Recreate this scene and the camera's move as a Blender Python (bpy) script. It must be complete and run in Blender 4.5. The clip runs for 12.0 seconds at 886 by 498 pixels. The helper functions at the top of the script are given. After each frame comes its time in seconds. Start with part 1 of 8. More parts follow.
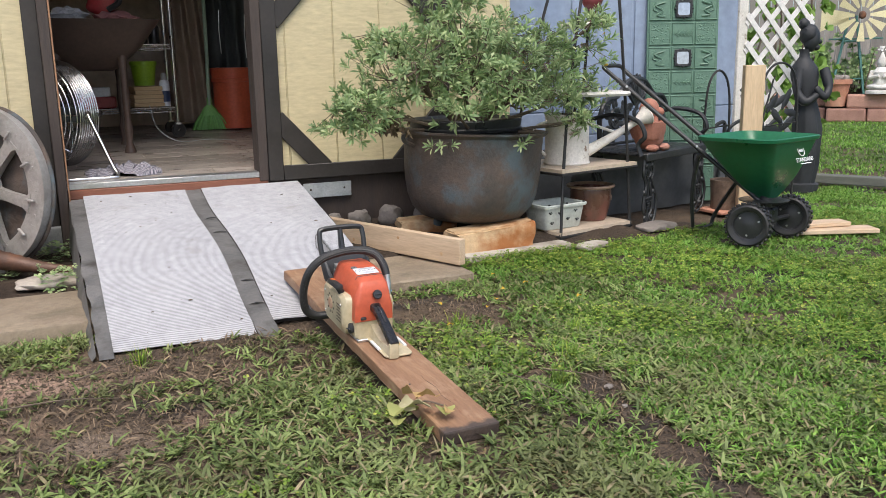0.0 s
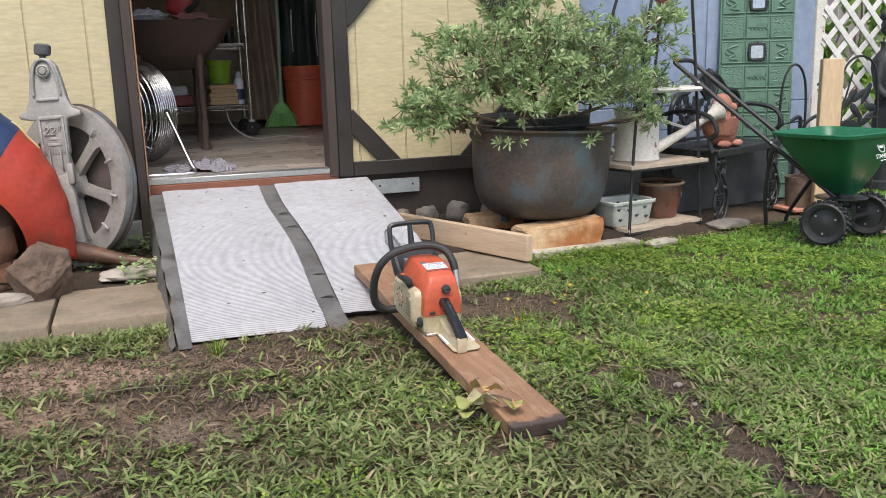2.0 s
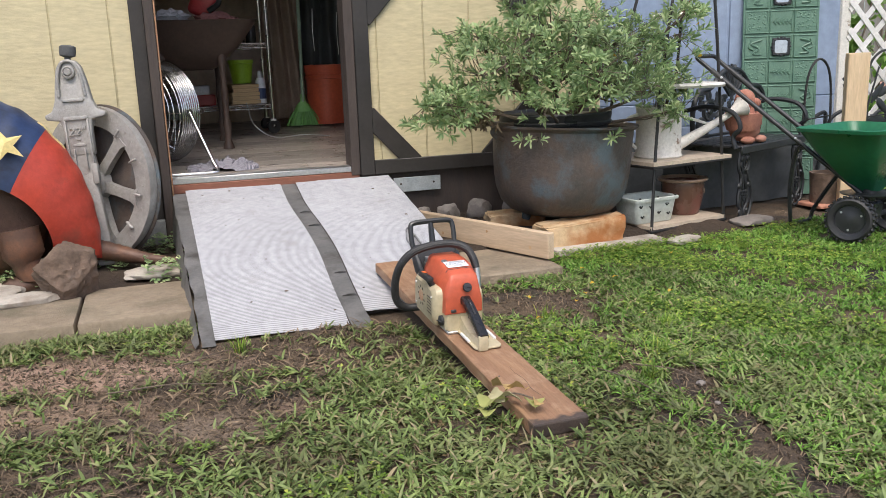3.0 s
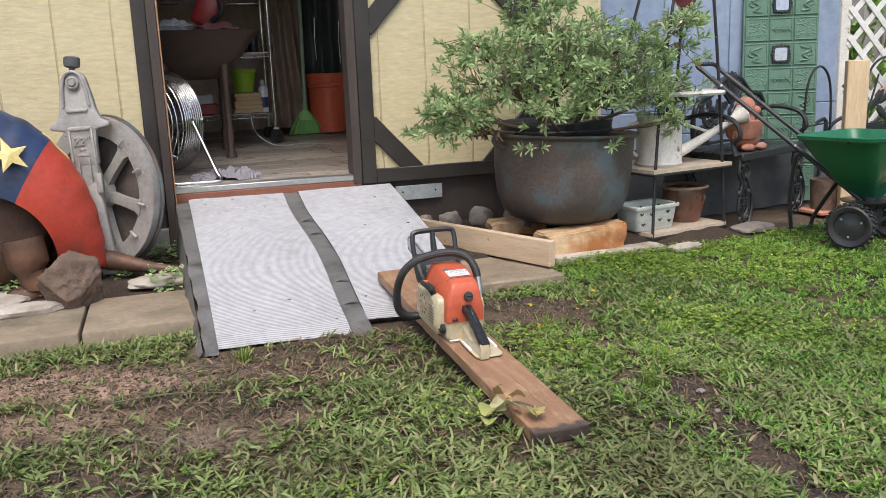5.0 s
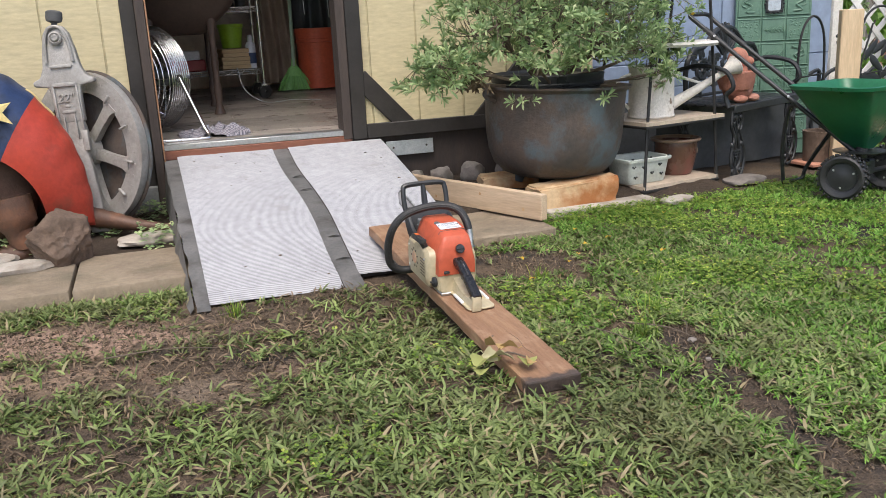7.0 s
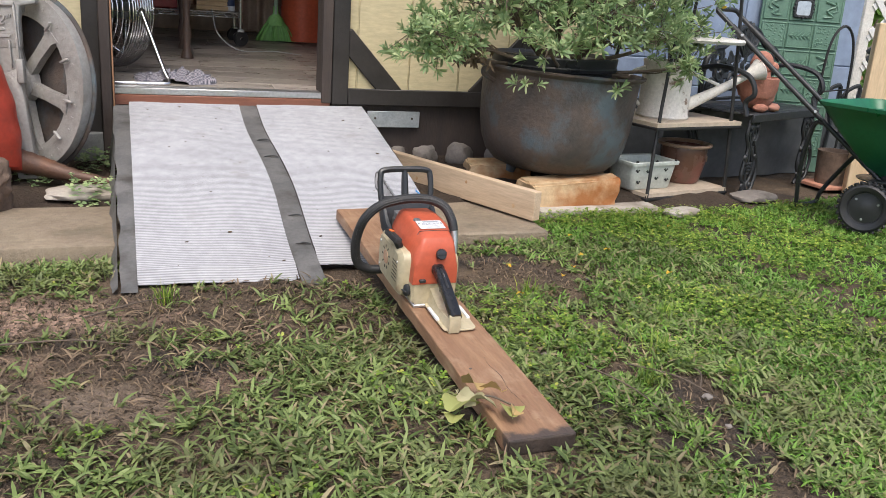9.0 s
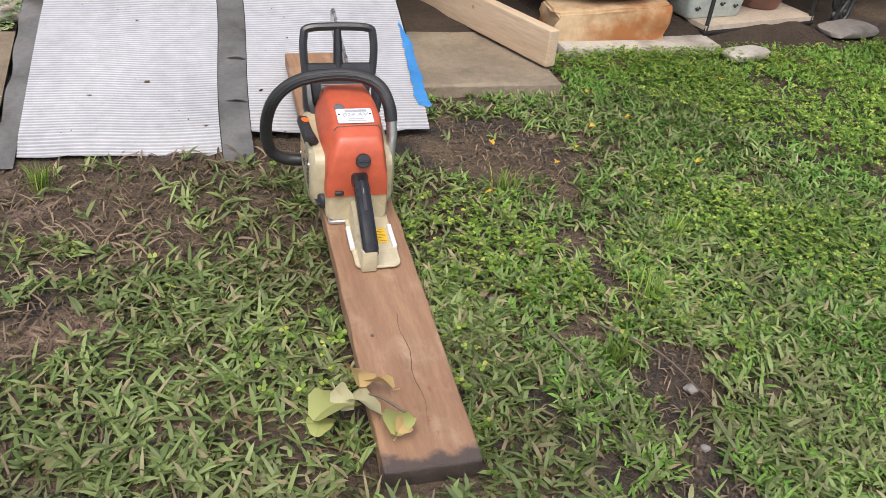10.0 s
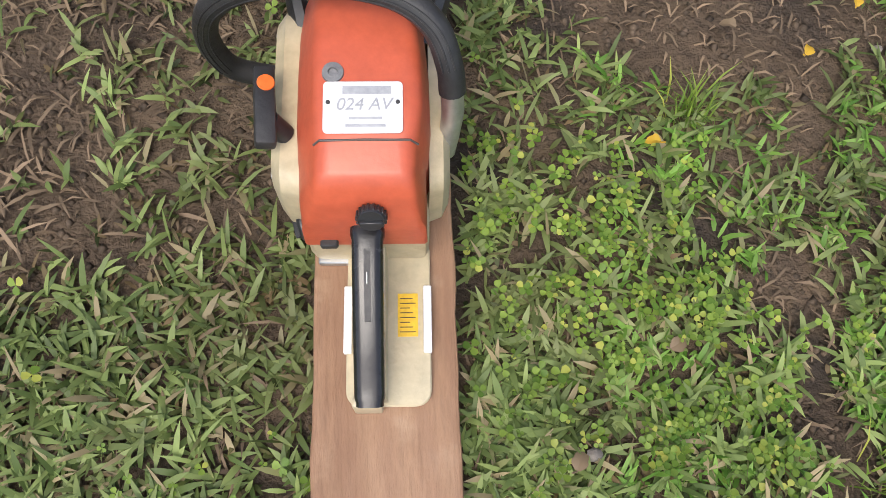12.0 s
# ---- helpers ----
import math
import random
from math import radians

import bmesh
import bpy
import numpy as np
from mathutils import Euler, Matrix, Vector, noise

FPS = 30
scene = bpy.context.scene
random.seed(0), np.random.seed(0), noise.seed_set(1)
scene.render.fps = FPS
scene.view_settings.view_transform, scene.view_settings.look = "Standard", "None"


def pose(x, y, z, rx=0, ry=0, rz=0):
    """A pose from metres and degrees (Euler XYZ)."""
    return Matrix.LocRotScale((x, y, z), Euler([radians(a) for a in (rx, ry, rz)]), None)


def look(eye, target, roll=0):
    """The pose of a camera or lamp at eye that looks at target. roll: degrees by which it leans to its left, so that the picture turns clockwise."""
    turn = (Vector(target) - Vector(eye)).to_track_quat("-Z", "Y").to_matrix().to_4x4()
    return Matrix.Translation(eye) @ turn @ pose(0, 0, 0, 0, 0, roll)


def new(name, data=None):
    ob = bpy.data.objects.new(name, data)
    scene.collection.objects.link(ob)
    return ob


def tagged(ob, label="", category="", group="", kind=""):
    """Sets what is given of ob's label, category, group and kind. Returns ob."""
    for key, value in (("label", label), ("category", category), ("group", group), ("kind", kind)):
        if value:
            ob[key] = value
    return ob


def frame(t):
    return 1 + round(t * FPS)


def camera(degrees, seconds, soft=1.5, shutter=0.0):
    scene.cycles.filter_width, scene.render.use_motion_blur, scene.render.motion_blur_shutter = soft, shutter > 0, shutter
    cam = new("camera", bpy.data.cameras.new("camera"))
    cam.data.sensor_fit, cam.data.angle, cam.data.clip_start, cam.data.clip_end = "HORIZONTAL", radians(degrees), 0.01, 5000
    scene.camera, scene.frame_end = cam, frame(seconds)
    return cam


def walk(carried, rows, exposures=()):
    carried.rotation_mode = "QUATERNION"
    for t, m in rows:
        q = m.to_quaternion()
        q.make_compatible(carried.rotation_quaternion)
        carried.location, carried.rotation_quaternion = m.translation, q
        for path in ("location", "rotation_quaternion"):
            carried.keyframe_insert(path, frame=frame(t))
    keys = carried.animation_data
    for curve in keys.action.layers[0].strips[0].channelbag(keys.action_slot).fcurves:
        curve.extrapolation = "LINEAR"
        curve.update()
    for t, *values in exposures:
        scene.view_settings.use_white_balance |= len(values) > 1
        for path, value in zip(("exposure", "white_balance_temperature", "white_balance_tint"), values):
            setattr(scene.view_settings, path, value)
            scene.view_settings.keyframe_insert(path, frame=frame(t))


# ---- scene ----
cam = camera(55.5, 12.0, soft=0.6)
PATH = [
    (0, (0.029, -0.129, 0.906), (0.839, 1.65, 0.485), -1.0),
    (0.5, (0.025, -0.13, 0.907), (0.835, 1.649, 0.482), -0.9),
    (1, (0.022, -0.137, 0.907), (0.815, 1.649, 0.48), -0.9),
    (1.5, (0.003, -0.152, 0.917), (0.709, 1.67, 0.488), -1.4),
    (2, (0.008, -0.149, 0.911), (0.675, 1.688, 0.484), -1.5),
    (2.5, (0.005, -0.153, 0.912), (0.642, 1.694, 0.484), -1.7),
    (3, (0.009, -0.151, 0.913), (0.627, 1.701, 0.482), -2.0),
    (5, (0.007, -0.169, 0.927), (0.621, 1.688, 0.51), -2.2),
    (5.5, (0.009, -0.176, 0.937), (0.631, 1.691, 0.578), -2.7),
    (6, (0.019, -0.157, 0.917), (0.635, 1.7, 0.502), -3.9),
    (6.5, (0.012, -0.157, 0.897), (0.62, 1.682, 0.401), -3.2),
    (7, (0.014, -0.163, 0.904), (0.633, 1.669, 0.392), -2.7),
    (8.8, (0.058, 0.194, 0.908), (0.738, 1.99, 0.35), 1.9),
    (9, (0.135, 0.271, 0.877), (0.817, 2.06, 0.299), 4.1),
    (9.5, (0.481, 0.52, 0.844), (1.026, 2.257, 0.016), 6.3),
    (10, (0.638, 0.786, 0.995), (1.106, 2.394, -0.098), 5.4),
    (10.5, (0.757, 1.014, 1.191), (1.125, 2.454, -0.148), 2.7),
    (11, (0.875, 1.266, 1.142), (1.088, 2.574, -0.356), 2.6),
    (11.5, (0.899, 1.581, 1.06), (1.076, 2.732, -0.566), 3.8),
    (12, (0.928, 1.913, 0.935), (0.984, 2.687, -0.909), 3.8),
]
walk(cam, [(t, look(eye, target, roll)) for t, eye, target, roll in PATH], exposures=[(0, 0.95)])

# ---- world, sun ----
world = bpy.data.worlds.new("overcast_sky")
scene.world = world
world.use_nodes = True
wn = world.node_tree
sky = wn.nodes.new("ShaderNodeTexSky")
sky.sky_type = "NISHITA"
sky.sun_disc = False
sky.sun_elevation = radians(58)
sky.sun_rotation = radians(200)
sky.dust_density = 3.0
sky.ozone_density = 0.4
sky.air_density = 0.8
wn.nodes["Background"].inputs["Strength"].default_value = 0.13
wn.links.new(sky.outputs["Color"], wn.nodes["Background"].inputs["Color"])
sun = new("sun", bpy.data.lights.new("sun", "SUN"))
sun.data.energy = 1.3
sun.data.angle = radians(35)
sun.data.color = (1.0, 0.96, 0.9)
sun.matrix_world = look((-1.0, -4.0, 8.0), (0.4, 0.5, 0.0))


# ---- materials ----
def nodes_of(name):
    m = bpy.data.materials.new(name)
    m.use_nodes = True
    nt = m.node_tree
    return m, nt, nt.nodes["Principled BSDF"]


def mix_colour(nt, fac, a, b):
    n = nt.nodes.new("ShaderNodeMix")
    n.data_type = "RGBA"
    for sock, v in ((n.inputs[0], fac), (n.inputs[6], a), (n.inputs[7], b)):
        if isinstance(v, tuple):
            sock.default_value = (*v, 1.0)
        elif isinstance(v, (int, float)):
            sock.default_value = v
        else:
            nt.links.new(v, sock)
    return n.outputs[2]


def noise_fac(nt, vec, scale, lo=0.35, hi=0.65, detail=6.0, stretch=None, rough=0.6):
    if stretch:
        mp = nt.nodes.new("ShaderNodeMapping")
        mp.inputs["Scale"].default_value = stretch
        nt.links.new(vec, mp.inputs["Vector"])
        vec = mp.outputs["Vector"]
    n = nt.nodes.new("ShaderNodeTexNoise")
    n.inputs["Scale"].default_value = scale
    n.inputs["Detail"].default_value = detail
    n.inputs["Roughness"].default_value = rough
    nt.links.new(vec, n.inputs["Vector"])
    r = nt.nodes.new("ShaderNodeMapRange")
    r.inputs["From Min"].default_value = lo
    r.inputs["From Max"].default_value = hi
    nt.links.new(n.outputs["Fac"], r.inputs["Value"])
    return r.outputs["Result"]


def surface(name, base, second, scale=6.0, rough=0.6, metal=0.0, bump=0.15, bump_scale=80.0, third=None, third_scale=1.5, third_lo=0.5, third_hi=0.7,
            stretch=None, spec=0.5, island=0.0, objrand=0.0, coat=0.0, rough_var=0.12, dist=0.004):
    """Two-scale colour variation, optional stains in a third colour, fine relief."""
    m, nt, bsdf = nodes_of(name)
    tc = nt.nodes.new("ShaderNodeTexCoord").outputs["Object"]
    f1 = noise_fac(nt, tc, scale, stretch=stretch)
    col = mix_colour(nt, f1, base, second)
    fine = noise_fac(nt, tc, scale * 9, 0.3, 0.7, stretch=stretch)
    dark = nt.nodes.new("ShaderNodeHueSaturation")
    mr = nt.nodes.new("ShaderNodeMapRange")
    mr.inputs["To Min"].default_value, mr.inputs["To Max"].default_value = 0.86, 1.12
    nt.links.new(fine, mr.inputs["Value"])
    nt.links.new(mr.outputs["Result"], dark.inputs["Value"])
    nt.links.new(col, dark.inputs["Color"])
    col = dark.outputs["Color"]
    if third:
        f3 = noise_fac(nt, tc, third_scale, third_lo, third_hi, 8.0)
        col = mix_colour(nt, f3, col, third)
    if island or objrand:
        src = nt.nodes.new("ShaderNodeNewGeometry").outputs["Random Per Island"] if island else nt.nodes.new("ShaderNodeObjectInfo").outputs["Random"]
        hs = nt.nodes.new("ShaderNodeHueSaturation")
        r2 = nt.nodes.new("ShaderNodeMapRange")
        amt = island or objrand
        r2.inputs["To Min"].default_value, r2.inputs["To Max"].default_value = 1 - amt, 1 + amt
        nt.links.new(src, r2.inputs["Value"])
        nt.links.new(r2.outputs["Result"], hs.inputs["Value"])
        nt.links.new(col, hs.inputs["Color"])
        col = hs.outputs["Color"]
    nt.links.new(col, bsdf.inputs["Base Color"])
    rr = nt.nodes.new("ShaderNodeMapRange")
    rr.inputs["To Min"].default_value, rr.inputs["To Max"].default_value = max(0.02, rough - rough_var), min(1, rough + rough_var)
    nt.links.new(f1, rr.inputs["Value"])
    nt.links.new(rr.outputs["Result"], bsdf.inputs["Roughness"])
    bsdf.inputs["Metallic"].default_value = metal
    bsdf.inputs["Specular IOR Level"].default_value = spec
    bsdf.inputs["Coat Weight"].default_value = coat
    if bump:
        b = nt.nodes.new("ShaderNodeBump")
        b.inputs["Strength"].default_value = bump
        b.inputs["Distance"].default_value = dist
        bn = noise_fac(nt, tc, bump_scale, 0.2, 0.8, stretch=stretch)
        nt.links.new(bn, b.inputs["Height"])
        nt.links.new(b.outputs["Normal"], bsdf.inputs["Normal"])
    return m


def leafy(name, a, b, tipc=None, rough=0.5, trans=0.25, patch_scale=1.2, share=0.14, tint=None):
    """Foliage: colour varies leaf by leaf and in patches, with some light passing through."""
    m, nt, bsdf = nodes_of(name)
    geo = nt.nodes.new("ShaderNodeNewGeometry")
    tc = nt.nodes.new("ShaderNodeTexCoord").outputs["Object"]
    col = mix_colour(nt, geo.outputs["Random Per Island"], a, b)
    if tipc:
        wn2 = nt.nodes.new("ShaderNodeTexWhiteNoise")
        wn2.noise_dimensions = "1D"
        nt.links.new(geo.outputs["Random Per Island"], wn2.inputs["W"])
        r = nt.nodes.new("ShaderNodeMapRange")
        r.inputs["From Min"].default_value, r.inputs["From Max"].default_value = 1 - share * 1.3, 1 - share * 0.7
        nt.links.new(wn2.outputs["Value"], r.inputs["Value"])
        col = mix_colour(nt, r.outputs["Result"], col, tipc)
    if tint:
        col = mix_colour(nt, noise_fac(nt, tc, 3.3, 0.5, 0.72), col, tint)
    hs = nt.nodes.new("ShaderNodeHueSaturation")
    mr = nt.nodes.new("ShaderNodeMapRange")
    mr.inputs["To Min"].default_value, mr.inputs["To Max"].default_value = 0.7, 1.3
    nt.links.new(noise_fac(nt, tc, patch_scale), mr.inputs["Value"])
    nt.links.new(mr.outputs["Result"], hs.inputs["Value"])
    nt.links.new(col, hs.inputs["Color"])
    nt.links.new(hs.outputs["Color"], bsdf.inputs["Base Color"])
    bsdf.inputs["Roughness"].default_value = rough
    bsdf.inputs["Specular IOR Level"].default_value = 0.35
    tr = nt.nodes.new("ShaderNodeBsdfTranslucent")
    nt.links.new(hs.outputs["Color"], tr.inputs["Color"])
    ms = nt.nodes.new("ShaderNodeMixShader")
    ms.inputs[0].default_value = trans
    nt.links.new(bsdf.outputs[0], ms.inputs[1])
    nt.links.new(tr.outputs[0], ms.inputs[2])
    nt.links.new(ms.outputs[0], nt.nodes["Material Output"].inputs["Surface"])
    return m


M = {}
M["cream"] = surface("cream_siding_paint", (0.55, 0.475, 0.295), (0.525, 0.45, 0.275), 3.0, 0.55, bump=0.22, bump_scale=30, stretch=(0.6, 0.6, 2.6), third=(0.49, 0.42, 0.26), third_scale=2.2, third_lo=0.64, third_hi=0.85)
M["trim"] = surface("dark_brown_trim_paint", (0.022, 0.019, 0.017), (0.034, 0.029, 0.026), 5.0, 0.5, bump=0.2, bump_scale=50)
M["post"] = surface("weathered_brown_post", (0.044, 0.033, 0.029), (0.070, 0.052, 0.043), 6.0, 0.7, bump=0.3, stretch=(3, 3, 0.4))
M["cutwood"] = surface("raw_door_edge_wood", (0.40, 0.22, 0.12), (0.30, 0.16, 0.09), 8.0, 0.7, stretch=(3, 3, 0.4))
M["blue"] = surface("blue_grey_wall_paint", (0.22, 0.28, 0.39), (0.27, 0.33, 0.44), 1.5, 0.6, bump=0.15, third=(0.16, 0.20, 0.28), third_scale=1.2, third_lo=0.55, third_hi=0.8)
M["soil"] = surface("damp_soil", (0.078, 0.055, 0.037), (0.160, 0.114, 0.075), 5.0, 0.85, bump=1.0, bump_scale=70, third=(0.035, 0.030, 0.027), third_scale=2.6, third_lo=0.50, third_hi=0.66, dist=0.014, spec=0.35)
M["dirt_strip"] = surface("bed_soil", (0.045, 0.034, 0.026), (0.075, 0.055, 0.04), 6.0, 0.9, bump=1.0, bump_scale=60, dist=0.012, spec=0.2)
M["concrete"] = surface("mossy_concrete", (0.295, 0.235, 0.165), (0.21, 0.165, 0.115), 5.0, 0.85, bump=0.9, bump_scale=120, third=(0.10, 0.09, 0.055), third_scale=3.0, third_lo=0.55, third_hi=0.75)
M["floor"] = surface("grey_brown_floor_boards", (0.20, 0.172, 0.150), (0.32, 0.285, 0.25), 4.0, 0.35, bump=0.1, stretch=(1.0, 6.0, 1.0), objrand=0.4)
M["dark_wall"] = surface("bare_plywood_lining", (0.58, 0.49, 0.40), (0.66, 0.56, 0.46), 2.5, 0.8, third=(0.33, 0.26, 0.2), third_scale=3.0)
M["alu"] = surface("worn_aluminium", (0.62, 0.62, 0.62), (0.5, 0.5, 0.5), 9.0, 0.4, metal=0.9, bump=0.1)
M["steel"] = surface("chromed_wire", (0.62, 0.62, 0.63), (0.5, 0.5, 0.52), 9.0, 0.22, metal=1.0, bump=0)
M["galv"] = surface("galvanised_plate", (0.50, 0.53, 0.54), (0.40, 0.43, 0.45), 14.0, 0.5, metal=0.6, bump=0.1)
M["sheet"] = surface("white_translucent_ribbed_sheet", (0.385, 0.385, 0.40), (0.35, 0.35, 0.365), 3.0, 0.5, rough_var=0.03, bump=0.1, bump_scale=40, third=(0.22, 0.205, 0.185), third_scale=6.5, third_lo=0.60, third_hi=0.80)
M["sheet_stripe"] = surface("sheet_grey_stripe", (0.24, 0.24, 0.25), (0.21, 0.21, 0.22), 3.0, 0.5, bump=0)
M["tape"] = surface("grey_duct_tape", (0.10, 0.10, 0.098), (0.155, 0.15, 0.145), 9.0, 0.55, bump=0.5, bump_scale=35, third=(0.05, 0.045, 0.04), third_scale=6.0)
M["blue_tarp"] = surface("blue_plastic_tarp", (0.03, 0.17, 0.42), (0.05, 0.23, 0.52), 12.0, 0.45, bump=0.3)
M["threshold"] = surface("red_brown_threshold", (0.23, 0.085, 0.05), (0.17, 0.07, 0.045), 9.0, 0.6, stretch=(0.4, 3, 3))
M["plank"] = surface("reddish_weathered_plank", (0.345, 0.205, 0.118), (0.235, 0.130, 0.074), 4.2, 0.62, bump=0.45, bump_scale=26, stretch=(4, 0.7, 4), third=(0.41, 0.275, 0.175), third_scale=9.0, third_lo=0.52, third_hi=0.70)
M["plank_end"] = surface("dark_wet_end_grain", (0.035, 0.025, 0.02), (0.06, 0.042, 0.032), 20.0, 0.7, bump=0.5)
M["iron"] = surface("rusty_cast_iron", (0.066, 0.058, 0.054), (0.125, 0.092, 0.074), 5.5, 0.62, metal=0.15, bump=0.7, bump_scale=48, third=(0.10, 0.125, 0.14), third_scale=4.2, third_lo=0.50, third_hi=0.62)
M["black_plastic"] = surface("black_plastic", (0.020, 0.021, 0.023), (0.030, 0.031, 0.033), 8.0, 0.38, bump=0.1)
M["pine"] = surface("fresh_pine", (0.60, 0.46, 0.32), (0.50, 0.365, 0.24), 3.0, 0.65, bump=0.25, stretch=(0.5, 5, 5), third=(0.36, 0.17, 0.06), third_scale=2.0, third_lo=0.64, third_hi=0.78)
M["pine_up"] = surface("pale_pine", (0.62, 0.47, 0.30), (0.52, 0.37, 0.22), 3.0, 0.65, bump=0.25, stretch=(5, 5, 0.5))
M["log"] = surface("split_log_wood", (0.58, 0.42, 0.25), (0.48, 0.30, 0.15), 4.0, 0.7, bump=0.5, bump_scale=30, third=(0.33, 0.13, 0.04), third_scale=4.0, third_lo=0.44, third_hi=0.60)
M["orange"] = surface("orange_saw_plastic", (0.52, 0.105, 0.050), (0.46, 0.088, 0.042), 5.0, 0.4, bump=0.08, third=(0.40, 0.07, 0.028), third_scale=9.0, third_lo=0.62, third_hi=0.8)
M["ivory"] = surface("yellowed_ivory_plastic", (0.52, 0.46, 0.32), (0.45, 0.375, 0.235), 6.0, 0.42, bump=0.15, third=(0.24, 0.17, 0.10), third_scale=13.0, third_lo=0.57, third_hi=0.76)
M["rubber"] = surface("black_rubber_grip", (0.018, 0.018, 0.019), (0.030, 0.030, 0.031), 14.0, 0.5, bump=0.2)
M["gloss_black"] = surface("glossy_black_handle", (0.012, 0.012, 0.013), (0.02, 0.02, 0.021), 9.0, 0.22, bump=0.05)
M["green_plastic"] = surface("green_hopper_plastic", (0.012, 0.115, 0.050), (0.018, 0.145, 0.065), 4.0, 0.38, bump=0.06)
M["white"] = surface("plain_white_print", (0.78, 0.78, 0.78), (0.72, 0.72, 0.72), 9.0, 0.5, bump=0)
M["terracotta"] = surface("terracotta", (0.50, 0.235, 0.155), (0.42, 0.185, 0.12), 9.0, 0.8, bump=0.5, bump_scale=50, third=(0.52, 0.30, 0.22), third_scale=5.0)
M["tin"] = surface("green_painted_tin", (0.085, 0.170, 0.120), (0.120, 0.215, 0.155), 9.0, 0.5, bump=0.2, third=(0.16, 0.27, 0.2), third_scale=12.0, third_lo=0.56, third_hi=0.75)
M["lattice"] = surface("white_lattice_plastic", (0.74, 0.72, 0.70), (0.66, 0.64, 0.61), 5.0, 0.5, bump=0.05)
M["fence"] = surface("weathered_grey_fence", (0.20, 0.185, 0.165), (0.28, 0.255, 0.23), 3.0, 0.85, bump=0.4, stretch=(5, 5, 0.4), objrand=0.2)
M["statue"] = surface("dark_bronze_statue", (0.012, 0.014, 0.017), (0.026, 0.028, 0.032), 6.0, 0.6, bump=0.15)
M["leaf"] = leafy("azalea_leaf", (0.165, 0.265, 0.115), (0.37, 0.475, 0.225), (0.48, 0.55, 0.29), 0.45, 0.40, 3.5)
M["grass"] = leafy("lawn_blade", (0.086, 0.132, 0.036), (0.275, 0.350, 0.118), (0.34, 0.28, 0.16), 0.5, 0.3, 2.2, 0.12, (0.18, 0.18, 0.085))
# shade in the gaps between blades is put into this dark green
M["grass_gap_shade"] = leafy("low_leaf_gap_shade", (0.030, 0.044, 0.012), (0.115, 0.132, 0.040), (0.17, 0.12, 0.06), 0.6, 0.2, 3.0, 0.25)
M["grass_fresh"] = leafy("fresh_lawn_blade", (0.085, 0.20, 0.026), (0.25, 0.44, 0.085), (0.33, 0.41, 0.13), 0.5, 0.35, 1.3, 0.08, (0.165, 0.26, 0.055))
M["clover"] = leafy("clover_leaf", (0.100, 0.19, 0.026), (0.26, 0.37, 0.062), (0.42, 0.45, 0.09), 0.5, 0.35, 2.0, 0.12)
M["vine"] = leafy("vine_leaf", (0.16, 0.30, 0.05), (0.28, 0.42, 0.10), None, 0.5, 0.35)
M["bark"] = surface("shrub_bark", (0.10, 0.075, 0.055), (0.15, 0.115, 0.085), 12.0, 0.85, bump=0.6)
M["stone"] = surface("grey_brown_stone", (0.19, 0.165, 0.145), (0.27, 0.24, 0.21), 8.0, 0.85, bump=0.7, bump_scale=40, third=(0.10, 0.085, 0.07), third_scale=5.0)
M["rock"] = surface("brown_rock", (0.100, 0.068, 0.048), (0.175, 0.12, 0.088), 14.0, 0.9, bump=1.0, bump_scale=45, third=(0.24, 0.20, 0.17), third_scale=6.0, third_lo=0.6, third_hi=0.75)


# ---- mesh helpers ----
def link_mesh(name, bm, mat, smooth=False):
    me = bpy.data.meshes.new(name)
    bmesh.ops.recalc_face_normals(bm, faces=bm.faces)
    bm.to_mesh(me)
    bm.free()
    for mt in (mat if isinstance(mat, (list, tuple)) else [mat]):
        me.materials.append(mt)
    if smooth:
        me.shade_smooth()
        me.set_sharp_from_angle(angle=radians(38))
    return new(name, me)


def part(name, bm, mat, parent, label="", smooth=True):
    """One mesh object under a thing or a part."""
    ob = link_mesh(name, bm, mat, smooth)
    ob.parent = parent
    return tagged(ob, label) if label else ob


def thing(name, m, label, category, group="", kind=""):
    return tagged(_placed(new(name), m), label, category, group, kind)


def _placed(ob, m):
    ob.matrix_world = m
    return ob


def solid(name, bm, mat, label, category, kind="", m=None, smooth=True, group=""):
    ob = link_mesh(name, bm, mat, smooth)
    if m is not None:
        ob.matrix_world = m
    return tagged(ob, label, category, group, kind)


def box(bm, sx, sy, sz, m=None, bevel=0.0, seg=1, mi=0):
    """A bevelled box of that size, its middle at m."""
    t = bmesh.new()
    bmesh.ops.create_cube(t, size=1.0)
    bmesh.ops.scale(t, vec=(sx, sy, sz), verts=t.verts)
    if bevel:
        bmesh.ops.bevel(t, geom=t.edges[:], offset=bevel, segments=seg, affect="EDGES", profile=0.5)
    return merge(bm, t, m, mi)


def merge(bm, t, m=None, mi=0):
    if m is not None:
        bmesh.ops.transform(t, matrix=m, verts=t.verts)
    mp = {}
    for v in t.verts:
        mp[v] = bm.verts.new(v.co)
    for f in t.faces:
        try:
            nf = bm.faces.new([mp[v] for v in f.verts])
            nf.material_index = mi or f.material_index
        except ValueError:
            pass
    t.free()
    return bm


def slab(bm, x0, x1, y0, y1, z0, z1, bevel=0.0, seg=1, mi=0):
    return box(bm, x1 - x0, y1 - y0, z1 - z0, pose((x0 + x1) / 2, (y0 + y1) / 2, (z0 + z1) / 2), bevel, seg, mi)


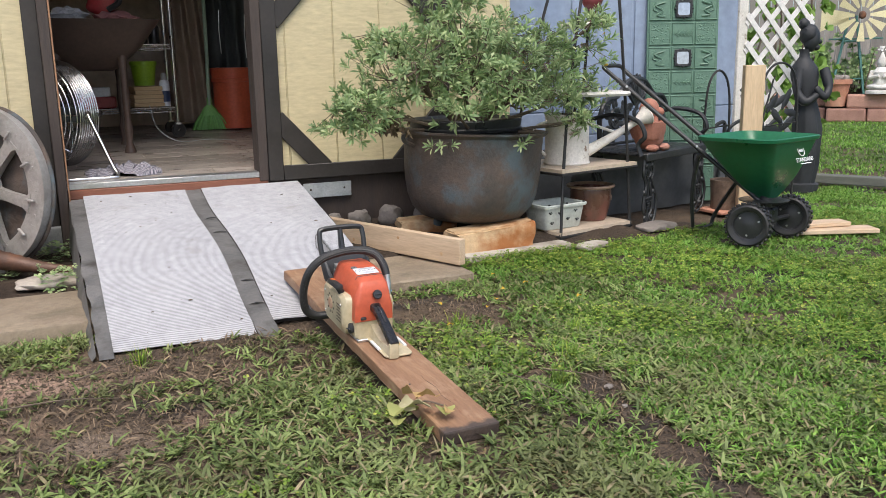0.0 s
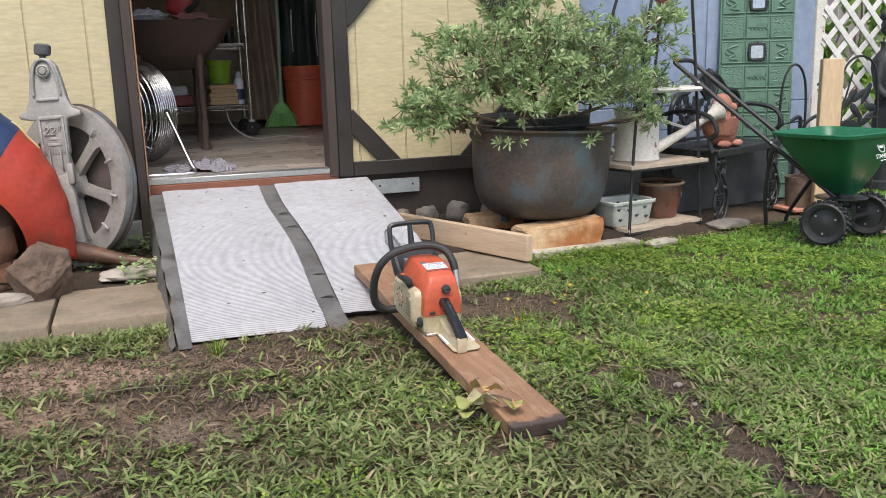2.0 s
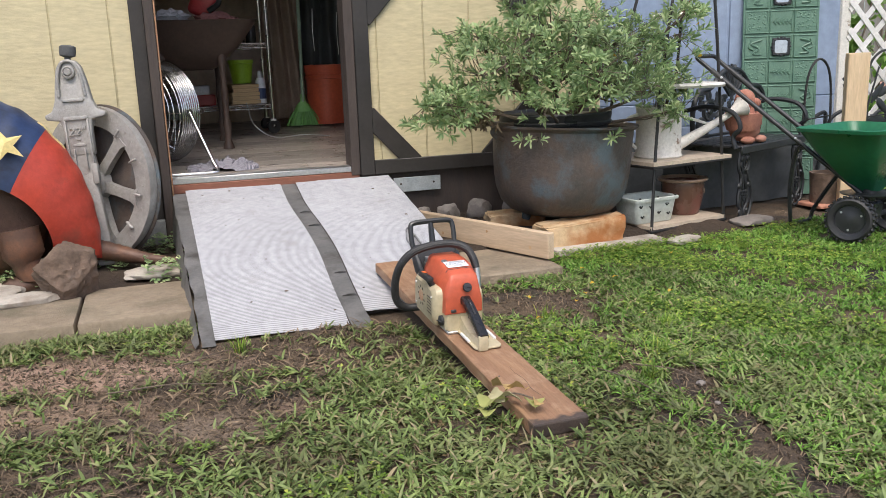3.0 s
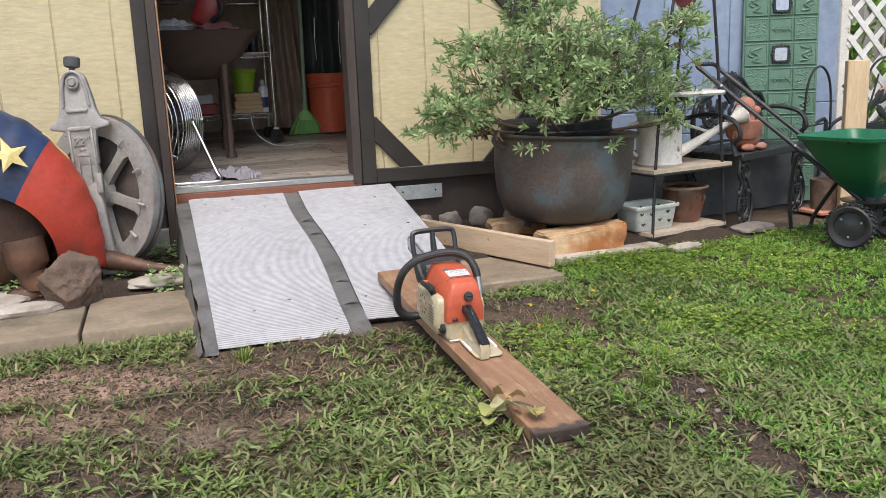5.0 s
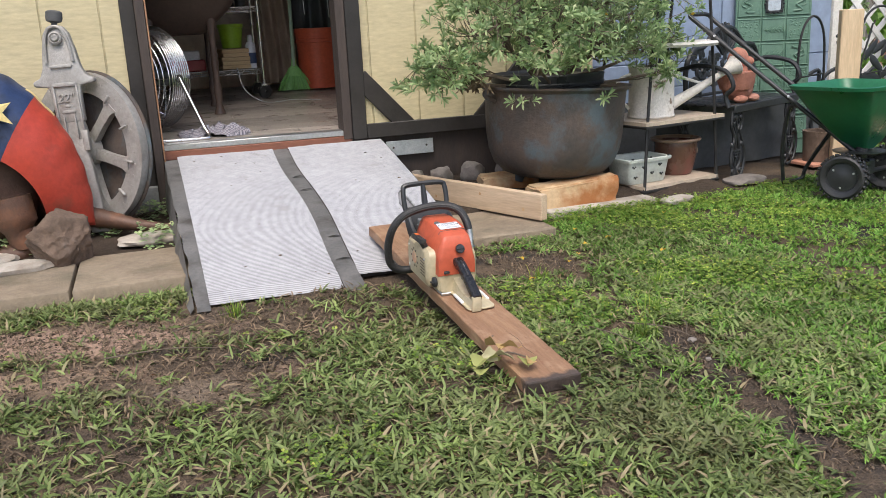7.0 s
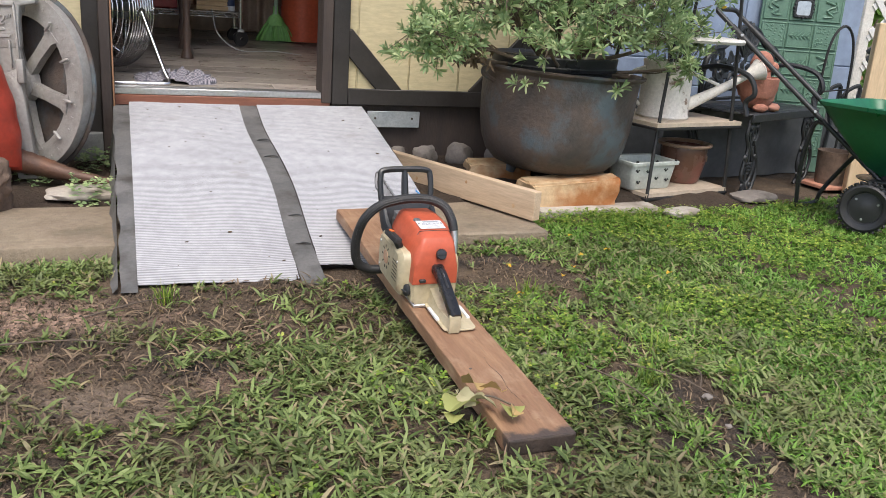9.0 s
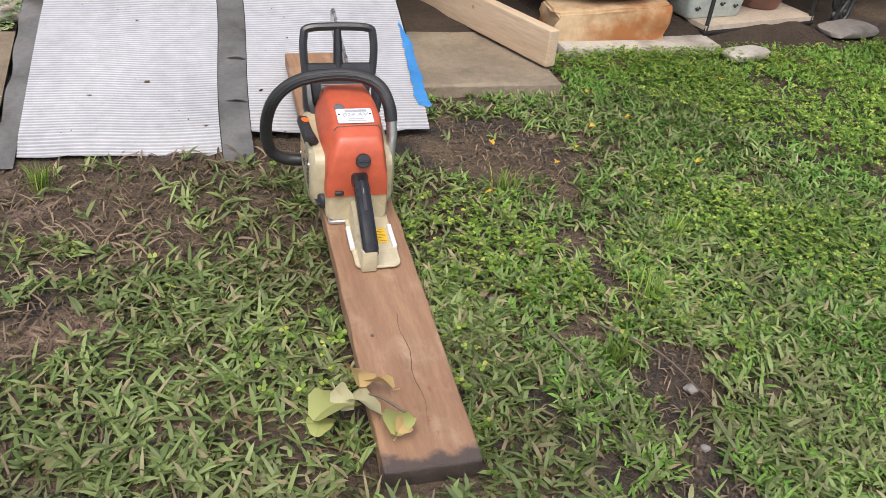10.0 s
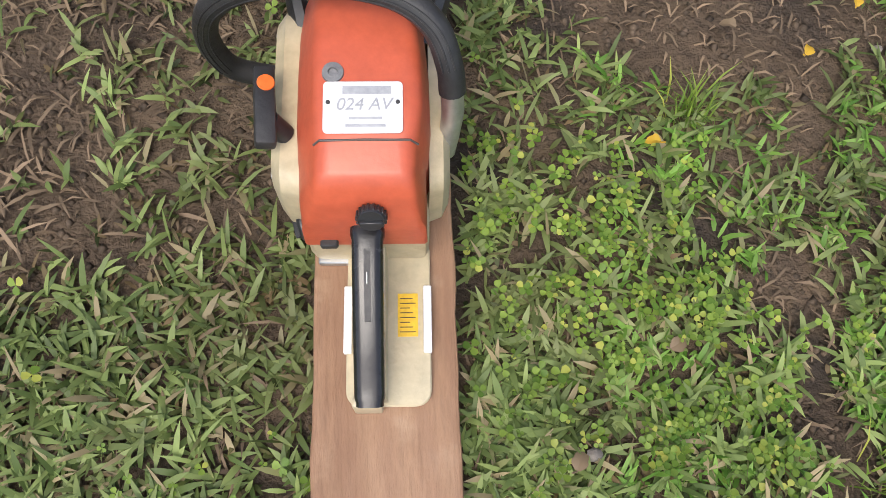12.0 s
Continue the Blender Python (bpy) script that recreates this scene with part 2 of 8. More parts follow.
def lathe(bm, profile, n=32, m=None, wobble=0.0, mi=0):
    """Turns (radius, height) pairs round z."""
    t = bmesh.new()
    rings = []
    for r, z in profile:
        if r < 1e-5:
            rings.append([t.verts.new((0, 0, z))])
        else:
            rings.append([t.verts.new(((r + wobble * noise.noise((math.cos(a) * 2, math.sin(a) * 2, z * 5))) * math.cos(a),
                                       (r + wobble * noise.noise((math.cos(a) * 2, math.sin(a) * 2, z * 5))) * math.sin(a), z))
                          for a in (2 * math.pi * i / n for i in range(n))])
    for a, b in zip(rings, rings[1:]):
        if len(a) == 1 and len(b) == 1:
            continue
        for i in range(n):
            j = (i + 1) % n
            if len(a) == 1:
                t.faces.new((a[0], b[j], b[i]))
            elif len(b) == 1:
                t.faces.new((a[i], a[j], b[0]))
            else:
                t.faces.new((a[i], a[j], b[j], b[i]))
    return merge(bm, t, m, mi)


def smooth_path(pts, per=6):
    """Points of a Catmull-Rom curve through pts."""
    p = [Vector(q) for q in pts]
    p = [2 * p[0] - p[1]] + p + [2 * p[-1] - p[-2]]
    out = []
    for i in range(1, len(p) - 2):
        for k in range(per):
            s = k / per
            out.append(0.5 * (2 * p[i] + (p[i + 1] - p[i - 1]) * s + (2 * p[i - 1] - 5 * p[i] + 4 * p[i + 1] - p[i + 2]) * s * s + (3 * p[i] - 3 * p[i + 1] + p[i + 2] - p[i - 1]) * s ** 3))
    out.append(p[-2])
    return out


def tube(bm, pts, r, n=8, m=None, closed=False, mi=0, flat=1.0):
    """A round bar along pts; r is one radius or one for each point."""
    t = bmesh.new()
    pts = [Vector(q) for q in pts]
    k = len(pts)
    rs = r if isinstance(r, (list, tuple)) else [r] * k
    rings = []
    side = None
    for i, q in enumerate(pts):
        a = pts[(i - 1) % k] if closed or i else q
        b = pts[(i + 1) % k] if closed or i < k - 1 else q
        d = (b - a).normalized()
        if side is None:
            side = d.cross(Vector((0.13, 0.31, 0.94))).normalized()
        side = (side - d * side.dot(d)).normalized()
        up = d.cross(side)
        rings.append([t.verts.new(q + rs[i] * (math.cos(w) * side + flat * math.sin(w) * up)) for w in (2 * math.pi * j / n for j in range(n))])
    pairs = list(zip(rings, rings[1:])) + ([(rings[-1], rings[0])] if closed else [])
    for a, b in pairs:
        for i in range(n):
            t.faces.new((a[i], a[(i + 1) % n], b[(i + 1) % n], b[i]))
    if not closed:
        t.faces.new(rings[0])
        t.faces.new(rings[-1])
    return merge(bm, t, m, mi)


def prism(bm, outline, depth, m=None, bevel=0.0, mi=0, seg=1):
    """An outline in the xz plane, given depth along y (0 to depth)."""
    t = bmesh.new()
    f = t.faces.new([t.verts.new((x, 0, z)) for x, z in outline])
    ex = bmesh.ops.extrude_face_region(t, geom=[f])
    bmesh.ops.translate(t, vec=(0, depth, 0), verts=[v for v in ex["geom"] if isinstance(v, bmesh.types.BMVert)])
    bmesh.ops.recalc_face_normals(t, faces=t.faces)
    if bevel:
        bmesh.ops.bevel(t, geom=t.edges[:], offset=bevel, segments=seg, affect="EDGES", profile=0.5)
    return merge(bm, t, m, mi)


def lump(bm, sx, sy, sz, m=None, rough=0.25, freq=2.0, sub=3, seed=0.0, flatten=0.0, mi=0):
    """A stone-like lump."""
    t = bmesh.new()
    bmesh.ops.create_icosphere(t, subdivisions=sub, radius=1.0)
    for v in t.verts:
        n = v.co.normalized()
        d = 1 + rough * noise.noise(n * freq + Vector((seed, seed * 2.3, seed * 0.7))) + rough * 0.4 * noise.noise(n * freq * 3 + Vector((seed, 3, 1)))
        c = n * d
        if flatten:
            c = Vector([math.copysign(abs(q) ** (1 - flatten), q) for q in c])
        v.co = (c.x * sx, c.y * sy, c.z * sz)
    return merge(bm, t, m, mi)


def mesh_from_arrays(name, verts, faces_flat, sizes, mat, smooth=True):
    """A mesh object straight from numpy arrays."""
    me = bpy.data.meshes.new(name)
    me.vertices.add(len(verts))
    me.vertices.foreach_set("co", np.ascontiguousarray(verts, dtype=np.float32).ravel())
    me.loops.add(len(faces_flat))
    me.loops.foreach_set("vertex_index", np.ascontiguousarray(faces_flat, dtype=np.int32))
    starts = np.concatenate(([0], np.cumsum(sizes)[:-1])).astype(np.int32)
    me.polygons.add(len(sizes))
    me.polygons.foreach_set("loop_start", starts)
    if smooth:
        me.polygons.foreach_set("use_smooth", np.ones(len(sizes), dtype=bool))
    me.update(calc_edges=True)
    me.materials.append(mat)
    return new(name, me)


# ---- the ground ----
def smoothstep(a, b, x):
    t = np.clip((x - a) / (b - a), 0, 1)
    return t * t * (3 - 2 * t)


BARE = [  # middle x, y, half sizes, turn, how bare
    (1.28, 2.72, 0.38, 0.20, -15, 1.0), (1.62, 2.72, 0.24, 0.14, -15, 0.7), (0.62, 2.74, 0.62, 0.10, 0, 1.0), (1.06, 2.52, 0.07, 0.14, 0, 0.8),
    (1.38, 2.27, 0.065, 0.085, 0, 1.0), (1.39, 2.10, 0.045, 0.13, 4, 1.0), (1.25, 1.95, 0.085, 0.050, 15, 1.0), (1.38, 1.80, 0.105, 0.085, 0, 1.0), (1.36, 1.66, 0.050, 0.090, 0, 0.95),
    (1.33, 1.48, 0.070, 0.13, 8, 0.95), (1.31, 1.29, 0.085, 0.12, 0, 1.0), (1.28, 1.12, 0.085, 0.12, 0, 1.0), (1.27, 0.98, 0.095, 0.11, 0, 1.0), (1.57, 1.75, 0.075, 0.035, 10, 0.8),
    (1.14, 2.08, 0.050, 0.040, 0, 0.7), (1.07, 1.53, 0.055, 0.032, 0, 0.7), (1.75, 2.05, 0.10, 0.04, 40, 0.55), (1.95, 1.5, 0.10, 0.05, 60, 0.5), (2.1, 2.45, 0.12, 0.06, 10, 0.35),
    (-0.28, 2.58, 0.48, 0.20, -14, 1.06), (-0.75, 2.62, 0.40, 0.16, 0, 1.0), (0.20, 2.53, 0.42, 0.18, -14, 1.04), (0.23, 2.67, 0.16, 0.07, 0, 1.0), (0.49, 2.62, 0.22, 0.07, 0, 0.92),
    (0.44, 2.38, 0.22, 0.09, -28, 0.92), (0.34, 2.27, 0.18, 0.07, 10, 0.85), (0.33, 2.07, 0.085, 0.085, 0, 1.0), (0.05, 2.06, 0.30, 0.16, 8, 1.0), (-0.37, 2.26, 0.45, 0.16, -8, 1.0),
    (-0.02, 2.27, 0.28, 0.10, -10, 0.95), (-0.36, 1.84, 0.34, 0.14, 0, 0.9), (0.00, 1.80, 0.18, 0.07, 10, 0.75), (-0.17, 1.64, 0.15, 0.06, 20, 0.55), (0.70, 2.42, 0.10, 0.16, 0, 0.8),
    (0.52, 1.93, 0.07, 0.035, 30, 0.6), (0.45, 1.57, 0.09, 0.045, 10, 0.6), (0.74, 2.08, 0.05, 0.10, 0, 0.7), (0.66, 1.78, 0.06, 0.04, 20, 0.6), (0.25, 1.35, 0.10, 0.05, 0, 0.45), (0.9, 1.2, 0.09, 0.04, 15, 0.5)]


def bareness(x, y):
    out = np.zeros_like(x)
    wx = x + 0.022 * np.sin(y * 37 + 2 * np.sin(x * 21)) + 0.012 * np.sin(y * 83 + x * 40)
    wy = y + 0.022 * np.sin(x * 33 + 2 * np.sin(y * 24)) + 0.012 * np.sin(x * 91 - y * 35)
    for cx, cy, rx, ry, turn, k in BARE:
        c, s = math.cos(radians(turn)), math.sin(radians(turn))
        u, v = ((wx - cx) * c + (wy - cy) * s) / rx, (-(wx - cx) * s + (wy - cy) * c) / ry
        out = np.maximum(out, k * (1 - smoothstep(0.7, 1.15, np.sqrt(u * u + v * v))))
    return out


def ground_z(x, y):
    d = x * 0.76 + y * 0.65
    rise = 0.055 * np.maximum(d - 6.9, 0)
    rise = np.minimum(rise, 0.4)
    bumps = 0.006 * np.sin(x * 7.3 + 1.1 * np.sin(y * 5.1)) * np.sin(y * 6.1 + 0.7) + 0.004 * np.sin(x * 17 + y * 11)
    return rise + bumps - 0.012


def ground_soil():
    """Damp soil in the yard, passing into turf away from it."""
    m = M["soil"].copy()
    m.name = "yard_soil_and_turf"
    nt = m.node_tree
    bsdf = next(n for n in nt.nodes if n.type == "BSDF_PRINCIPLED")
    col = bsdf.inputs["Base Color"].links[0].from_socket
    tc = nt.nodes.new("ShaderNodeTexCoord").outputs["Object"]
    dist = nt.nodes.new("ShaderNodeVectorMath")
    dist.operation = "DISTANCE"
    dist.inputs[1].default_value = (2.0, 2.5, 0.0)
    nt.links.new(tc, dist.inputs[0])
    wob = nt.nodes.new("ShaderNodeMath")
    wob.operation = "MULTIPLY_ADD"
    wob.inputs[1].default_value = 3.0
    nt.links.new(noise_fac(nt, tc, 0.9), wob.inputs[0])
    nt.links.new(dist.outputs["Value"], wob.inputs[2])
    r = nt.nodes.new("ShaderNodeMapRange")
    r.inputs["From Min"].default_value, r.inputs["From Max"].default_value = 6.0, 8.0
    nt.links.new(wob.outputs[0], r.inputs["Value"])
    turf = mix_colour(nt, noise_fac(nt, tc, 7.0), (0.055, 0.10, 0.025), (0.115, 0.17, 0.045))
    # reddish clay showing at the foot of the slabs, paler silt beside the ramp
    for mid, size, tint in (((-0.34, 2.61, 0.0), (0.58, 0.20, 1.0), (0.43, 0.29, 0.215)), ((0.33, 2.07, 0.0), (0.10, 0.09, 1.0), (0.26, 0.175, 0.125)), ((0.06, 2.02, 0.0), (0.26, 0.12, 1.0), (0.22, 0.165, 0.12)), ((-0.42, 2.30, 0.0), (0.42, 0.13, 1.0), (0.31, 0.215, 0.15))):
        mp = nt.nodes.new("ShaderNodeMapping")
        mp.vector_type = "TEXTURE"
        mp.inputs["Location"].default_value, mp.inputs["Scale"].default_value = mid, size
        mp.inputs["Rotation"].default_value = (0, 0, radians(-10))
        nt.links.new(tc, mp.inputs["Vector"])
        ln = nt.nodes.new("ShaderNodeVectorMath")
        ln.operation = "LENGTH"
        nt.links.new(mp.outputs["Vector"], ln.inputs[0])
        ad = nt.nodes.new("ShaderNodeMath")
        ad.operation = "MULTIPLY_ADD"
        ad.inputs[1].default_value = 0.7
        nt.links.new(noise_fac(nt, tc, 11.0, 0.3, 0.7), ad.inputs[0])
        nt.links.new(ln.outputs["Value"], ad.inputs[2])
        mk = nt.nodes.new("ShaderNodeMapRange")
        mk.inputs["From Min"].default_value, mk.inputs["From Max"].default_value = 1.35, 0.85
        nt.links.new(ad.outputs[0], mk.inputs["Value"])
        col = mix_colour(nt, mk.outputs["Result"], col, tint)
    nt.links.new(mix_colour(nt, r.outputs["Result"], col, turf), bsdf.inputs["Base Color"])
    return m


M["ground_soil"] = ground_soil()
xs = np.concatenate((-np.geomspace(2.0, 400, 22)[::-1], np.arange(-1.9, 4.0, 0.05), np.geomspace(4.0, 400, 30)))
ys = np.concatenate((-np.geomspace(1.0, 400, 22)[::-1], np.arange(-0.9, 4.6, 0.05), np.geomspace(4.6, 400, 30)))
gx, gy = np.meshgrid(xs, ys)
gv = np.stack((gx.ravel(), gy.ravel(), ground_z(gx.ravel(), gy.ravel())), axis=1)
nx, ny = len(xs), len(ys)
ii = (np.arange(ny - 1)[:, None] * nx + np.arange(nx - 1)[None, :]).ravel()
gq = np.stack((ii, ii + 1, ii + nx + 1, ii + nx), axis=1)
ground = tagged(mesh_from_arrays("ground", gv, gq.ravel(), np.full(len(gq), 4), M["ground_soil"]), "damp brown soil under a patchy lawn", "ground", kind="structure")


# ---- the shed ----
WALL = 4.30
SILL = 0.385


def bar_between(bm, x0, z0, x1, z1, width, y0, y1, bevel=0.004):
    """A flat board in the wall's plane from one point to the other."""
    d = math.hypot(x1 - x0, z1 - z0)
    a = math.degrees(math.atan2(z1 - z0, x1 - x0))
    return box(bm, d, abs(y1 - y0), width, pose((x0 + x1) / 2, (y0 + y1) / 2, (z0 + z1) / 2, 0, -a, 0), bevel)


def build_shed():
    # front wall in three pieces round the doorway, with vertical grooves between siding boards
    def siding(name, x0, x1, z0, z1, first):
        wall = solid(name, slab(bmesh.new(), x0, x1, WALL + 0.005, WALL + 0.10, z0, z1), M["cream"], "cream plywood siding wall of the shed", "wall", "structure")
        x, k = x0, first
        edges = [x0] + [g for g in np.arange(-3.03, 4.0, 0.262) if x0 + 0.01 < g < x1 - 0.01] + [x1]
        for a, b in zip(edges, edges[1:]):
            part("siding_board", slab(bmesh.new(), a + 0.002, b - 0.002, WALL, WALL + 0.02, z0, z1, 0.003), M["cream"], wall)
        return wall
    siding("wall_front_west", -3.0, 0.0, 0.13, 2.5, 0)
    siding("wall_front_east", 1.04, 2.50, 0.36, 2.5, 0)
    siding("wall_front_top", 0.0, 1.04, 2.12, 2.5, 0)
    for nm, a in (("wall_shed_west", (-3.0, -2.9, WALL + 0.1, 6.6)), ("wall_shed_east", (2.40, 2.50, WALL + 0.1, 6.6))):
        solid(nm, slab(bmesh.new(), *a, 0.05, 2.5), M["cream"], "cream side wall of the shed", "wall", "structure")
    solid("wall_shed_back", slab(bmesh.new(), -2.9, 2.4, 6.5, 6.6, 0.05, 2.5), M["dark_wall"], "bare plywood back wall inside the shed", "wall", "structure")
    solid("wall_shed_lining", slab(bmesh.new(), -2.9, -0.01, WALL + 0.104, WALL + 0.12, 0.4, 2.5), M["dark_wall"], "bare plywood lining inside the shed front", "wall", "structure")
    solid("wall_shed_lining_east", slab(bmesh.new(), 1.05, 2.4, WALL + 0.104, WALL + 0.12, 0.4, 2.5), M["dark_wall"], "bare plywood lining inside the shed front", "wall", "structure")
    solid("ceiling", slab(bmesh.new(), -3.1, 2.6, WALL - 0.04, 6.8, 2.5, 2.58), M["dark_wall"], "bare plywood underside of the shed roof", "ceiling", "structure")
    # unseen inner walls and low ceiling, added to bounce daylight inside the shed
    for nm, x in (("wall_room_west", -0.90), ("wall_room_east", 1.70)):
        solid(nm, slab(bmesh.new(), x, x + 0.05, WALL + 0.122, 6.498, 0.375, 2.24), M["dark_wall"], "unseen plywood partition added to bounce light inside the shed", "wall", "structure")
    solid("ceiling_bounce", slab(bmesh.new(), -0.85, 1.70, WALL + 0.122, 6.498, 2.20, 2.24), M["dark_wall"], "unseen plywood ceiling added to bounce light inside the shed", "ceiling", "structure")
    # skirt board under the wall
    bm = bmesh.new()
    slab(bm, 1.04, 2.50, WALL + 0.02, WALL + 0.07, 0.02, 0.36)
    solid("baseboard", bm, M["post"], "dark stained skirt board under the shed wall", "baseboard", "structure")
    # floor of planks
    fl = solid("floor", slab(bmesh.new(), -2.9, 2.4, WALL + 0.02, 6.5, 0.30, SILL - 0.012), M["dark_wall"], "grey-brown plank floor inside the shed", "floor", "structure")
    rnd = random.Random(4)
    meshes = []
    for L in (0.6, 0.9, 1.2):
        b = box(bmesh.new(), L - 0.003, 0.147, 0.012, None, 0.002)
        me = bpy.data.meshes.new("plank")
        b.to_mesh(me)
        b.free()
        me.materials.append(M["floor"])
        meshes.append((L, me))
    for r in range(14):
        x = -0.9 - rnd.random() * 0.5
        while x < 2.2:
            L, me = rnd.choice(meshes)
            p = new("plank", me)
            p.location = (x + L / 2, WALL + 0.14 + r * 0.15, SILL - 0.005)
            p.parent = fl
            x += L
    fl.matrix_world = Matrix.Translation((0, WALL + 0.05, SILL)) @ pose(0, 0, 0, 3.9, 0, 0) @ Matrix.Translation((0, -WALL - 0.05, -SILL))
    # threshold
    th = solid("threshold", slab(bmesh.new(), 0.03, 1.03, WALL - 0.02, WALL + 0.035, SILL - 0.075, SILL - 0.028, 0.004), M["threshold"], "red-brown wooden threshold with an aluminium strip", "threshold", "structure")
    part("metal_strip", slab(bmesh.new(), 0.05, 1.02, WALL - 0.018, WALL + 0.07, SILL - 0.027, SILL + 0.003, 0.003), M["alu"], th, "worn aluminium threshold strip")
    # trim boards round the doorway and on the fixed leaf
    y0, y1 = WALL - 0.022, WALL - 0.001
    t = solid("trim", slab(bmesh.new(), -0.055, 0.012, y0, y1, 0.13, 2.4, 0.003), M["trim"], "dark brown painted door trim", "trim", "structure")
    part("jamb", slab(bmesh.new(), 0.985, 1.035, y0 - 0.004, WALL + 0.10, 0.34, 2.12, 0.003), M["post"], t, "worn brown door jamb")
    part("head_trim", slab(bmesh.new(), -0.05, 1.03, y0, y1, 2.12, 2.26, 0.003), M["trim"], t)
    leaf = new("door_1")
    tagged(leaf, "cream door leaf with dark brown cross bracing, closed", "door", kind="structure")
    part("stile", slab(bmesh.new(), 1.036, 1.115, y0 - 0.006, y1, 0.335, 2.2, 0.003), M["trim"], leaf)
    part("stile", slab(bmesh.new(), 2.01, 2.09, y0 - 0.006, y1, 0.335, 2.2, 0.003), M["trim"], leaf)
    part("rail", slab(bmesh.new(), 1.116, 2.009, y0 - 0.005, y1, 0.335, 0.412, 0.003), M["trim"], leaf)
    part("rail", slab(bmesh.new(), 1.116, 2.009, y0 - 0.005, y1, 1.40, 1.475, 0.003), M["trim"], leaf)
    part("rail", slab(bmesh.new(), 1.116, 2.009, y0 - 0.005, y1, 2.12, 2.2, 0.003), M["trim"], leaf)
    for a in ((1.09, 0.66, 1.35, 0.38), (2.035, 0.66, 1.775, 0.38), (1.09, 1.15, 1.36, 1.44), (2.035, 1.15, 1.765, 1.44)):
        part("brace", bar_between(bmesh.new(), *a, 0.098, y0 - 0.001, y1 + 0.0005), M["trim"], leaf)
    # steel plate on the skirt
    pl = solid("mending_plate", slab(bmesh.new(), 1.22, 1.49, WALL - 0.012, WALL - 0.004, 0.225, 0.305, 0.002), M["galv"], "galvanised steel plate screwed to the shed skirt", "plate")
    for x in (1.26, 1.45):
        part("screw", lathe(bmesh.new(), [(0, 0.004), (0.005, 0.003), (0.006, 0)], 10, pose(x, WALL - 0.012, 0.27, 90)), M["post"], pl)
    # open door leaf seen on its edge
    dl = new("door_2")
    dl.matrix_world = pose(0.04, WALL - 0.045, 0)
    tagged(dl, "brown shed door leaf swung open, seen on edge", "door", kind="structure")
    part("leaf", slab(bmesh.new(), -0.028, 0.018, -0.03, 0.02, 0.07, 2.2, 0.004), M["post"], dl)
    part("edge_strip", slab(bmesh.new(), 0.019, 0.027, -0.028, 0.0, 0.30, 2.2, 0.002), M["cutwood"], dl, "raw reddish wood edge")
    # printed sign on the leaf
    sg = solid("sign", slab(bmesh.new(), 1.03, 1.42, WALL - 0.04, WALL - 0.029, 1.40, 1.62, 0.004), M["white"], "white enamel sign with a printed line", "sign")
    for i, (a, b) in enumerate(((1.06, 1.13), (1.15, 1.2), (1.22, 1.31), (1.33, 1.39))):
        part("print_bar", slab(bmesh.new(), a, b, WALL - 0.0425, WALL - 0.0405, 1.43, 1.455), M["post"] if i % 2 else M["log"], sg)


build_shed()


# ---- the ramp ----
def ramp_z(y):
    s = min(max((y - 2.76) / 1.53, 0), 1)
    return -0.006 + 0.315 * s + 0.022 * math.sin(math.pi * s)


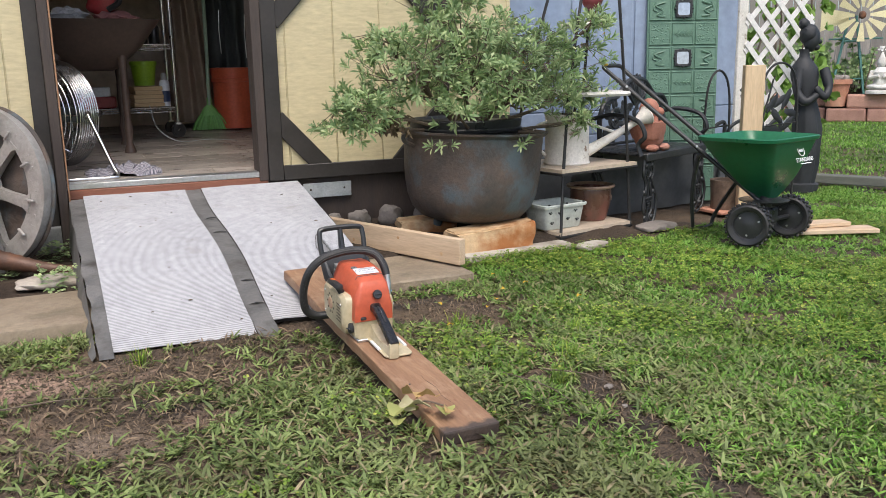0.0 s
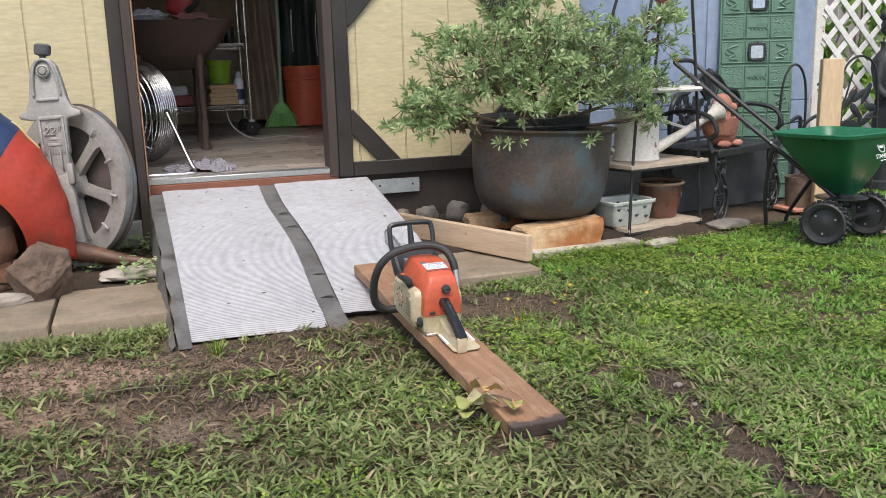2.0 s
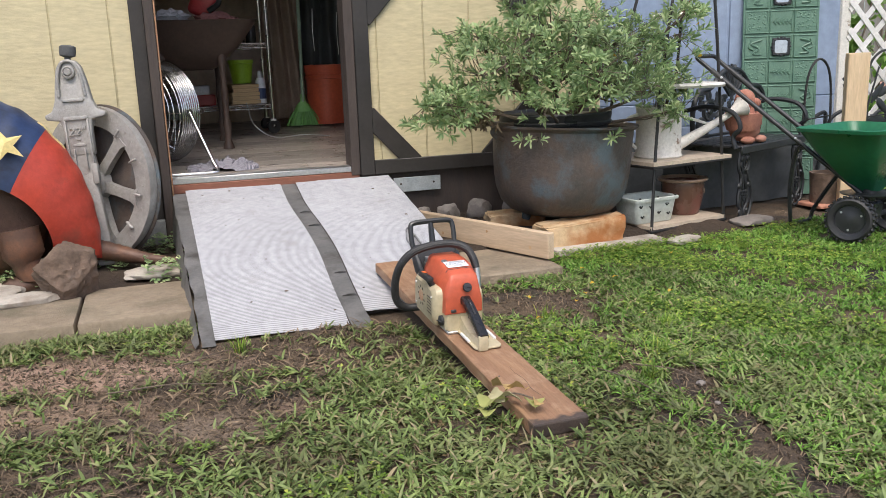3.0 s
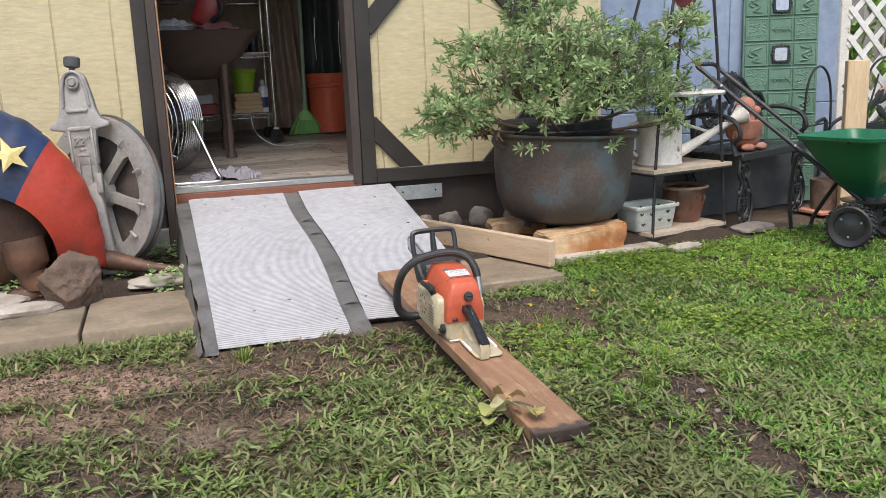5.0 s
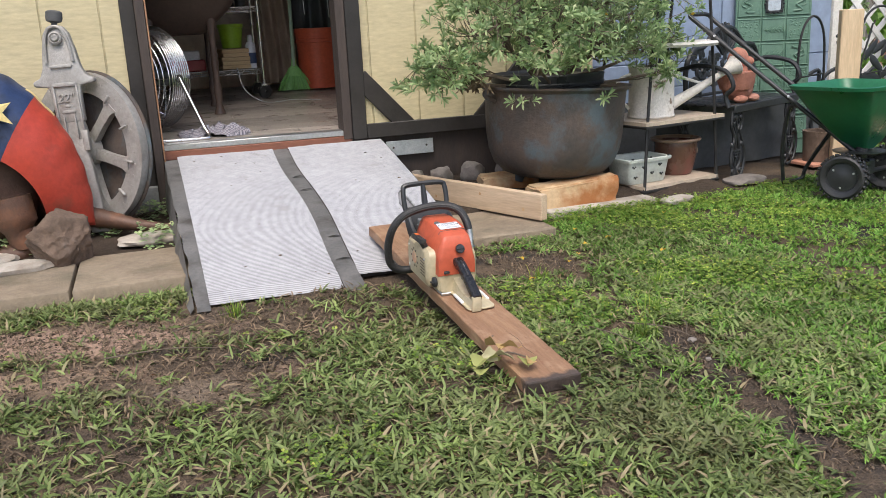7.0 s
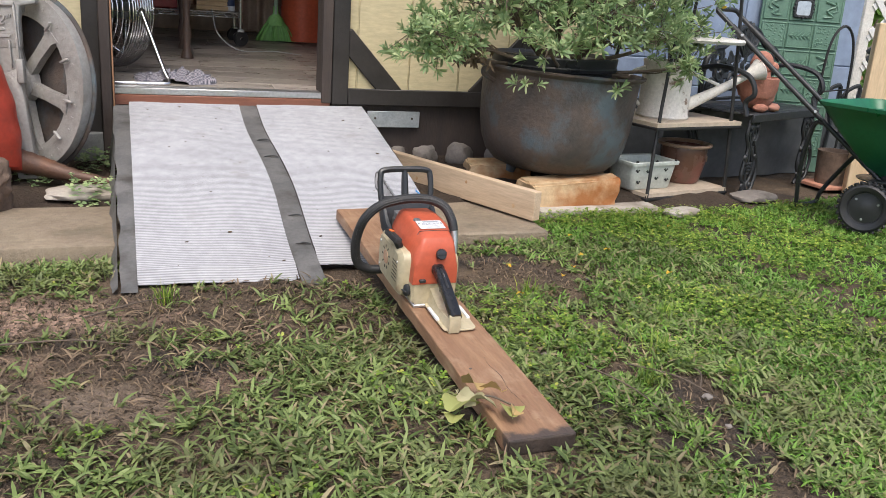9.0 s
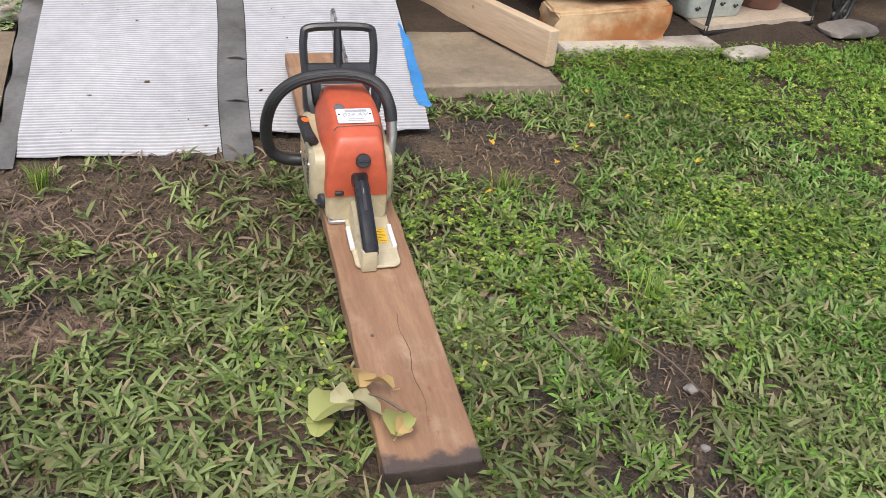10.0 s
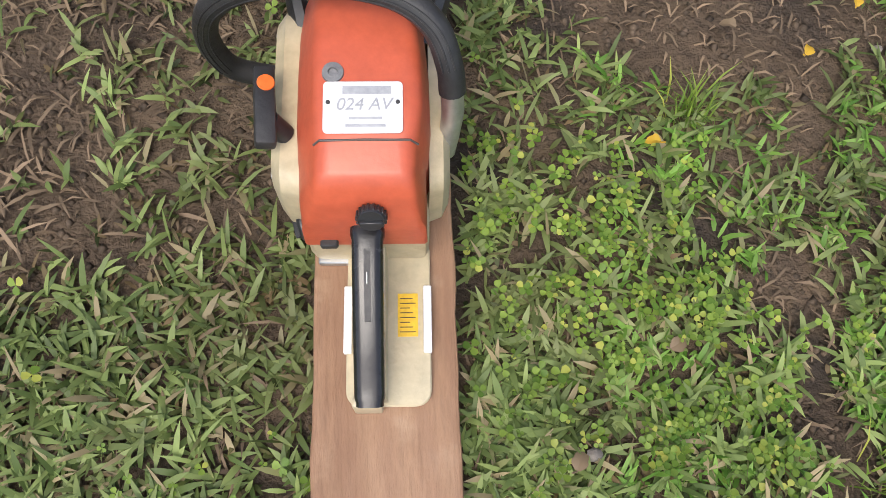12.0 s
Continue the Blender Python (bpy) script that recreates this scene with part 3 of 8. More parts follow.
def build_ramp():
    ramp = new("ramp")
    tagged(ramp, "wooden shed ramp covered in white ribbed plastic sheet and grey tape", "ramp")
    rnd = random.Random(9)

    def skin(x0, x1, lift, y0, y1, step, cols, ribs, ragged=0.0):
        bm = bmesh.new()
        ys_ = np.arange(y0, y1 + 1e-6, step)
        rows = []
        for i, y in enumerate(ys_):
            row = []
            for c in range(cols + 1):
                s = c / cols
                a, b = x0(y), x1(y)
                x = a + (b - a) * s
                z = ramp_z(y) + lift + 0.006 * noise.noise((x * 2.5, y * 2.5, 3.0)) + (0.0015 * math.cos(i * math.pi / 2) if ribs else 0.0025 * noise.noise((x * 30, y * 22, 1)))
                z -= 0.022 * (1 - min(1.0, max(0.0, (y - y0 + 0.03) / 0.10)))
                yy = y + 0.010 * noise.noise((x * 6, 1.7, 0.3)) - 0.02 * (x - 0.6)
                if ragged and i == 0:
                    yy += ragged * noise.noise((x * 25, 9, 2))
                row.append(bm.verts.new((x, yy, z)))
            rows.append(row)
        for r, (ra, rb) in enumerate(zip(rows, rows[1:])):
            for i in range(cols):
                # the slope rising from each rib's trough takes the darker grey
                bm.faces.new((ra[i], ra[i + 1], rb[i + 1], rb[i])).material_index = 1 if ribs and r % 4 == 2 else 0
        return bm
    seam = lambda y: 0.655 - 0.012 * (y - 2.76) + 0.008 * math.sin(y * 6)
    half = lambda y: 0.040
    sheets = ((lambda y: 0.132 - 0.006 * (y - 2.76), lambda y: seam(y) - half(y)), (lambda y: seam(y) + half(y), lambda y: 1.158 + 0.018 * (y - 2.76)))
    for (a, b), foot in zip(sheets, (2.745, 2.825)):
        part("ribbed_sheet", skin(a, b, 0.016, foot, 4.288, 0.0025, 16, True, 0.03), [M["sheet"], M["sheet_stripe"]], ramp)
    part("tape_strip", skin(lambda y: seam(y) - half(y) + 0.002, lambda y: seam(y) + half(y) - 0.002, 0.012, 2.70, 4.29, 0.02, 5, False), M["tape"], ramp, "grey duct tape over the middle seam")
    part("tape_strip", skin(lambda y: 0.085 - 0.02 * (y - 2.76) + 0.012 * noise.noise((y * 7, 0, 0)), lambda y: 0.132 - 0.006 * (y - 2.76), 0.011, 2.70, 4.25, 0.02, 5, False), M["tape"], ramp, "crinkled grey tape along the edge")
    for y, w in ((2.93, 0.055), (3.12, 0.05), (3.62, 0.06), (3.80, 0.05)):
        fold = bmesh.new()
        tube(fold, [(seam(y) + 0.034 - w * k / 4, y + 0.012 * k / 4 + 0.004 * noise.noise((k, y, 0)), ramp_z(y) + 0.018 + 0.004 * math.sin(k)) for k in range(5)], [0.003, 0.006, 0.007, 0.006, 0.002], 6, flat=0.5)
        part("tape_fold", fold, M["tape"], ramp, "puckered fold in the tape")
    # skirts hanging from the long edges, and the plank body
    for x, mat, lo in ((0.078, M["tape"], 2.72), (1.165, M["tape"], 3.02)):
        bm = bmesh.new()
        top, bot = [], []
        for y in np.arange(lo, 4.27, 0.03):
            xx = x + (0.018 if x > 1 else -0.012) * (y - 2.76)
            top.append(bm.verts.new((xx, y, ramp_z(y) + 0.012)))
            bot.append(bm.verts.new((xx + (0.012 if x > 1 else -0.02) + 0.012 * noise.noise((y * 9, x, 0)), y, max(-0.012, ramp_z(y) * 0.45 - 0.02 + 0.02 * noise.noise((y * 5, 1, x))))))
        for i in range(len(top) - 1):
            bm.faces.new((top[i], top[i + 1], bot[i + 1], bot[i]))
        part("side_skirt", bm, mat, ramp, "dark tape hanging over the edge")
    body = bmesh.new()
    outline = [(2.87, -0.012), (4.27, -0.012), (4.27, ramp_z(4.27) - 0.004), (3.6, ramp_z(3.6) - 0.006), (3.1, ramp_z(3.1) - 0.006), (2.87, ramp_z(2.87) - 0.008)]
    prism(body, outline, 1.04, Matrix(((0, 1, 0, 0.10), (1, 0, 0, 0), (0, 0, 1, 0), (0, 0, 0, 1))))
    part("deck", body, M["post"], ramp)
    # torn blue plastic on the far corner
    bm = bmesh.new()
    prev = None
    for i in range(31):
        u = i / 30
        y = 2.882 + 0.41 * u
        left = 1.137 + 0.018 * u + 0.010 * noise.noise((u * 19, 2, 0)) + 0.034 * max(0.0, 1 - u / 0.07) * (0.4 if i % 2 else 1.0)
        right = 1.176 + 0.010 * noise.noise((u * 13, 5, 0)) - 0.016 * max(0.0, (u - 0.8) / 0.2)
        wave = 0.004 * noise.noise((u * 17, 0, 1))
        a = bm.verts.new((left, y, ramp_z(y) + 0.0215 + wave))
        c = bm.verts.new(((left + right) / 2, y + 0.006, ramp_z(y) + 0.027 + wave))
        b = bm.verts.new((right, y, ramp_z(y) + 0.020))
        if prev:
            bm.faces.new((prev[0], prev[1], c, a))
            bm.faces.new((prev[1], prev[2], b, c))
        prev = (a, c, b)
    part("torn_tarp", bm, M["blue_tarp"], ramp, "torn strip of bright blue plastic")
    # small dirt crumbs on the sheet
    bm = bmesh.new()
    for _ in range(70):
        y = 2.8 + 1.45 * rnd.random()
        x = 0.17 + 0.95 * rnd.random()
        if abs(x - 0.65) < 0.06:
            continue
        r = 0.0015 + 0.004 * rnd.random() ** 4
        lump(bm, r * 1.6, r, r * 0.5, pose(x, y - 0.02 * (x - 0.6), ramp_z(y) + 0.019, 0, 0, rnd.random() * 180), 0.4, 2, 1, rnd.random() * 9)
    tagged(part("dirt_crumb", bm, M["soil"], ramp), kind="stuff")


build_ramp()


# ---- concrete, bed, edging ----
def build_paving():
    s = solid("pavement", slab(bmesh.new(), 1.10, 1.64, 3.08, 3.98, -0.06, 0.028, 0.008), M["concrete"], "old mossy concrete slab beside the ramp", "pavement", "structure")
    for a in ((-1.6, -0.335, 3.00, 3.52), (-0.325, 0.105, 3.00, 3.50)):
        part("paving_slab", slab(bmesh.new(), a[0], a[1], a[2], a[3], -0.05, 0.05, 0.010, 2), M["concrete"], s)
    part("paving_slab", slab(bmesh.new(), 1.58, 2.0, 4.02, 4.2, -0.05, 0.04, 0.01), M["concrete"], s)
    # raised soil bed against the wall
    t = bmesh.new()
    bmesh.ops.create_grid(t, x_segments=90, y_segments=22, size=1.0)
    for v in t.verts:
        x, y = -2.2 + (v.co.x + 1) * 2.6, 3.45 + (v.co.y + 1) * 0.44
        edge = min(1, (y - 3.45) / 0.12) * min(1, max(0, (3.0 - x) / 0.2))
        v.co = (x, y, -0.02 + edge * (0.055 + 0.05 * (y - 3.45) + 0.02 * noise.noise((x * 5, y * 5, 0)) + 0.008 * noise.noise((x * 22, y * 22, 0))))
    solid("soil_bed", t, M["dirt_strip"], "dark soil bed along the foot of the shed", "soil bed", "structure")


build_paving()


# ---- the plank that carries the saw ----
PLANK = pose(0.897, 1.925, 0.047, math.degrees(math.atan(0.0786)), 0, 1.35)   # middle of its top face near the first nail


def build_plank():
    pk = thing("plank", PLANK, "weathered reddish plank lying from the lawn up onto the ramp", "plank")
    bm = bmesh.new()
    t = bmesh.new()
    bmesh.ops.create_cube(t, size=1.0)
    bmesh.ops.scale(t, vec=(0.154, 1.44, 0.038), verts=t.verts)
    bmesh.ops.translate(t, vec=(0, 0.425, -0.019), verts=t.verts)
    bmesh.ops.subdivide_edges(t, edges=[e for e in t.edges if abs(e.verts[0].co.y - e.verts[1].co.y) > 0.5], cuts=47)
    # worn long edges
    for v in t.verts:
        c = v.co.copy()
        v.co.x += math.copysign(0.0022, c.x) * noise.noise((c.y * 14, c.x * 30, c.z * 20)) + math.copysign(0.0016, c.x) * noise.noise((c.y * 45, c.x * 30, 3))
        v.co.z += 0.0010 * noise.noise((c.y * 30, c.x * 40, 7))
    bmesh.ops.bevel(t, geom=[e for e in t.edges if e.calc_face_angle() > 0.9], offset=0.004, segments=2, affect="EDGES", profile=0.5)
    merge(bm, t)
    for f in bm.faces:
        if f.normal.y < -0.9 or (f.calc_center_median().y < -0.285):
            f.material_index = 1
    part("board", bm, [M["plank"], M["plank_end"]], pk, smooth=False)
    part("nail", lathe(bmesh.new(), [(0, 0.0012), (0.0032, 0.001), (0.0036, 0)], 10, pose(-0.042, 0.0, 0)), M["iron"], pk)
    # a fine drying crack along the grain
    part("crack", tube(bmesh.new(), [(0.012 + 0.004 * math.sin(i * 1.3), -0.19 + i * 0.024, 0.0003) for i in range(11)], [0.0002 + 0.0004 * math.sin(math.pi * i / 10) for i in range(11)], 5), M["plank_end"], pk)


def wet_end():
    """The plank's arched grain and worn blotches; its front end has soaked up water to an uneven tide line, with small red-brown scars behind it."""
    nt = M["plank"].node_tree
    bsdf = nt.nodes["Principled BSDF"]
    col = bsdf.inputs["Base Color"].links[0].from_socket
    tc = nt.nodes.new("ShaderNodeTexCoord").outputs["Object"]
    mp = nt.nodes.new("ShaderNodeMapping")
    mp.inputs["Location"].default_value, mp.inputs["Scale"].default_value = (0.25, 0.1, 0.4), (1.0, 0.16, 1.0)
    nt.links.new(tc, mp.inputs["Vector"])
    wave = nt.nodes.new("ShaderNodeTexWave")
    wave.wave_type, wave.rings_direction = "RINGS", "SPHERICAL"
    for key, value in (("Scale", 15.0), ("Distortion", 5.0), ("Detail", 3.0), ("Detail Scale", 1.3)):
        wave.inputs[key].default_value = value
    nt.links.new(mp.outputs["Vector"], wave.inputs["Vector"])
    figure = nt.nodes.new("ShaderNodeMath")
    figure.operation = "MULTIPLY"
    figure.inputs[1].default_value = 0.42
    nt.links.new(wave.outputs["Fac"], figure.inputs[0])
    col = mix_colour(nt, figure.outputs[0], col, (0.225, 0.118, 0.068))
    sep = nt.nodes.new("ShaderNodeSeparateXYZ")
    nt.links.new(tc, sep.inputs[0])
    line = nt.nodes.new("ShaderNodeMath")
    line.operation = "MULTIPLY_ADD"
    line.inputs[1].default_value = 0.045
    nt.links.new(noise_fac(nt, tc, 22.0, 0.25, 0.75), line.inputs[0])
    nt.links.new(sep.outputs["Y"], line.inputs[2])
    mk = nt.nodes.new("ShaderNodeMapRange")
    mk.inputs["From Min"].default_value, mk.inputs["From Max"].default_value = -0.238, -0.258
    nt.links.new(line.outputs[0], mk.inputs["Value"])
    near = nt.nodes.new("ShaderNodeMapRange")
    near.inputs["From Min"].default_value, near.inputs["From Max"].default_value = -0.05, -0.16
    nt.links.new(sep.outputs["Y"], near.inputs["Value"])
    scar = nt.nodes.new("ShaderNodeMath")
    scar.operation = "MULTIPLY"
    nt.links.new(noise_fac(nt, tc, 38.0, 0.60, 0.68, stretch=(1.0, 0.5, 1.0)), scar.inputs[0])
    nt.links.new(near.outputs["Result"], scar.inputs[1])
    col = mix_colour(nt, scar.outputs[0], col, (0.20, 0.085, 0.05))
    nt.links.new(mix_colour(nt, mk.outputs["Result"], col, (0.075, 0.055, 0.045)), bsdf.inputs["Base Color"])


wet_end()
build_plank()


# ---- the chainsaw ----
def loft(bm, sections, m=None):
    """Closed rings of equal length joined one to the next, with end caps."""
    t = bmesh.new()
    rings = [[t.verts.new(p) for p in s] for s in sections]
    n = len(rings[0])
    for a, b in zip(rings, rings[1:]):
        for i in range(n):
            t.faces.new((a[i], a[(i + 1) % n], b[(i + 1) % n], b[i]))
    t.faces.new(rings[0])
    t.faces.new(rings[-1])
    bmesh.ops.recalc_face_normals(t, faces=t.faces)
    return merge(bm, t, m)


def fillet(pts, r, n=4):
    """An open outline with its inner corners rounded off."""
    p = [Vector(q) for q in pts]
    out = [p[0]]
    for a, b, c in zip(p, p[1:], p[2:]):
        d, e = a - b, c - b
        d, e = d * min(0.45, r / max(d.length, 1e-6)), e * min(0.45, r / max(e.length, 1e-6))
        for k in range(n + 1):
            u = k / n
            out.append(b + d * (1 - u) ** 2 + e * u ** 2)
    return out + [p[-1]]


def round_rect(x0, x1, z0, z1, r, n=4):
    out = []
    for cx, cz, a0 in ((x1 - r, z1 - r, 0), (x0 + r, z1 - r, 90), (x0 + r, z0 + r, 180), (x1 - r, z0 + r, 270)):
        for k in range(n + 1):
            a = radians(a0 + 90 * k / n)
            out.append((cx + r * math.cos(a), cz + r * math.sin(a)))
    return out


def words(name, text, size, m, mat, parent, extrude=0.0004):
    """Raised lettering turned into a mesh."""
    cu = bpy.data.curves.new(name, "FONT")
    cu.body, cu.size, cu.extrude, cu.align_x, cu.align_y, cu.shear = text, size, extrude, "CENTER", "CENTER", 0.2
    tmp = bpy.data.objects.new(name, cu)
    me = bpy.data.meshes.new_from_object(tmp)
    bpy.data.objects.remove(tmp)
    me.materials.clear()
    me.materials.append(mat)
    ob = new(name, me)
    ob.matrix_local = m
    ob.parent = parent
    return ob


M["rust"] = surface("brown_rusted_sheet", (0.105, 0.055, 0.035), (0.075, 0.042, 0.03), 6.0, 0.6, metal=0.2, bump=0.4, third=(0.20, 0.085, 0.04), third_scale=5.0)
M["muffler"] = surface("sooty_engine_metal", (0.16, 0.16, 0.165), (0.25, 0.25, 0.25), 12.0, 0.5, metal=0.6, bump=0.3)
M["label"] = surface("white_foil_label", (0.74, 0.75, 0.77), (0.66, 0.67, 0.69), 9.0, 0.35, metal=0.1, bump=0, third=(0.45, 0.45, 0.46), third_scale=30, third_lo=0.6, third_hi=0.8)
M["label_ink"] = surface("grey_label_print", (0.30, 0.31, 0.33), (0.38, 0.39, 0.41), 20.0, 0.5, bump=0)
M["sticker"] = surface("yellow_sticker", (0.78, 0.50, 0.03), (0.70, 0.43, 0.03), 20.0, 0.45, bump=0)
M["emblem"] = surface("faded_orange_print", (0.50, 0.24, 0.13), (0.56, 0.40, 0.26), 60.0, 0.5, bump=0)
M["orange_dot"] = surface("orange_emblem", (0.80, 0.17, 0.03), (0.72, 0.14, 0.02), 20.0, 0.4, bump=0)


def build_saw():
    saw = thing("chainsaw", pose(0.880, 2.100, 0.0615, math.degrees(math.atan(0.0786)), 0, 0.6), "orange and ivory petrol chainsaw with black handles, standing on a plank", "chainsaw")
    # rear hand plate
    base = part("rear_plate", prism(bmesh.new(), round_rect(-0.028, 0.061, 0.0, 0.185, 0.016), 0.006, Matrix(((1, 0, 0, 0), (0, 0, 1, 0), (0, -1, 0, 0.0105), (0, 0, 0, 1))), 0.0015), M["ivory"], saw)
    for x in (-0.0265, 0.0575):
        part("edge_guard", slab(bmesh.new(), x - 0.0045, x + 0.0045, 0.055, 0.128, 0.008, 0.0155, 0.0015, 2), M["white"], base, "white plastic edge strip")
    st = part("sticker", slab(bmesh.new(), 0.026, 0.0475, 0.073, 0.120, 0.0104, 0.0112), M["sticker"], base, "yellow warning sticker with tiny print")
    for i in range(8):
        part("print_bar", slab(bmesh.new(), 0.0285, 0.0450 - 0.003 * (i % 3), 0.0775 + i * 0.0052, 0.0785 + i * 0.0052, 0.0112, 0.0115), M["rust"], st)
    # ivory shell below the handle, with an upright tail
    web = bmesh.new()
    loft(web, [[(-0.020, y, 0.010), (0.016, y, 0.010), (0.014, y, z), (-0.016, y, z)] for y, z in ((0.004, 0.038), (0.03, 0.034), (0.09, 0.030), (0.15, 0.05), (0.175, 0.062))])
    part("handle_shell", web, M["ivory"], saw)
    part("tail_bracket", slab(bmesh.new(), -0.019, 0.011, -0.006, 0.006, 0.002, 0.050, 0.003, 2), M["ivory"], saw)
    # rear handle
    hb = bmesh.new()
    spine = smooth_path([(-0.001, -0.002, 0.043), (-0.001, 0.018, 0.052), (-0.001, 0.055, 0.071), (-0.001, 0.10, 0.092), (-0.001, 0.135, 0.106), (-0.001, 0.162, 0.110), (-0.001, 0.185, 0.098)], 5)
    secs = []
    for i, p in enumerate(spine):
        d = (spine[min(i + 1, len(spine) - 1)] - spine[max(i - 1, 0)]).normalized()
        up = Vector((1, 0, 0)).cross(d)
        w = 0.0152 if 1 < i < len(spine) - 4 else 0.0140
        if i >= len(spine) - 8:
            w += 0.0016
        secs.append([p + Vector((1, 0, 0)) * x + up * z for x, z in round_rect(-w, w, -0.014, 0.013, 0.0085, 4)])
    loft(hb, secs)
    hd = part("rear_handle", hb, M["gloss_black"], saw, "worn glossy black rear handle")
    part("throttle_lock", loft(bmesh.new(), [[(x, y, z - 0.006), (x + 0.006, y, z - 0.006), (x + 0.006, y, z), (x, y, z)] for x, y, z in ((-0.004, 0.070, 0.094), (-0.004, 0.09, 0.104), (-0.004, 0.115, 0.1155), (-0.004, 0.135, 0.121))]), M["rubber"], hd)
    part("slot_rim", box(bmesh.new(), 0.0012, 0.012, 0.0014, pose(-0.001, 0.108, 0.1135, 24, 0, 0), 0.0004), M["alu"], hd)
    part("trigger", prism(bmesh.new(), [(0.0, 0.0), (0.02, -0.016), (0.028, -0.012), (0.03, 0.0)], 0.010, pose(0.004, 0.085, 0.078, 20, 0, 90), 0.002), M["rubber"], hd)
    # tank housing and crankcase
    tank = bmesh.new()
    loft(tank, [[(x, y, z) for x, z in round_rect(xl, xr, 0.010, zt, 0.010)] for y, xl, xr, zt in ((0.160, -0.060, 0.056, 0.070), (0.166, -0.066, 0.060, 0.074), (0.28, -0.068, 0.062, 0.078), (0.41, -0.068, 0.062, 0.085), (0.42, -0.060, 0.056, 0.080))])
    tk = part("tank_housing", tank, M["ivory"], saw)
    part("base_strip", slab(bmesh.new(), -0.060, 0.05, 0.155, 0.40, 0.0, 0.0095, 0.002), M["alu"], tk, "bare metal underside")
    cap = lathe(bmesh.new(), [(0, 0.014), (0.013, 0.013), (0.0165, 0.010), (0.0175, 0.0)], 20, pose(-0.066, 0.190, 0.040, 90, 0, -75) @ pose(0, 0, 0, 0, 0, 0))
    box(cap, 0.024, 0.004, 0.006, pose(-0.066, 0.190, 0.040, 90, 0, -75) @ pose(0, 0, 0.015), 0.001)
    part("fuel_cap", cap, M["black_plastic"], tk)
    # starter housing on one side
    sb = bmesh.new()
    loft(sb, [[(x, y, z) for y, z in round_rect(y0, y1, z0, z1, r)] for x, y0, y1, z0, z1, r in ((-0.060, 0.186, 0.395, 0.014, 0.142, 0.02), (-0.084, 0.192, 0.392, 0.016, 0.142, 0.022), (-0.094, 0.204, 0.384, 0.026, 0.132, 0.022))])
    sh = part("starter_housing", sb, M["ivory"], saw)
    for k in range(6):
        part("vent_slot", box(bmesh.new(), 0.003, 0.040, 0.0035, pose(-0.0935, 0.238, 0.052 + k * 0.0105, 0, 0, 0), 0.001), M["post"], sh)
    for k in range(9):
        a = 2 * math.pi * k / 9
        part("vent_hole", box(bmesh.new(), 0.003, 0.010, 0.006, pose(-0.0938, 0.318 + 0.030 * math.cos(a), 0.085 + 0.030 * math.sin(a), math.degrees(a), 0, 0), 0.0015), M["post"], sh)
    part("emblem", lathe(bmesh.new(), [(0, 0.002), (0.019, 0.0016), (0.020, 0)], 24, pose(-0.094, 0.318, 0.085, 0, -90, 0)), M["emblem"], sh, "faded orange emblem on the starter")
    for y, z in ((0.216, 0.110), (0.37, 0.115), (0.37, 0.045)):
        part("screw", lathe(bmesh.new(), [(0, 0.003), (0.0035, 0.0028), (0.004, 0)], 10, pose(-0.094, y, z, 0, -90, 0)), M["alu"], sh)
    gp = part("starter_grip", box(bmesh.new(), 0.0205, 0.083, 0.017, pose(-0.096, 0.262, 0.166, 0, 12, 4), 0.004, 2), M["rubber"], saw, "black pull grip with an orange emblem")
    box_stem = tube(bmesh.new(), [(-0.080, 0.246, 0.140), (-0.092, 0.25, 0.163)], 0.0105, 12)
    part("stem", box_stem, M["black_plastic"], gp)
    part("emblem", lathe(bmesh.new(), [(0, 0.0018), (0.0080, 0.0014), (0.0086, 0)], 18, pose(-0.0945, 0.284, 0.1742, 0, 12, 4)), M["orange_dot"], gp, "round orange emblem")
    # orange top cover
    cv = bmesh.new()
    secs = []
    for y, zb, zt, xl, xr, tl, tr, r in ((0.1570, 0.068, 0.112, -0.064, 0.055, -0.056, 0.049, 0.008), (0.1600, 0.066, 0.140, -0.067, 0.058, -0.051, 0.047, 0.010), (0.170, 0.066, 0.172, -0.067, 0.058, -0.045, 0.045, 0.010),
                                         (0.1780, 0.066, 0.187, -0.067, 0.058, -0.043, 0.044, 0.011), (0.186, 0.066, 0.1915, -0.067, 0.058, -0.042, 0.044, 0.012), (0.210, 0.068, 0.1965, -0.068, 0.058, -0.041, 0.044, 0.014), (0.214, 0.068, 0.1985, -0.068, 0.060, -0.042, 0.047, 0.013), (0.25, 0.070, 0.2035, -0.070, 0.063, -0.043, 0.052, 0.013),
                                         (0.30, 0.075, 0.2065, -0.070, 0.062, -0.044, 0.050, 0.013), (0.345, 0.08, 0.2065, -0.069, 0.058, -0.045, 0.046, 0.012), (0.378, 0.085, 0.203, -0.066, 0.053, -0.043, 0.042, 0.012), (0.388, 0.09, 0.193, -0.060, 0.048, -0.040, 0.038, 0.010)):
        drop = 0.050 if zt > 0.15 else 0.028
        pts = fillet([(xr, 0, zb), (xr - 0.002, 0, zt - drop), (tr, 0, zt), (tl, 0, zt), (xl + 0.002, 0, zt - drop), (xl, 0, zb)], r)
        secs.append([Vector((q.x, y, q.z)) for q in pts])
    loft(cv, secs)
    cover = part("top_cover", cv, M["orange"], saw, "scuffed orange plastic top cover")
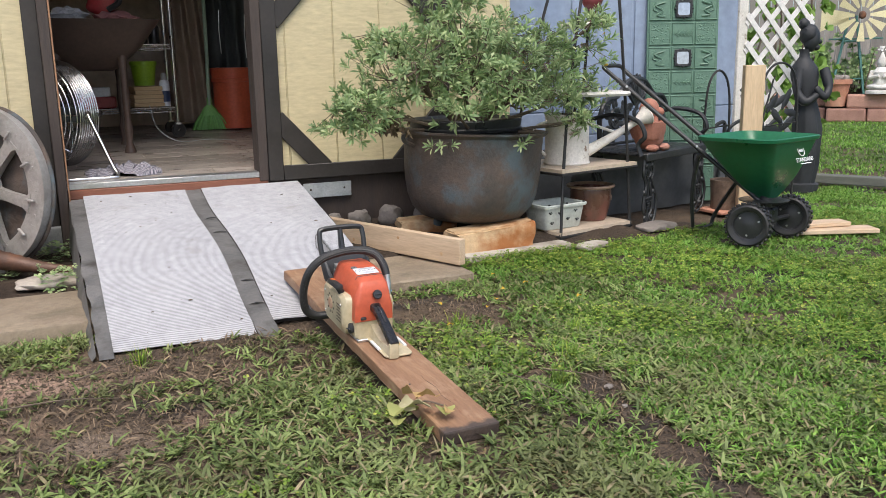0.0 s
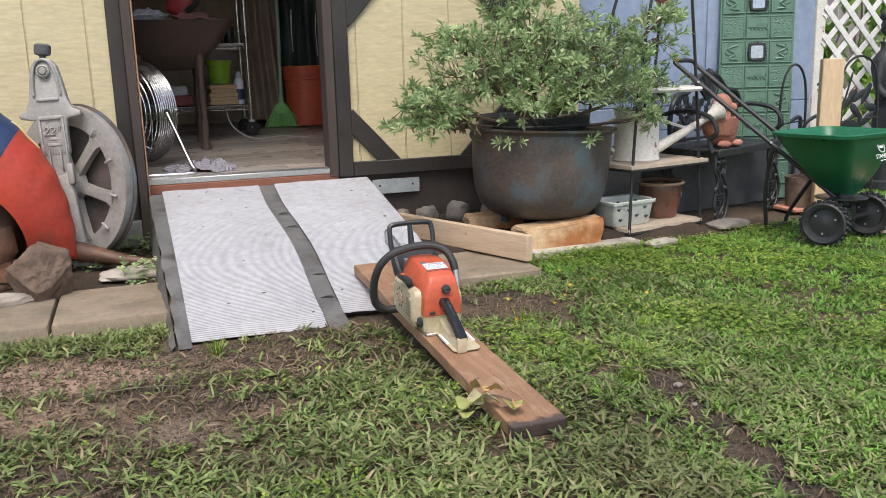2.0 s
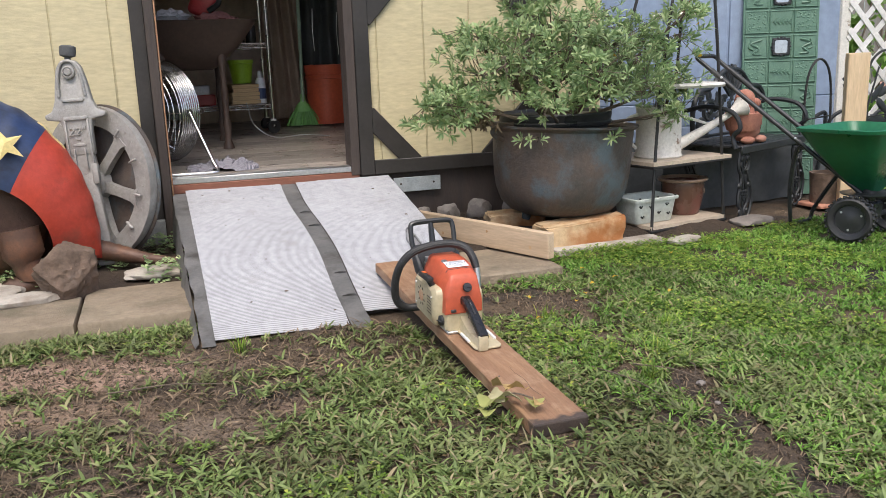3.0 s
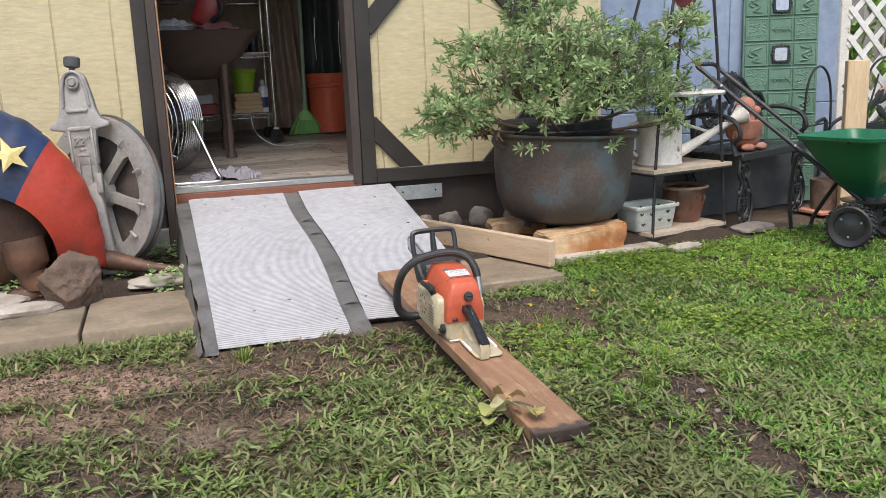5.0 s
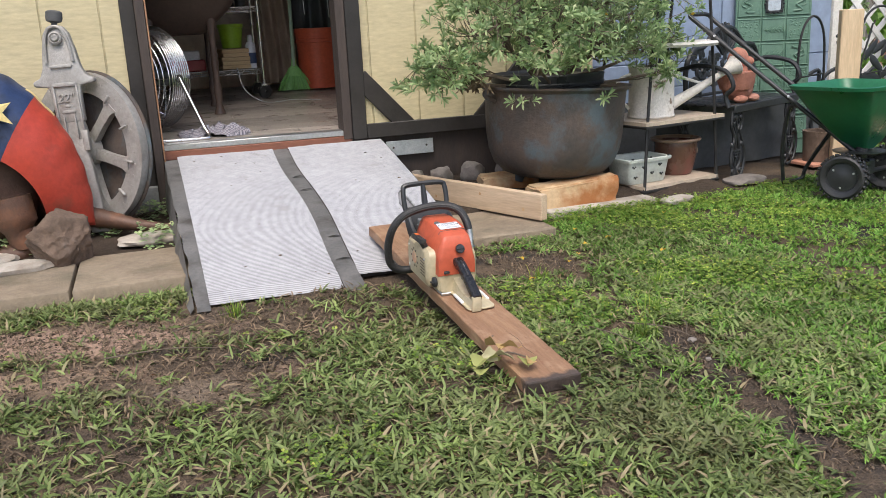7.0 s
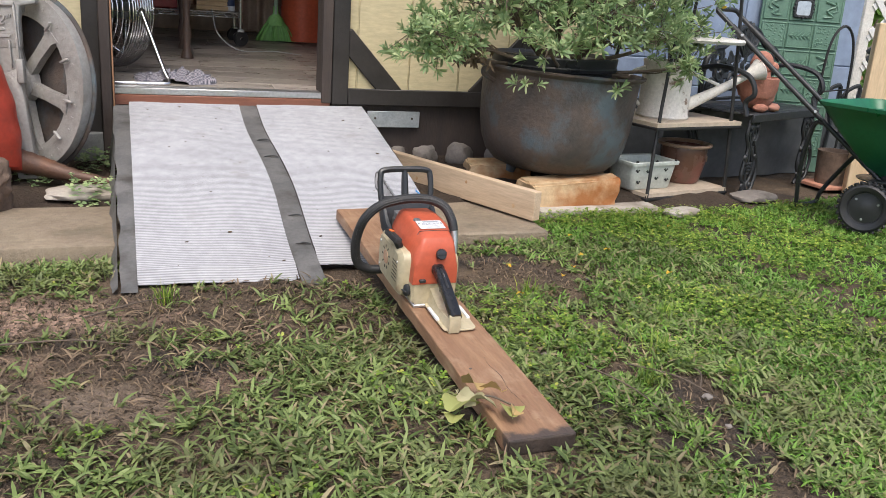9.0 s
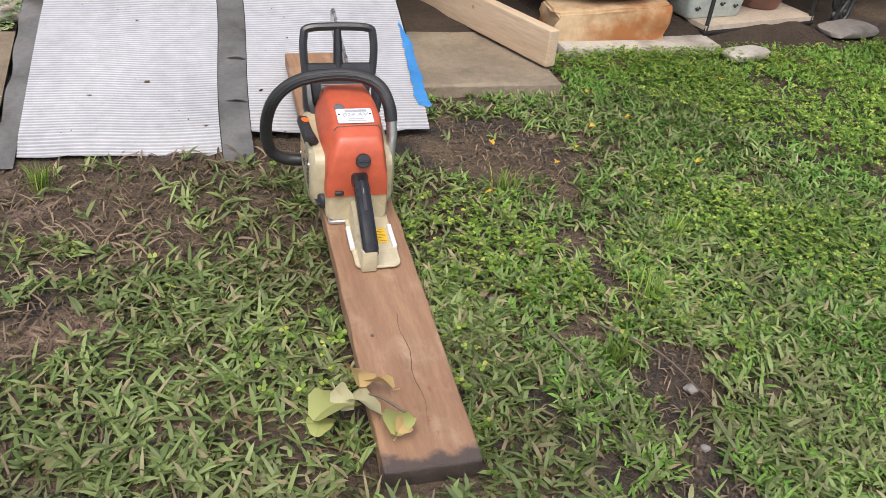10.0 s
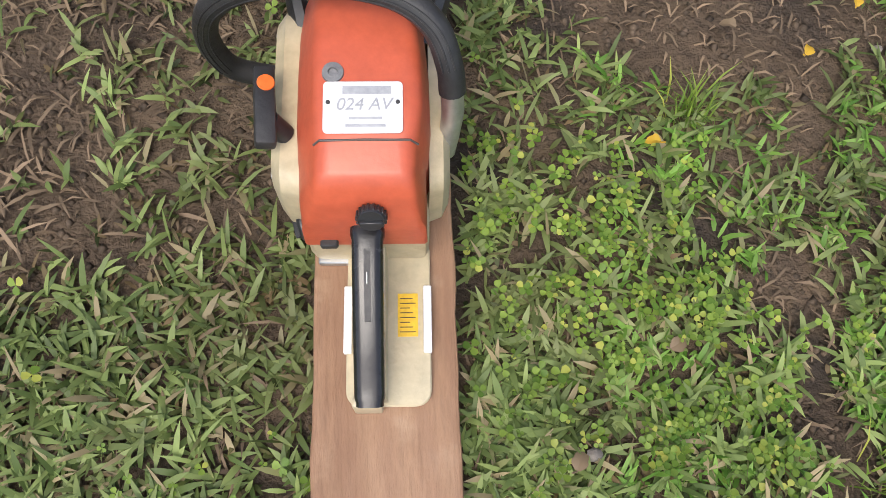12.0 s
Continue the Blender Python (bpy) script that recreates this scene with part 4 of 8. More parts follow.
    part("seam", tube(bmesh.new(), [(-0.046, 0.2120, 0.188), (-0.040, 0.2120, 0.1972), (0.0, 0.2120, 0.1985), (0.042, 0.2120, 0.1978), (0.049, 0.2120, 0.188)], 0.0011, 6), M["iron"], cover)
    lb = part("label", prism(bmesh.new(), round_rect(-0.0365, 0.0355, 0.0, 0.050, 0.004), 0.001, pose(0, 0.2165, 0.2024, 5.0, 0, 0) @ Matrix(((1, 0, 0, 0), (0, 0, 1, 0), (0, -1, 0, 0), (0, 0, 0, 1))), 0.0003), M["label"], cover, "scratched white model plate")
    face = pose(0, 0.2165, 0.2013, 5.0, 0, 0)
    words("lettering", "024 AV", 0.0165, face @ pose(0.0, 0.0275, 0.0014), M["label_ink"], lb)
    part("brand_bar", box(bmesh.new(), 0.044, 0.0075, 0.0006, face @ pose(0.003, 0.0415, 0.0012)), M["label_ink"], lb)
    for i, (w, y) in enumerate(((0.030, 0.0145), (0.036, 0.0075))):
        part("print_bar", box(bmesh.new(), w, 0.0025, 0.0006, face @ pose(0.002, y, 0.0012)), M["label_ink"], lb)
    for x in (-0.032, 0.031):
        part("rivet", lathe(bmesh.new(), [(0, 0.0018), (0.0018, 0.0014), (0.0022, 0)], 10, face @ pose(x, 0.030, 0.001)), M["rubber"], lb)
    sc = lathe(bmesh.new(), [(0, 0.001), (0.0035, 0.001), (0.004, 0.003), (0.0085, 0.0028), (0.009, 0.0)], 20, pose(-0.028, 0.276, 0.2045, 4, 0, 0) @ Matrix.Diagonal((1.15, 1.15, 1.15, 1)))
    part("cover_screw", sc, M["muffler"], cover)
    kb = bmesh.new()
    km = pose(0.005, 0.164, 0.148, 66, 0, 0)
    lathe(kb, [(0.009, -0.006), (0.010, 0.004), (0.0135, 0.006), (0.0138, 0.013), (0.0125, 0.015), (0, 0.0155)], 22, km)
    ribs = []
    for k in range(18):
        a = 2 * math.pi * k / 18
        ribs.append(km @ pose(0.0138 * math.cos(a), 0.0138 * math.sin(a), 0.0095, 0, 0, math.degrees(a)))
    box(kb, 0.022, 0.004, 0.005, km @ pose(0, 0, 0.017), 0.001)
    knob = part("filter_knob", kb, M["black_plastic"], saw)
    for rm in ribs:
        part("knob_rib", box(bmesh.new(), 0.0022, 0.0022, 0.008, rm, 0.0005), M["black_plastic"], knob)
    part("choke_lever", slab(bmesh.new(), -0.050, -0.032, 0.150, 0.166, 0.074, 0.083, 0.002), M["rubber"], saw)
    # clutch cover, bar and chain
    cc = bmesh.new()
    loft(cc, [[(x, y, z) for y, z in round_rect(y0, y1, z0, z1, 0.02)] for x, y0, y1, z0, z1 in ((0.060, 0.195, 0.425, 0.012, 0.128), (0.074, 0.20, 0.42, 0.014, 0.125), (0.081, 0.212, 0.41, 0.024, 0.113))])
    ck = part("clutch_cover", cc, M["ivory"], saw)
    for y in (0.33, 0.37):
        part("bar_nut", lathe(bmesh.new(), [(0, 0.008), (0.006, 0.008), (0.007, 0)], 6, pose(0.081, y, 0.065, 0, 90, 0)), M["alu"], ck)
    part("spiked_bumper", prism(bmesh.new(), [(0, -0.03), (0.012, -0.026), (0.004, -0.014), (0.013, -0.006), (0.004, 0.004), (0.013, 0.014), (0.003, 0.024), (0, 0.03)], 0.004, pose(0.050, 0.422, 0.055, 0, 0, 90)), M["muffler"], saw)
    gb = bmesh.new()
    bar = [(0.0, -0.026), (0.485, -0.026)] + [(0.51 + 0.026 * math.sin(a), -0.026 * math.cos(a)) for a in np.linspace(0.2, math.pi - 0.2, 9)] + [(0.485, 0.026), (0.0, 0.026)]
    bm_m = pose(0.0485, 0.40, 0.062, 0, 0, 90) @ pose(0, 0, 0, 0, -6.5, 0)
    prism(gb, bar, 0.0045, bm_m, 0.0006)
    gbar = part("guide_bar", gb, M["alu"], saw, "bare steel guide bar")
    ch = bmesh.new()
    loop = [(x, z * 1.11) for x, z in bar]
    dense = []
    for (x0, z0), (x1, z1) in zip(loop, loop[1:]):
        k = max(1, int(math.hypot(x1 - x0, z1 - z0) / 0.0093))
        dense += [(x0 + (x1 - x0) * i / k, z0 + (z1 - z0) * i / k, math.degrees(math.atan2(z1 - z0, x1 - x0))) for i in range(k)]
    for i, (x, z, a) in enumerate(dense):
        box(ch, 0.0085, 0.0062 if i % 4 else 0.0075, 0.0065 if i % 4 else 0.011, bm_m @ pose(x, 0.0022, z, 0, -a, 0), 0.001)
    part("chain", ch, M["muffler"], gbar, "dark saw chain")
    # cylinder top, muffler
    mb = bmesh.new()
    slab(mb, -0.050, 0.050, 0.385, 0.432, 0.06, 0.165, 0.008, 2)
    for k in range(5):
        slab(mb, -0.046, 0.046, 0.3885 + k * 0.008, 0.3925 + k * 0.008, 0.15, 0.182, 0.001)
    part("muffler", mb, M["muffler"], saw)
    # front handle
    fh = smooth_path([(-0.085, 0.375, 0.022), (-0.125, 0.378, 0.024), (-0.157, 0.376, 0.045), (-0.168, 0.372, 0.085), (-0.166, 0.366, 0.135), (-0.148, 0.360, 0.185), (-0.110, 0.354, 0.222), (-0.055, 0.348, 0.240), (0.0, 0.340, 0.245), (0.040, 0.328, 0.240), (0.066, 0.310, 0.225), (0.079, 0.288, 0.196), (0.082, 0.276, 0.170)], 6)
    fb = bmesh.new()
    tube(fb, fh, 0.0132, 14)
    fr = part("front_handle", fb, M["rubber"], saw, "black rubber-covered loop handle")
    for k in (-1, 0, 1):
        rib = [p + Vector((0, 0.0, 0)) for p in fh[14:-6]]
        line = []
        for i, p in enumerate(rib):
            d = (rib[min(i + 1, len(rib) - 1)] - rib[max(i - 1, 0)]).normalized()
            out = Vector((0, -1, 0.35)) + Vector((0.0, 0.0, 0.0))
            out = (out - d * out.dot(d)).normalized()
            side = d.cross(out)
            line.append(p + 0.0131 * (math.cos(0.45 * k) * out + math.sin(0.45 * k) * side))
        part("grip_rib", tube(bmesh.new(), line, 0.0011, 6), M["rubber"], fr)
    part("handle_end", tube(bmesh.new(), [(0.082, 0.276, 0.172), (0.0835, 0.268, 0.145), (0.081, 0.258, 0.118), (0.078, 0.25, 0.09)], [0.0115, 0.0115, 0.0105, 0.0095], 12), M["alu"], fr, "bare chipped metal handle end")
    # hand guard
    gd = bmesh.new()
    hoop = smooth_path([(-0.072, 0.442, 0.165), (-0.078, 0.462, 0.225), (-0.077, 0.476, 0.268), (-0.066, 0.482, 0.284), (0.0, 0.484, 0.287), (0.062, 0.482, 0.284), (0.073, 0.476, 0.268), (0.074, 0.462, 0.225), (0.066, 0.442, 0.165)], 5)
    tube(gd, hoop, 0.0088, 8)
    tube(gd, [(-0.004, 0.484, 0.286), (-0.004, 0.474, 0.25), (-0.004, 0.458, 0.20)], [0.008, 0.010, 0.0115], 8)
    loft(gd, [[(xl, y, z), (xr, y, z), (xr, y + 0.008, z), (xl, y + 0.008, z)] for xl, xr, y, z in ((-0.062, 0.056, 0.418, 0.13), (-0.070, 0.064, 0.432, 0.17), (-0.077, 0.071, 0.454, 0.213))])
    for x, x2 in ((-0.066, -0.075), (0.058, 0.074)):
        tube(gd, [(x, 0.36, 0.12), (x2, 0.40, 0.145), (x2, 0.44, 0.18)], [0.012, 0.011, 0.009], 8, flat=1.6)
    part("hand_guard", gd, M["black_plastic"], saw)


build_saw()


# ---- cauldron, pot and shrub ----
def build_cauldron():
    c = thing("cauldron", pose(1.985, 3.80, 0.115, 0, 2.2, 0), "large rusty cast-iron cauldron holding a potted shrub, set on wooden blocks", "cauldron")
    prof = [(0, 0), (0.10, 0.002), (0.20, 0.013), (0.268, 0.038), (0.315, 0.085), (0.340, 0.150), (0.350, 0.23), (0.355, 0.31), (0.358, 0.40), (0.362, 0.445), (0.384, 0.462), (0.386, 0.472), (0.368, 0.472), (0.348, 0.455), (0.340, 0.40), (0.335, 0.25), (0.29, 0.10), (0, 0.05)]
    part("kettle", lathe(bmesh.new(), prof, 56, None, 0.006), M["iron"], c)
    for a in (35, 155, 275):
        part("foot", tube(bmesh.new(), [(0.17 * math.cos(radians(a)), 0.17 * math.sin(radians(a)), 0.02), (0.18 * math.cos(radians(a)), 0.18 * math.sin(radians(a)), -0.03)], [0.03, 0.02], 10), M["iron"], c)
    for a in (8, 188):
        x, y = 0.36 * math.cos(radians(a)), 0.36 * math.sin(radians(a))
        ear = smooth_path([(x, y, 0.40), (x * 1.14, y * 1.14, 0.425), (x * 1.15, y * 1.15, 0.45), (x * 1.02, y * 1.02, 0.462)], 5)
        part("lug", tube(bmesh.new(), ear, 0.012, 8), M["iron"], c)
    p = thing("plant_pot", pose(1.97, 3.82, 0.335), "black plastic nursery pot standing inside the cauldron", "pot")
    part("body", lathe(bmesh.new(), [(0, 0.0), (0.235, 0.0), (0.270, 0.25), (0.286, 0.255), (0.290, 0.268), (0.284, 0.275), (0.290, 0.308), (0.284, 0.316), (0.268, 0.30), (0, 0.28)], 44, None, 0.008), M["black_plastic"], p)
    part("soil", lathe(bmesh.new(), [(0.272, 0.284), (0.15, 0.295), (0, 0.30)], 30, None, 0.02), M["dirt_strip"], p)


build_cauldron()


def rosettes(points, rnd, size, per, mat, name, width=0.30):
    """Whorls of narrow leaves at the given (place, direction) pairs, as one mesh."""
    V, F, S = [], [], []
    k = 0
    for p, d, sc in points:
        d = d.normalized()
        side = d.cross(Vector((0.3, 0.7, 0.2))).normalized()
        up = d.cross(side)
        n = max(1, rnd.randint(per - 2, per + 2))
        a0 = rnd.random() * 6.3
        for i in range(n):
            a = a0 + i * 2.4
            lean = 0.25 + 0.95 * (i / n) + rnd.uniform(-0.15, 0.2)
            out = (math.cos(a) * side + math.sin(a) * up)
            dirn = (d * math.cos(lean) + out * math.sin(lean)).normalized()
            L = size * sc * rnd.uniform(0.7, 1.2)
            w = L * width * 0.5
            s = dirn.cross(d if abs(dirn.dot(d)) < 0.97 else up).normalized()
            nrm = s.cross(dirn)
            b = p - d * (0.012 * sc * i / n)
            q1 = b + dirn * L * 0.42 + nrm * L * 0.03
            q2 = b + dirn * L * 0.78 - nrm * L * 0.01 - Vector((0, 0, L * 0.03))
            tip = b + dirn * L - nrm * L * 0.08 - Vector((0, 0, L * 0.08))
            lift = nrm * w * 0.3
            V += [b, q1 + s * w * 0.75 + lift, q1 - s * w * 0.75 + lift, q2 + s * w + lift, q2 - s * w + lift, tip + s * w * 0.22, tip - s * w * 0.22]
            F += [k, k + 1, k + 2, k + 1, k + 3, k + 4, k + 2, k + 3, k + 5, k + 6, k + 4]
            S += [3, 4, 4]
            k += 7
    return mesh_from_arrays(name, np.array([tuple(v) for v in V]), np.array(F), np.array(S), mat)


def build_shrub():
    rnd = random.Random(21)
    sh = thing("shrub", pose(0, 0, 0), "dense green azalea shrub with narrow whorled leaves", "shrub")
    root = Vector((1.99, 3.80, 0.60))
    # foliage pads: middle, half sizes, share of tips
    pads = [((1.27, 3.60, 0.68), (0.12, 0.10, 0.09), 50), ((1.96, 3.70, 0.95), (0.40, 0.32, 0.20), 260), ((1.84, 3.80, 1.20), (0.20, 0.20, 0.14), 95), ((1.86, 3.82, 1.38), (0.10, 0.10, 0.12), 34), ((1.62, 3.62, 0.90), (0.26, 0.22, 0.15), 150), ((1.36, 3.62, 0.74), (0.15, 0.14, 0.11), 85), ((1.50, 3.74, 1.02), (0.14, 0.12, 0.08), 45),
            ((2.24, 3.62, 0.90), (0.27, 0.22, 0.14), 130), ((2.48, 3.60, 1.00), (0.18, 0.15, 0.12), 62), ((2.56, 3.58, 0.80), (0.12, 0.10, 0.05), 18), ((2.58, 3.60, 1.12), (0.10, 0.10, 0.05), 28), ((2.05, 3.42, 0.80), (0.30, 0.14, 0.14), 140), ((2.16, 3.76, 1.05), (0.22, 0.20, 0.10), 70),
            ((1.72, 3.40, 0.70), (0.10, 0.10, 0.06), 20), ((2.50, 3.52, 0.64), (0.09, 0.08, 0.07), 16), ((1.65, 3.42, 0.56), (0.06, 0.04, 0.02), 4), ((2.06, 3.40, 0.55), (0.05, 0.03, 0.02), 2)]
    tips, wood = [], bmesh.new()
    for c, h, n in pads:
        c = Vector(c)
        mid = (root + c) / 2 + Vector((rnd.uniform(-0.05, 0.05), rnd.uniform(-0.05, 0.05), -0.03))
        limb = smooth_path([root + Vector((rnd.uniform(-0.06, 0.06), rnd.uniform(-0.05, 0.05), 0)), mid, c], 4)
        tube(wood, limb, [0.013 - 0.009 * i / (len(limb) - 1) for i in range(len(limb))], 6)
        subs = []
        for _ in range(max(3, n // 9)):
            while True:
                u = Vector((rnd.uniform(-1, 1), rnd.uniform(-1, 1), rnd.uniform(-1, 1)))
                if u.length < 1:
                    break
            q = c + Vector((u.x * h[0], u.y * h[1], u.z * h[2])) * 0.8
            s = limb[rnd.randint(len(limb) // 2, len(limb) - 1)]
            tube(wood, [s, (s + q) / 2 + Vector((0, 0, -0.015)), q], [0.005, 0.0035, 0.002], 5)
            subs.append(q)
        for i in range(n):
            while True:
                u = Vector((rnd.gauss(0, 0.62), rnd.gauss(0, 0.62), rnd.gauss(0, 0.62)))
                if 0.35 < u.length < 1.4:
                    break
            p = c + Vector((u.x * h[0], u.y * h[1], u.z * h[2]))
            d = (p - c).normalized() * 0.7 + Vector((rnd.uniform(-0.3, 0.3), rnd.uniform(-0.3, 0.3), 0.55))
            if i % 2 == 0:
                s = min(subs, key=lambda q: (q - p).length)
                tube(wood, [s, p], [0.0022, 0.0012], 4)
            tips.append((p, d, rnd.uniform(0.8, 1.2)))
    part("branch_frame", wood, M["bark"], sh)
    tagged(_under(rosettes(tips, rnd, 0.047, 11, M["leaf"], "foliage", 0.22), sh), kind="stuff")
    # a brown, dried spray low on one side, and a few yellow leaves
    dry = [(Vector((1.50 + rnd.gauss(0, 0.05), 3.66 + rnd.gauss(0, 0.05), 0.67 + rnd.gauss(0, 0.04))), Vector((rnd.uniform(-0.4, 0.4), rnd.uniform(-0.4, 0.4), -1)), 0.9) for _ in range(26)]
    M["dry_leaf"] = leafy("dried_leaf", (0.16, 0.11, 0.07), (0.24, 0.18, 0.11), None, 0.7, 0.1)
    tagged(_under(rosettes(dry, rnd, 0.045, 8, M["dry_leaf"], "dried_foliage"), sh), "dried brown foliage", kind="stuff")
    M["yellow_leaf"] = leafy("yellow_leaf", (0.55, 0.34, 0.03), (0.65, 0.42, 0.05), None, 0.5, 0.2)
    for p in ((2.02, 3.33, 0.92), (2.52, 3.42, 1.05), (2.56, 3.45, 0.90)):
        _under(rosettes([(Vector(p), Vector((0.3, -1, 0.3)), 0.6)], rnd, 0.05, 2, M["yellow_leaf"], "yellow_leaf", 0.5), sh)


def _under(ob, parent):
    ob.parent = parent
    return ob


build_shrub()


# ---- wood under and beside the cauldron, stones ----
def boulder(sx, sy, sz, seed):
    """A broken rock: a rounded lump cut by flat faces, roughened."""
    r = random.Random(seed)
    cuts = [(Vector((r.gauss(0, 1), r.gauss(0, 1), r.gauss(0, 0.8))).normalized(), r.uniform(0.58, 0.88)) for _ in range(19)]
    t = bmesh.new()
    bmesh.ops.create_icosphere(t, subdivisions=5, radius=1.0)
    for v in t.verts:
        n = v.co.normalized()
        d = min([1.0] + [off / n.dot(c) for c, off in cuts if n.dot(c) > 0.05])
        q = n * (d + 0.07 * noise.noise(n * 3.5) + 0.035 * noise.noise(n * 11) + 0.014 * noise.noise(n * 27))
        v.co = (q.x * sx, q.y * sy, max(q.z, -0.72) * sz)
    return t


def build_wood():
    a, b = Vector((1.635, 3.19, 0)), Vector((1.24, 4.13, 0))
    ang = math.degrees(math.atan2(b.y - a.y, b.x - a.x))
    lm = thing("lumber", pose((a.x + b.x) / 2, (a.y + b.y) / 2, 0.098, 0, -0.2, ang), "pale pine board standing on its long edge on the slab", "lumber")
    part("board", box(bmesh.new(), 1.02, 0.040, 0.118, None, 0.004, 2), M["pine"], lm, smooth=False)
    for x, z, r in ((-0.40, -0.02, 0.010), (-0.12, 0.02, 0.008), (0.2, -0.03, 0.009)):
        part("knot", lathe(bmesh.new(), [(0, 0.0012), (r * 0.6, 0.001), (r, 0)], 14, pose(x, 0.0197, z, -90, 0, 0)), M["log"], lm)
    for (x, y, rz, L, h, d, tip, lab) in ((1.97, 3.56, 2, 0.44, 0.125, 0.16, 5, "split log block with orange-stained bark"), (1.80, 3.98, -12, 0.30, 0.115, 0.16, 0, "short split log block stained rusty orange")):
        t = bmesh.new()
        bmesh.ops.create_cube(t, size=1.0)
        bmesh.ops.subdivide_edges(t, edges=t.edges[:], cuts=5, use_grid_fill=True)
        for v in t.verts:
            c = v.co.copy()
            up = 1 + (0.22 * c.x if tip else 0.1 * c.x)
            v.co = (c.x * L, c.y * d, (c.z + 0.5) * h * up)
            v.co += Vector((0.012 * noise.noise((c.x * 3, c.y * 3, c.z * 3)), 0.012 * noise.noise((c.x * 4, c.y * 2, c.z * 4 + 5)), (0.010 * noise.noise((c.x * 5, c.y * 5, 2)) if c.z > -0.4 else 0)))
        bmesh.ops.bevel(t, geom=[e for e in t.edges if len(e.link_faces) == 2 and e.calc_face_angle() > 0.9], offset=0.008, segments=2, affect="EDGES")
        solid("wood_block", t, M["log"], lab, "wood block", m=pose(x, y, 0.005, 0, 0, rz), group="blocks under the cauldron")
    b3_ = solid("flat_stone", box(bmesh.new(), 0.62, 0.34, 0.035, None, 0.008, 2), M["stone_pale"], "pale flat paving stone under the blocks", "paving stone", m=pose(2.07, 3.58, 0.000, 0, 0, 2))
    rnd = random.Random(3)
    for i, (x, y, s) in enumerate(((1.50, 4.20, 0.062), (1.68, 4.19, 0.075), (1.90, 4.22, 0.070), (1.36, 4.22, 0.05))):
        solid("stone", lump(bmesh.new(), s, s * 0.8, s * 0.85, None, 0.3, 1.6, 3, i * 3.1, 0.25), M["stone"], "rough grey stone in the bed", "stone", m=pose(x, y, 0.10, 0, 0, rnd.random() * 90), group="stones along the shed")
    solid("rock", boulder(0.150, 0.115, 0.140, 23), M["rock"], "jagged brown rock lying on the concrete edging", "rock", m=pose(-0.385, 3.44, 0.136, 6, 4, 12))
    for x, y, sx, sy, r in ((-0.02, 3.66, 0.16, 0.09, 4), (-0.55, 3.40, 0.14, 0.07, 10), (-0.75, 3.62, 0.2, 0.13, -5)):
        solid("flat_stone", lump(bmesh.new(), sx, sy, 0.02, None, 0.25, 1.8, 3, x * 7, 0.3), M["stone_pale"], "pale broken flagstone in the bed", "paving stone", m=pose(x, y, 0.062, 0, 0, r), group="flagstones in the bed")
    for x in (-0.02, -0.26):
        solid("concrete_block", box(bmesh.new(), 0.19, 0.14, 0.14, None, 0.006, 2), M["concrete_grey"], "grey concrete block under the shed", "block", m=pose(x, 4.30, 0.12), group="blocks under the shed")
    solid("flat_stone", lump(bmesh.new(), 0.10, 0.05, 0.018, None, 0.2, 1.8, 3, 5, 0.3), M["stone_pale"], "pale broken stone at the lawn edge", "paving stone", m=pose(2.45, 3.36, 0.012, 0, 0, 15))
    solid("flat_stone", lump(bmesh.new(), 0.14, 0.08, 0.02, None, 0.2, 1.8, 3, 6, 0.3), M["stone"], "grey flagstone under the bench leg", "paving stone", m=pose(3.06, 3.62, 0.012, 0, 0, 15))


M["stone_pale"] = surface("pale_flagstone", (0.46, 0.42, 0.36), (0.38, 0.34, 0.29), 8.0, 0.8, bump=0.5, third=(0.22, 0.18, 0.14), third_scale=6.0)
M["concrete_grey"] = surface("grey_block", (0.22, 0.225, 0.22), (0.17, 0.175, 0.17), 9.0, 0.9, bump=0.6)
build_wood()

# ---- big casting and wheel by the door ----
M["cast"] = surface("grey_cast_aluminium", (0.37, 0.355, 0.335), (0.31, 0.295, 0.275), 7.0, 0.55, metal=0.25, bump=0.4, bump_scale=120, third=(0.17, 0.15, 0.13), third_scale=4.0, third_lo=0.55, third_hi=0.75)


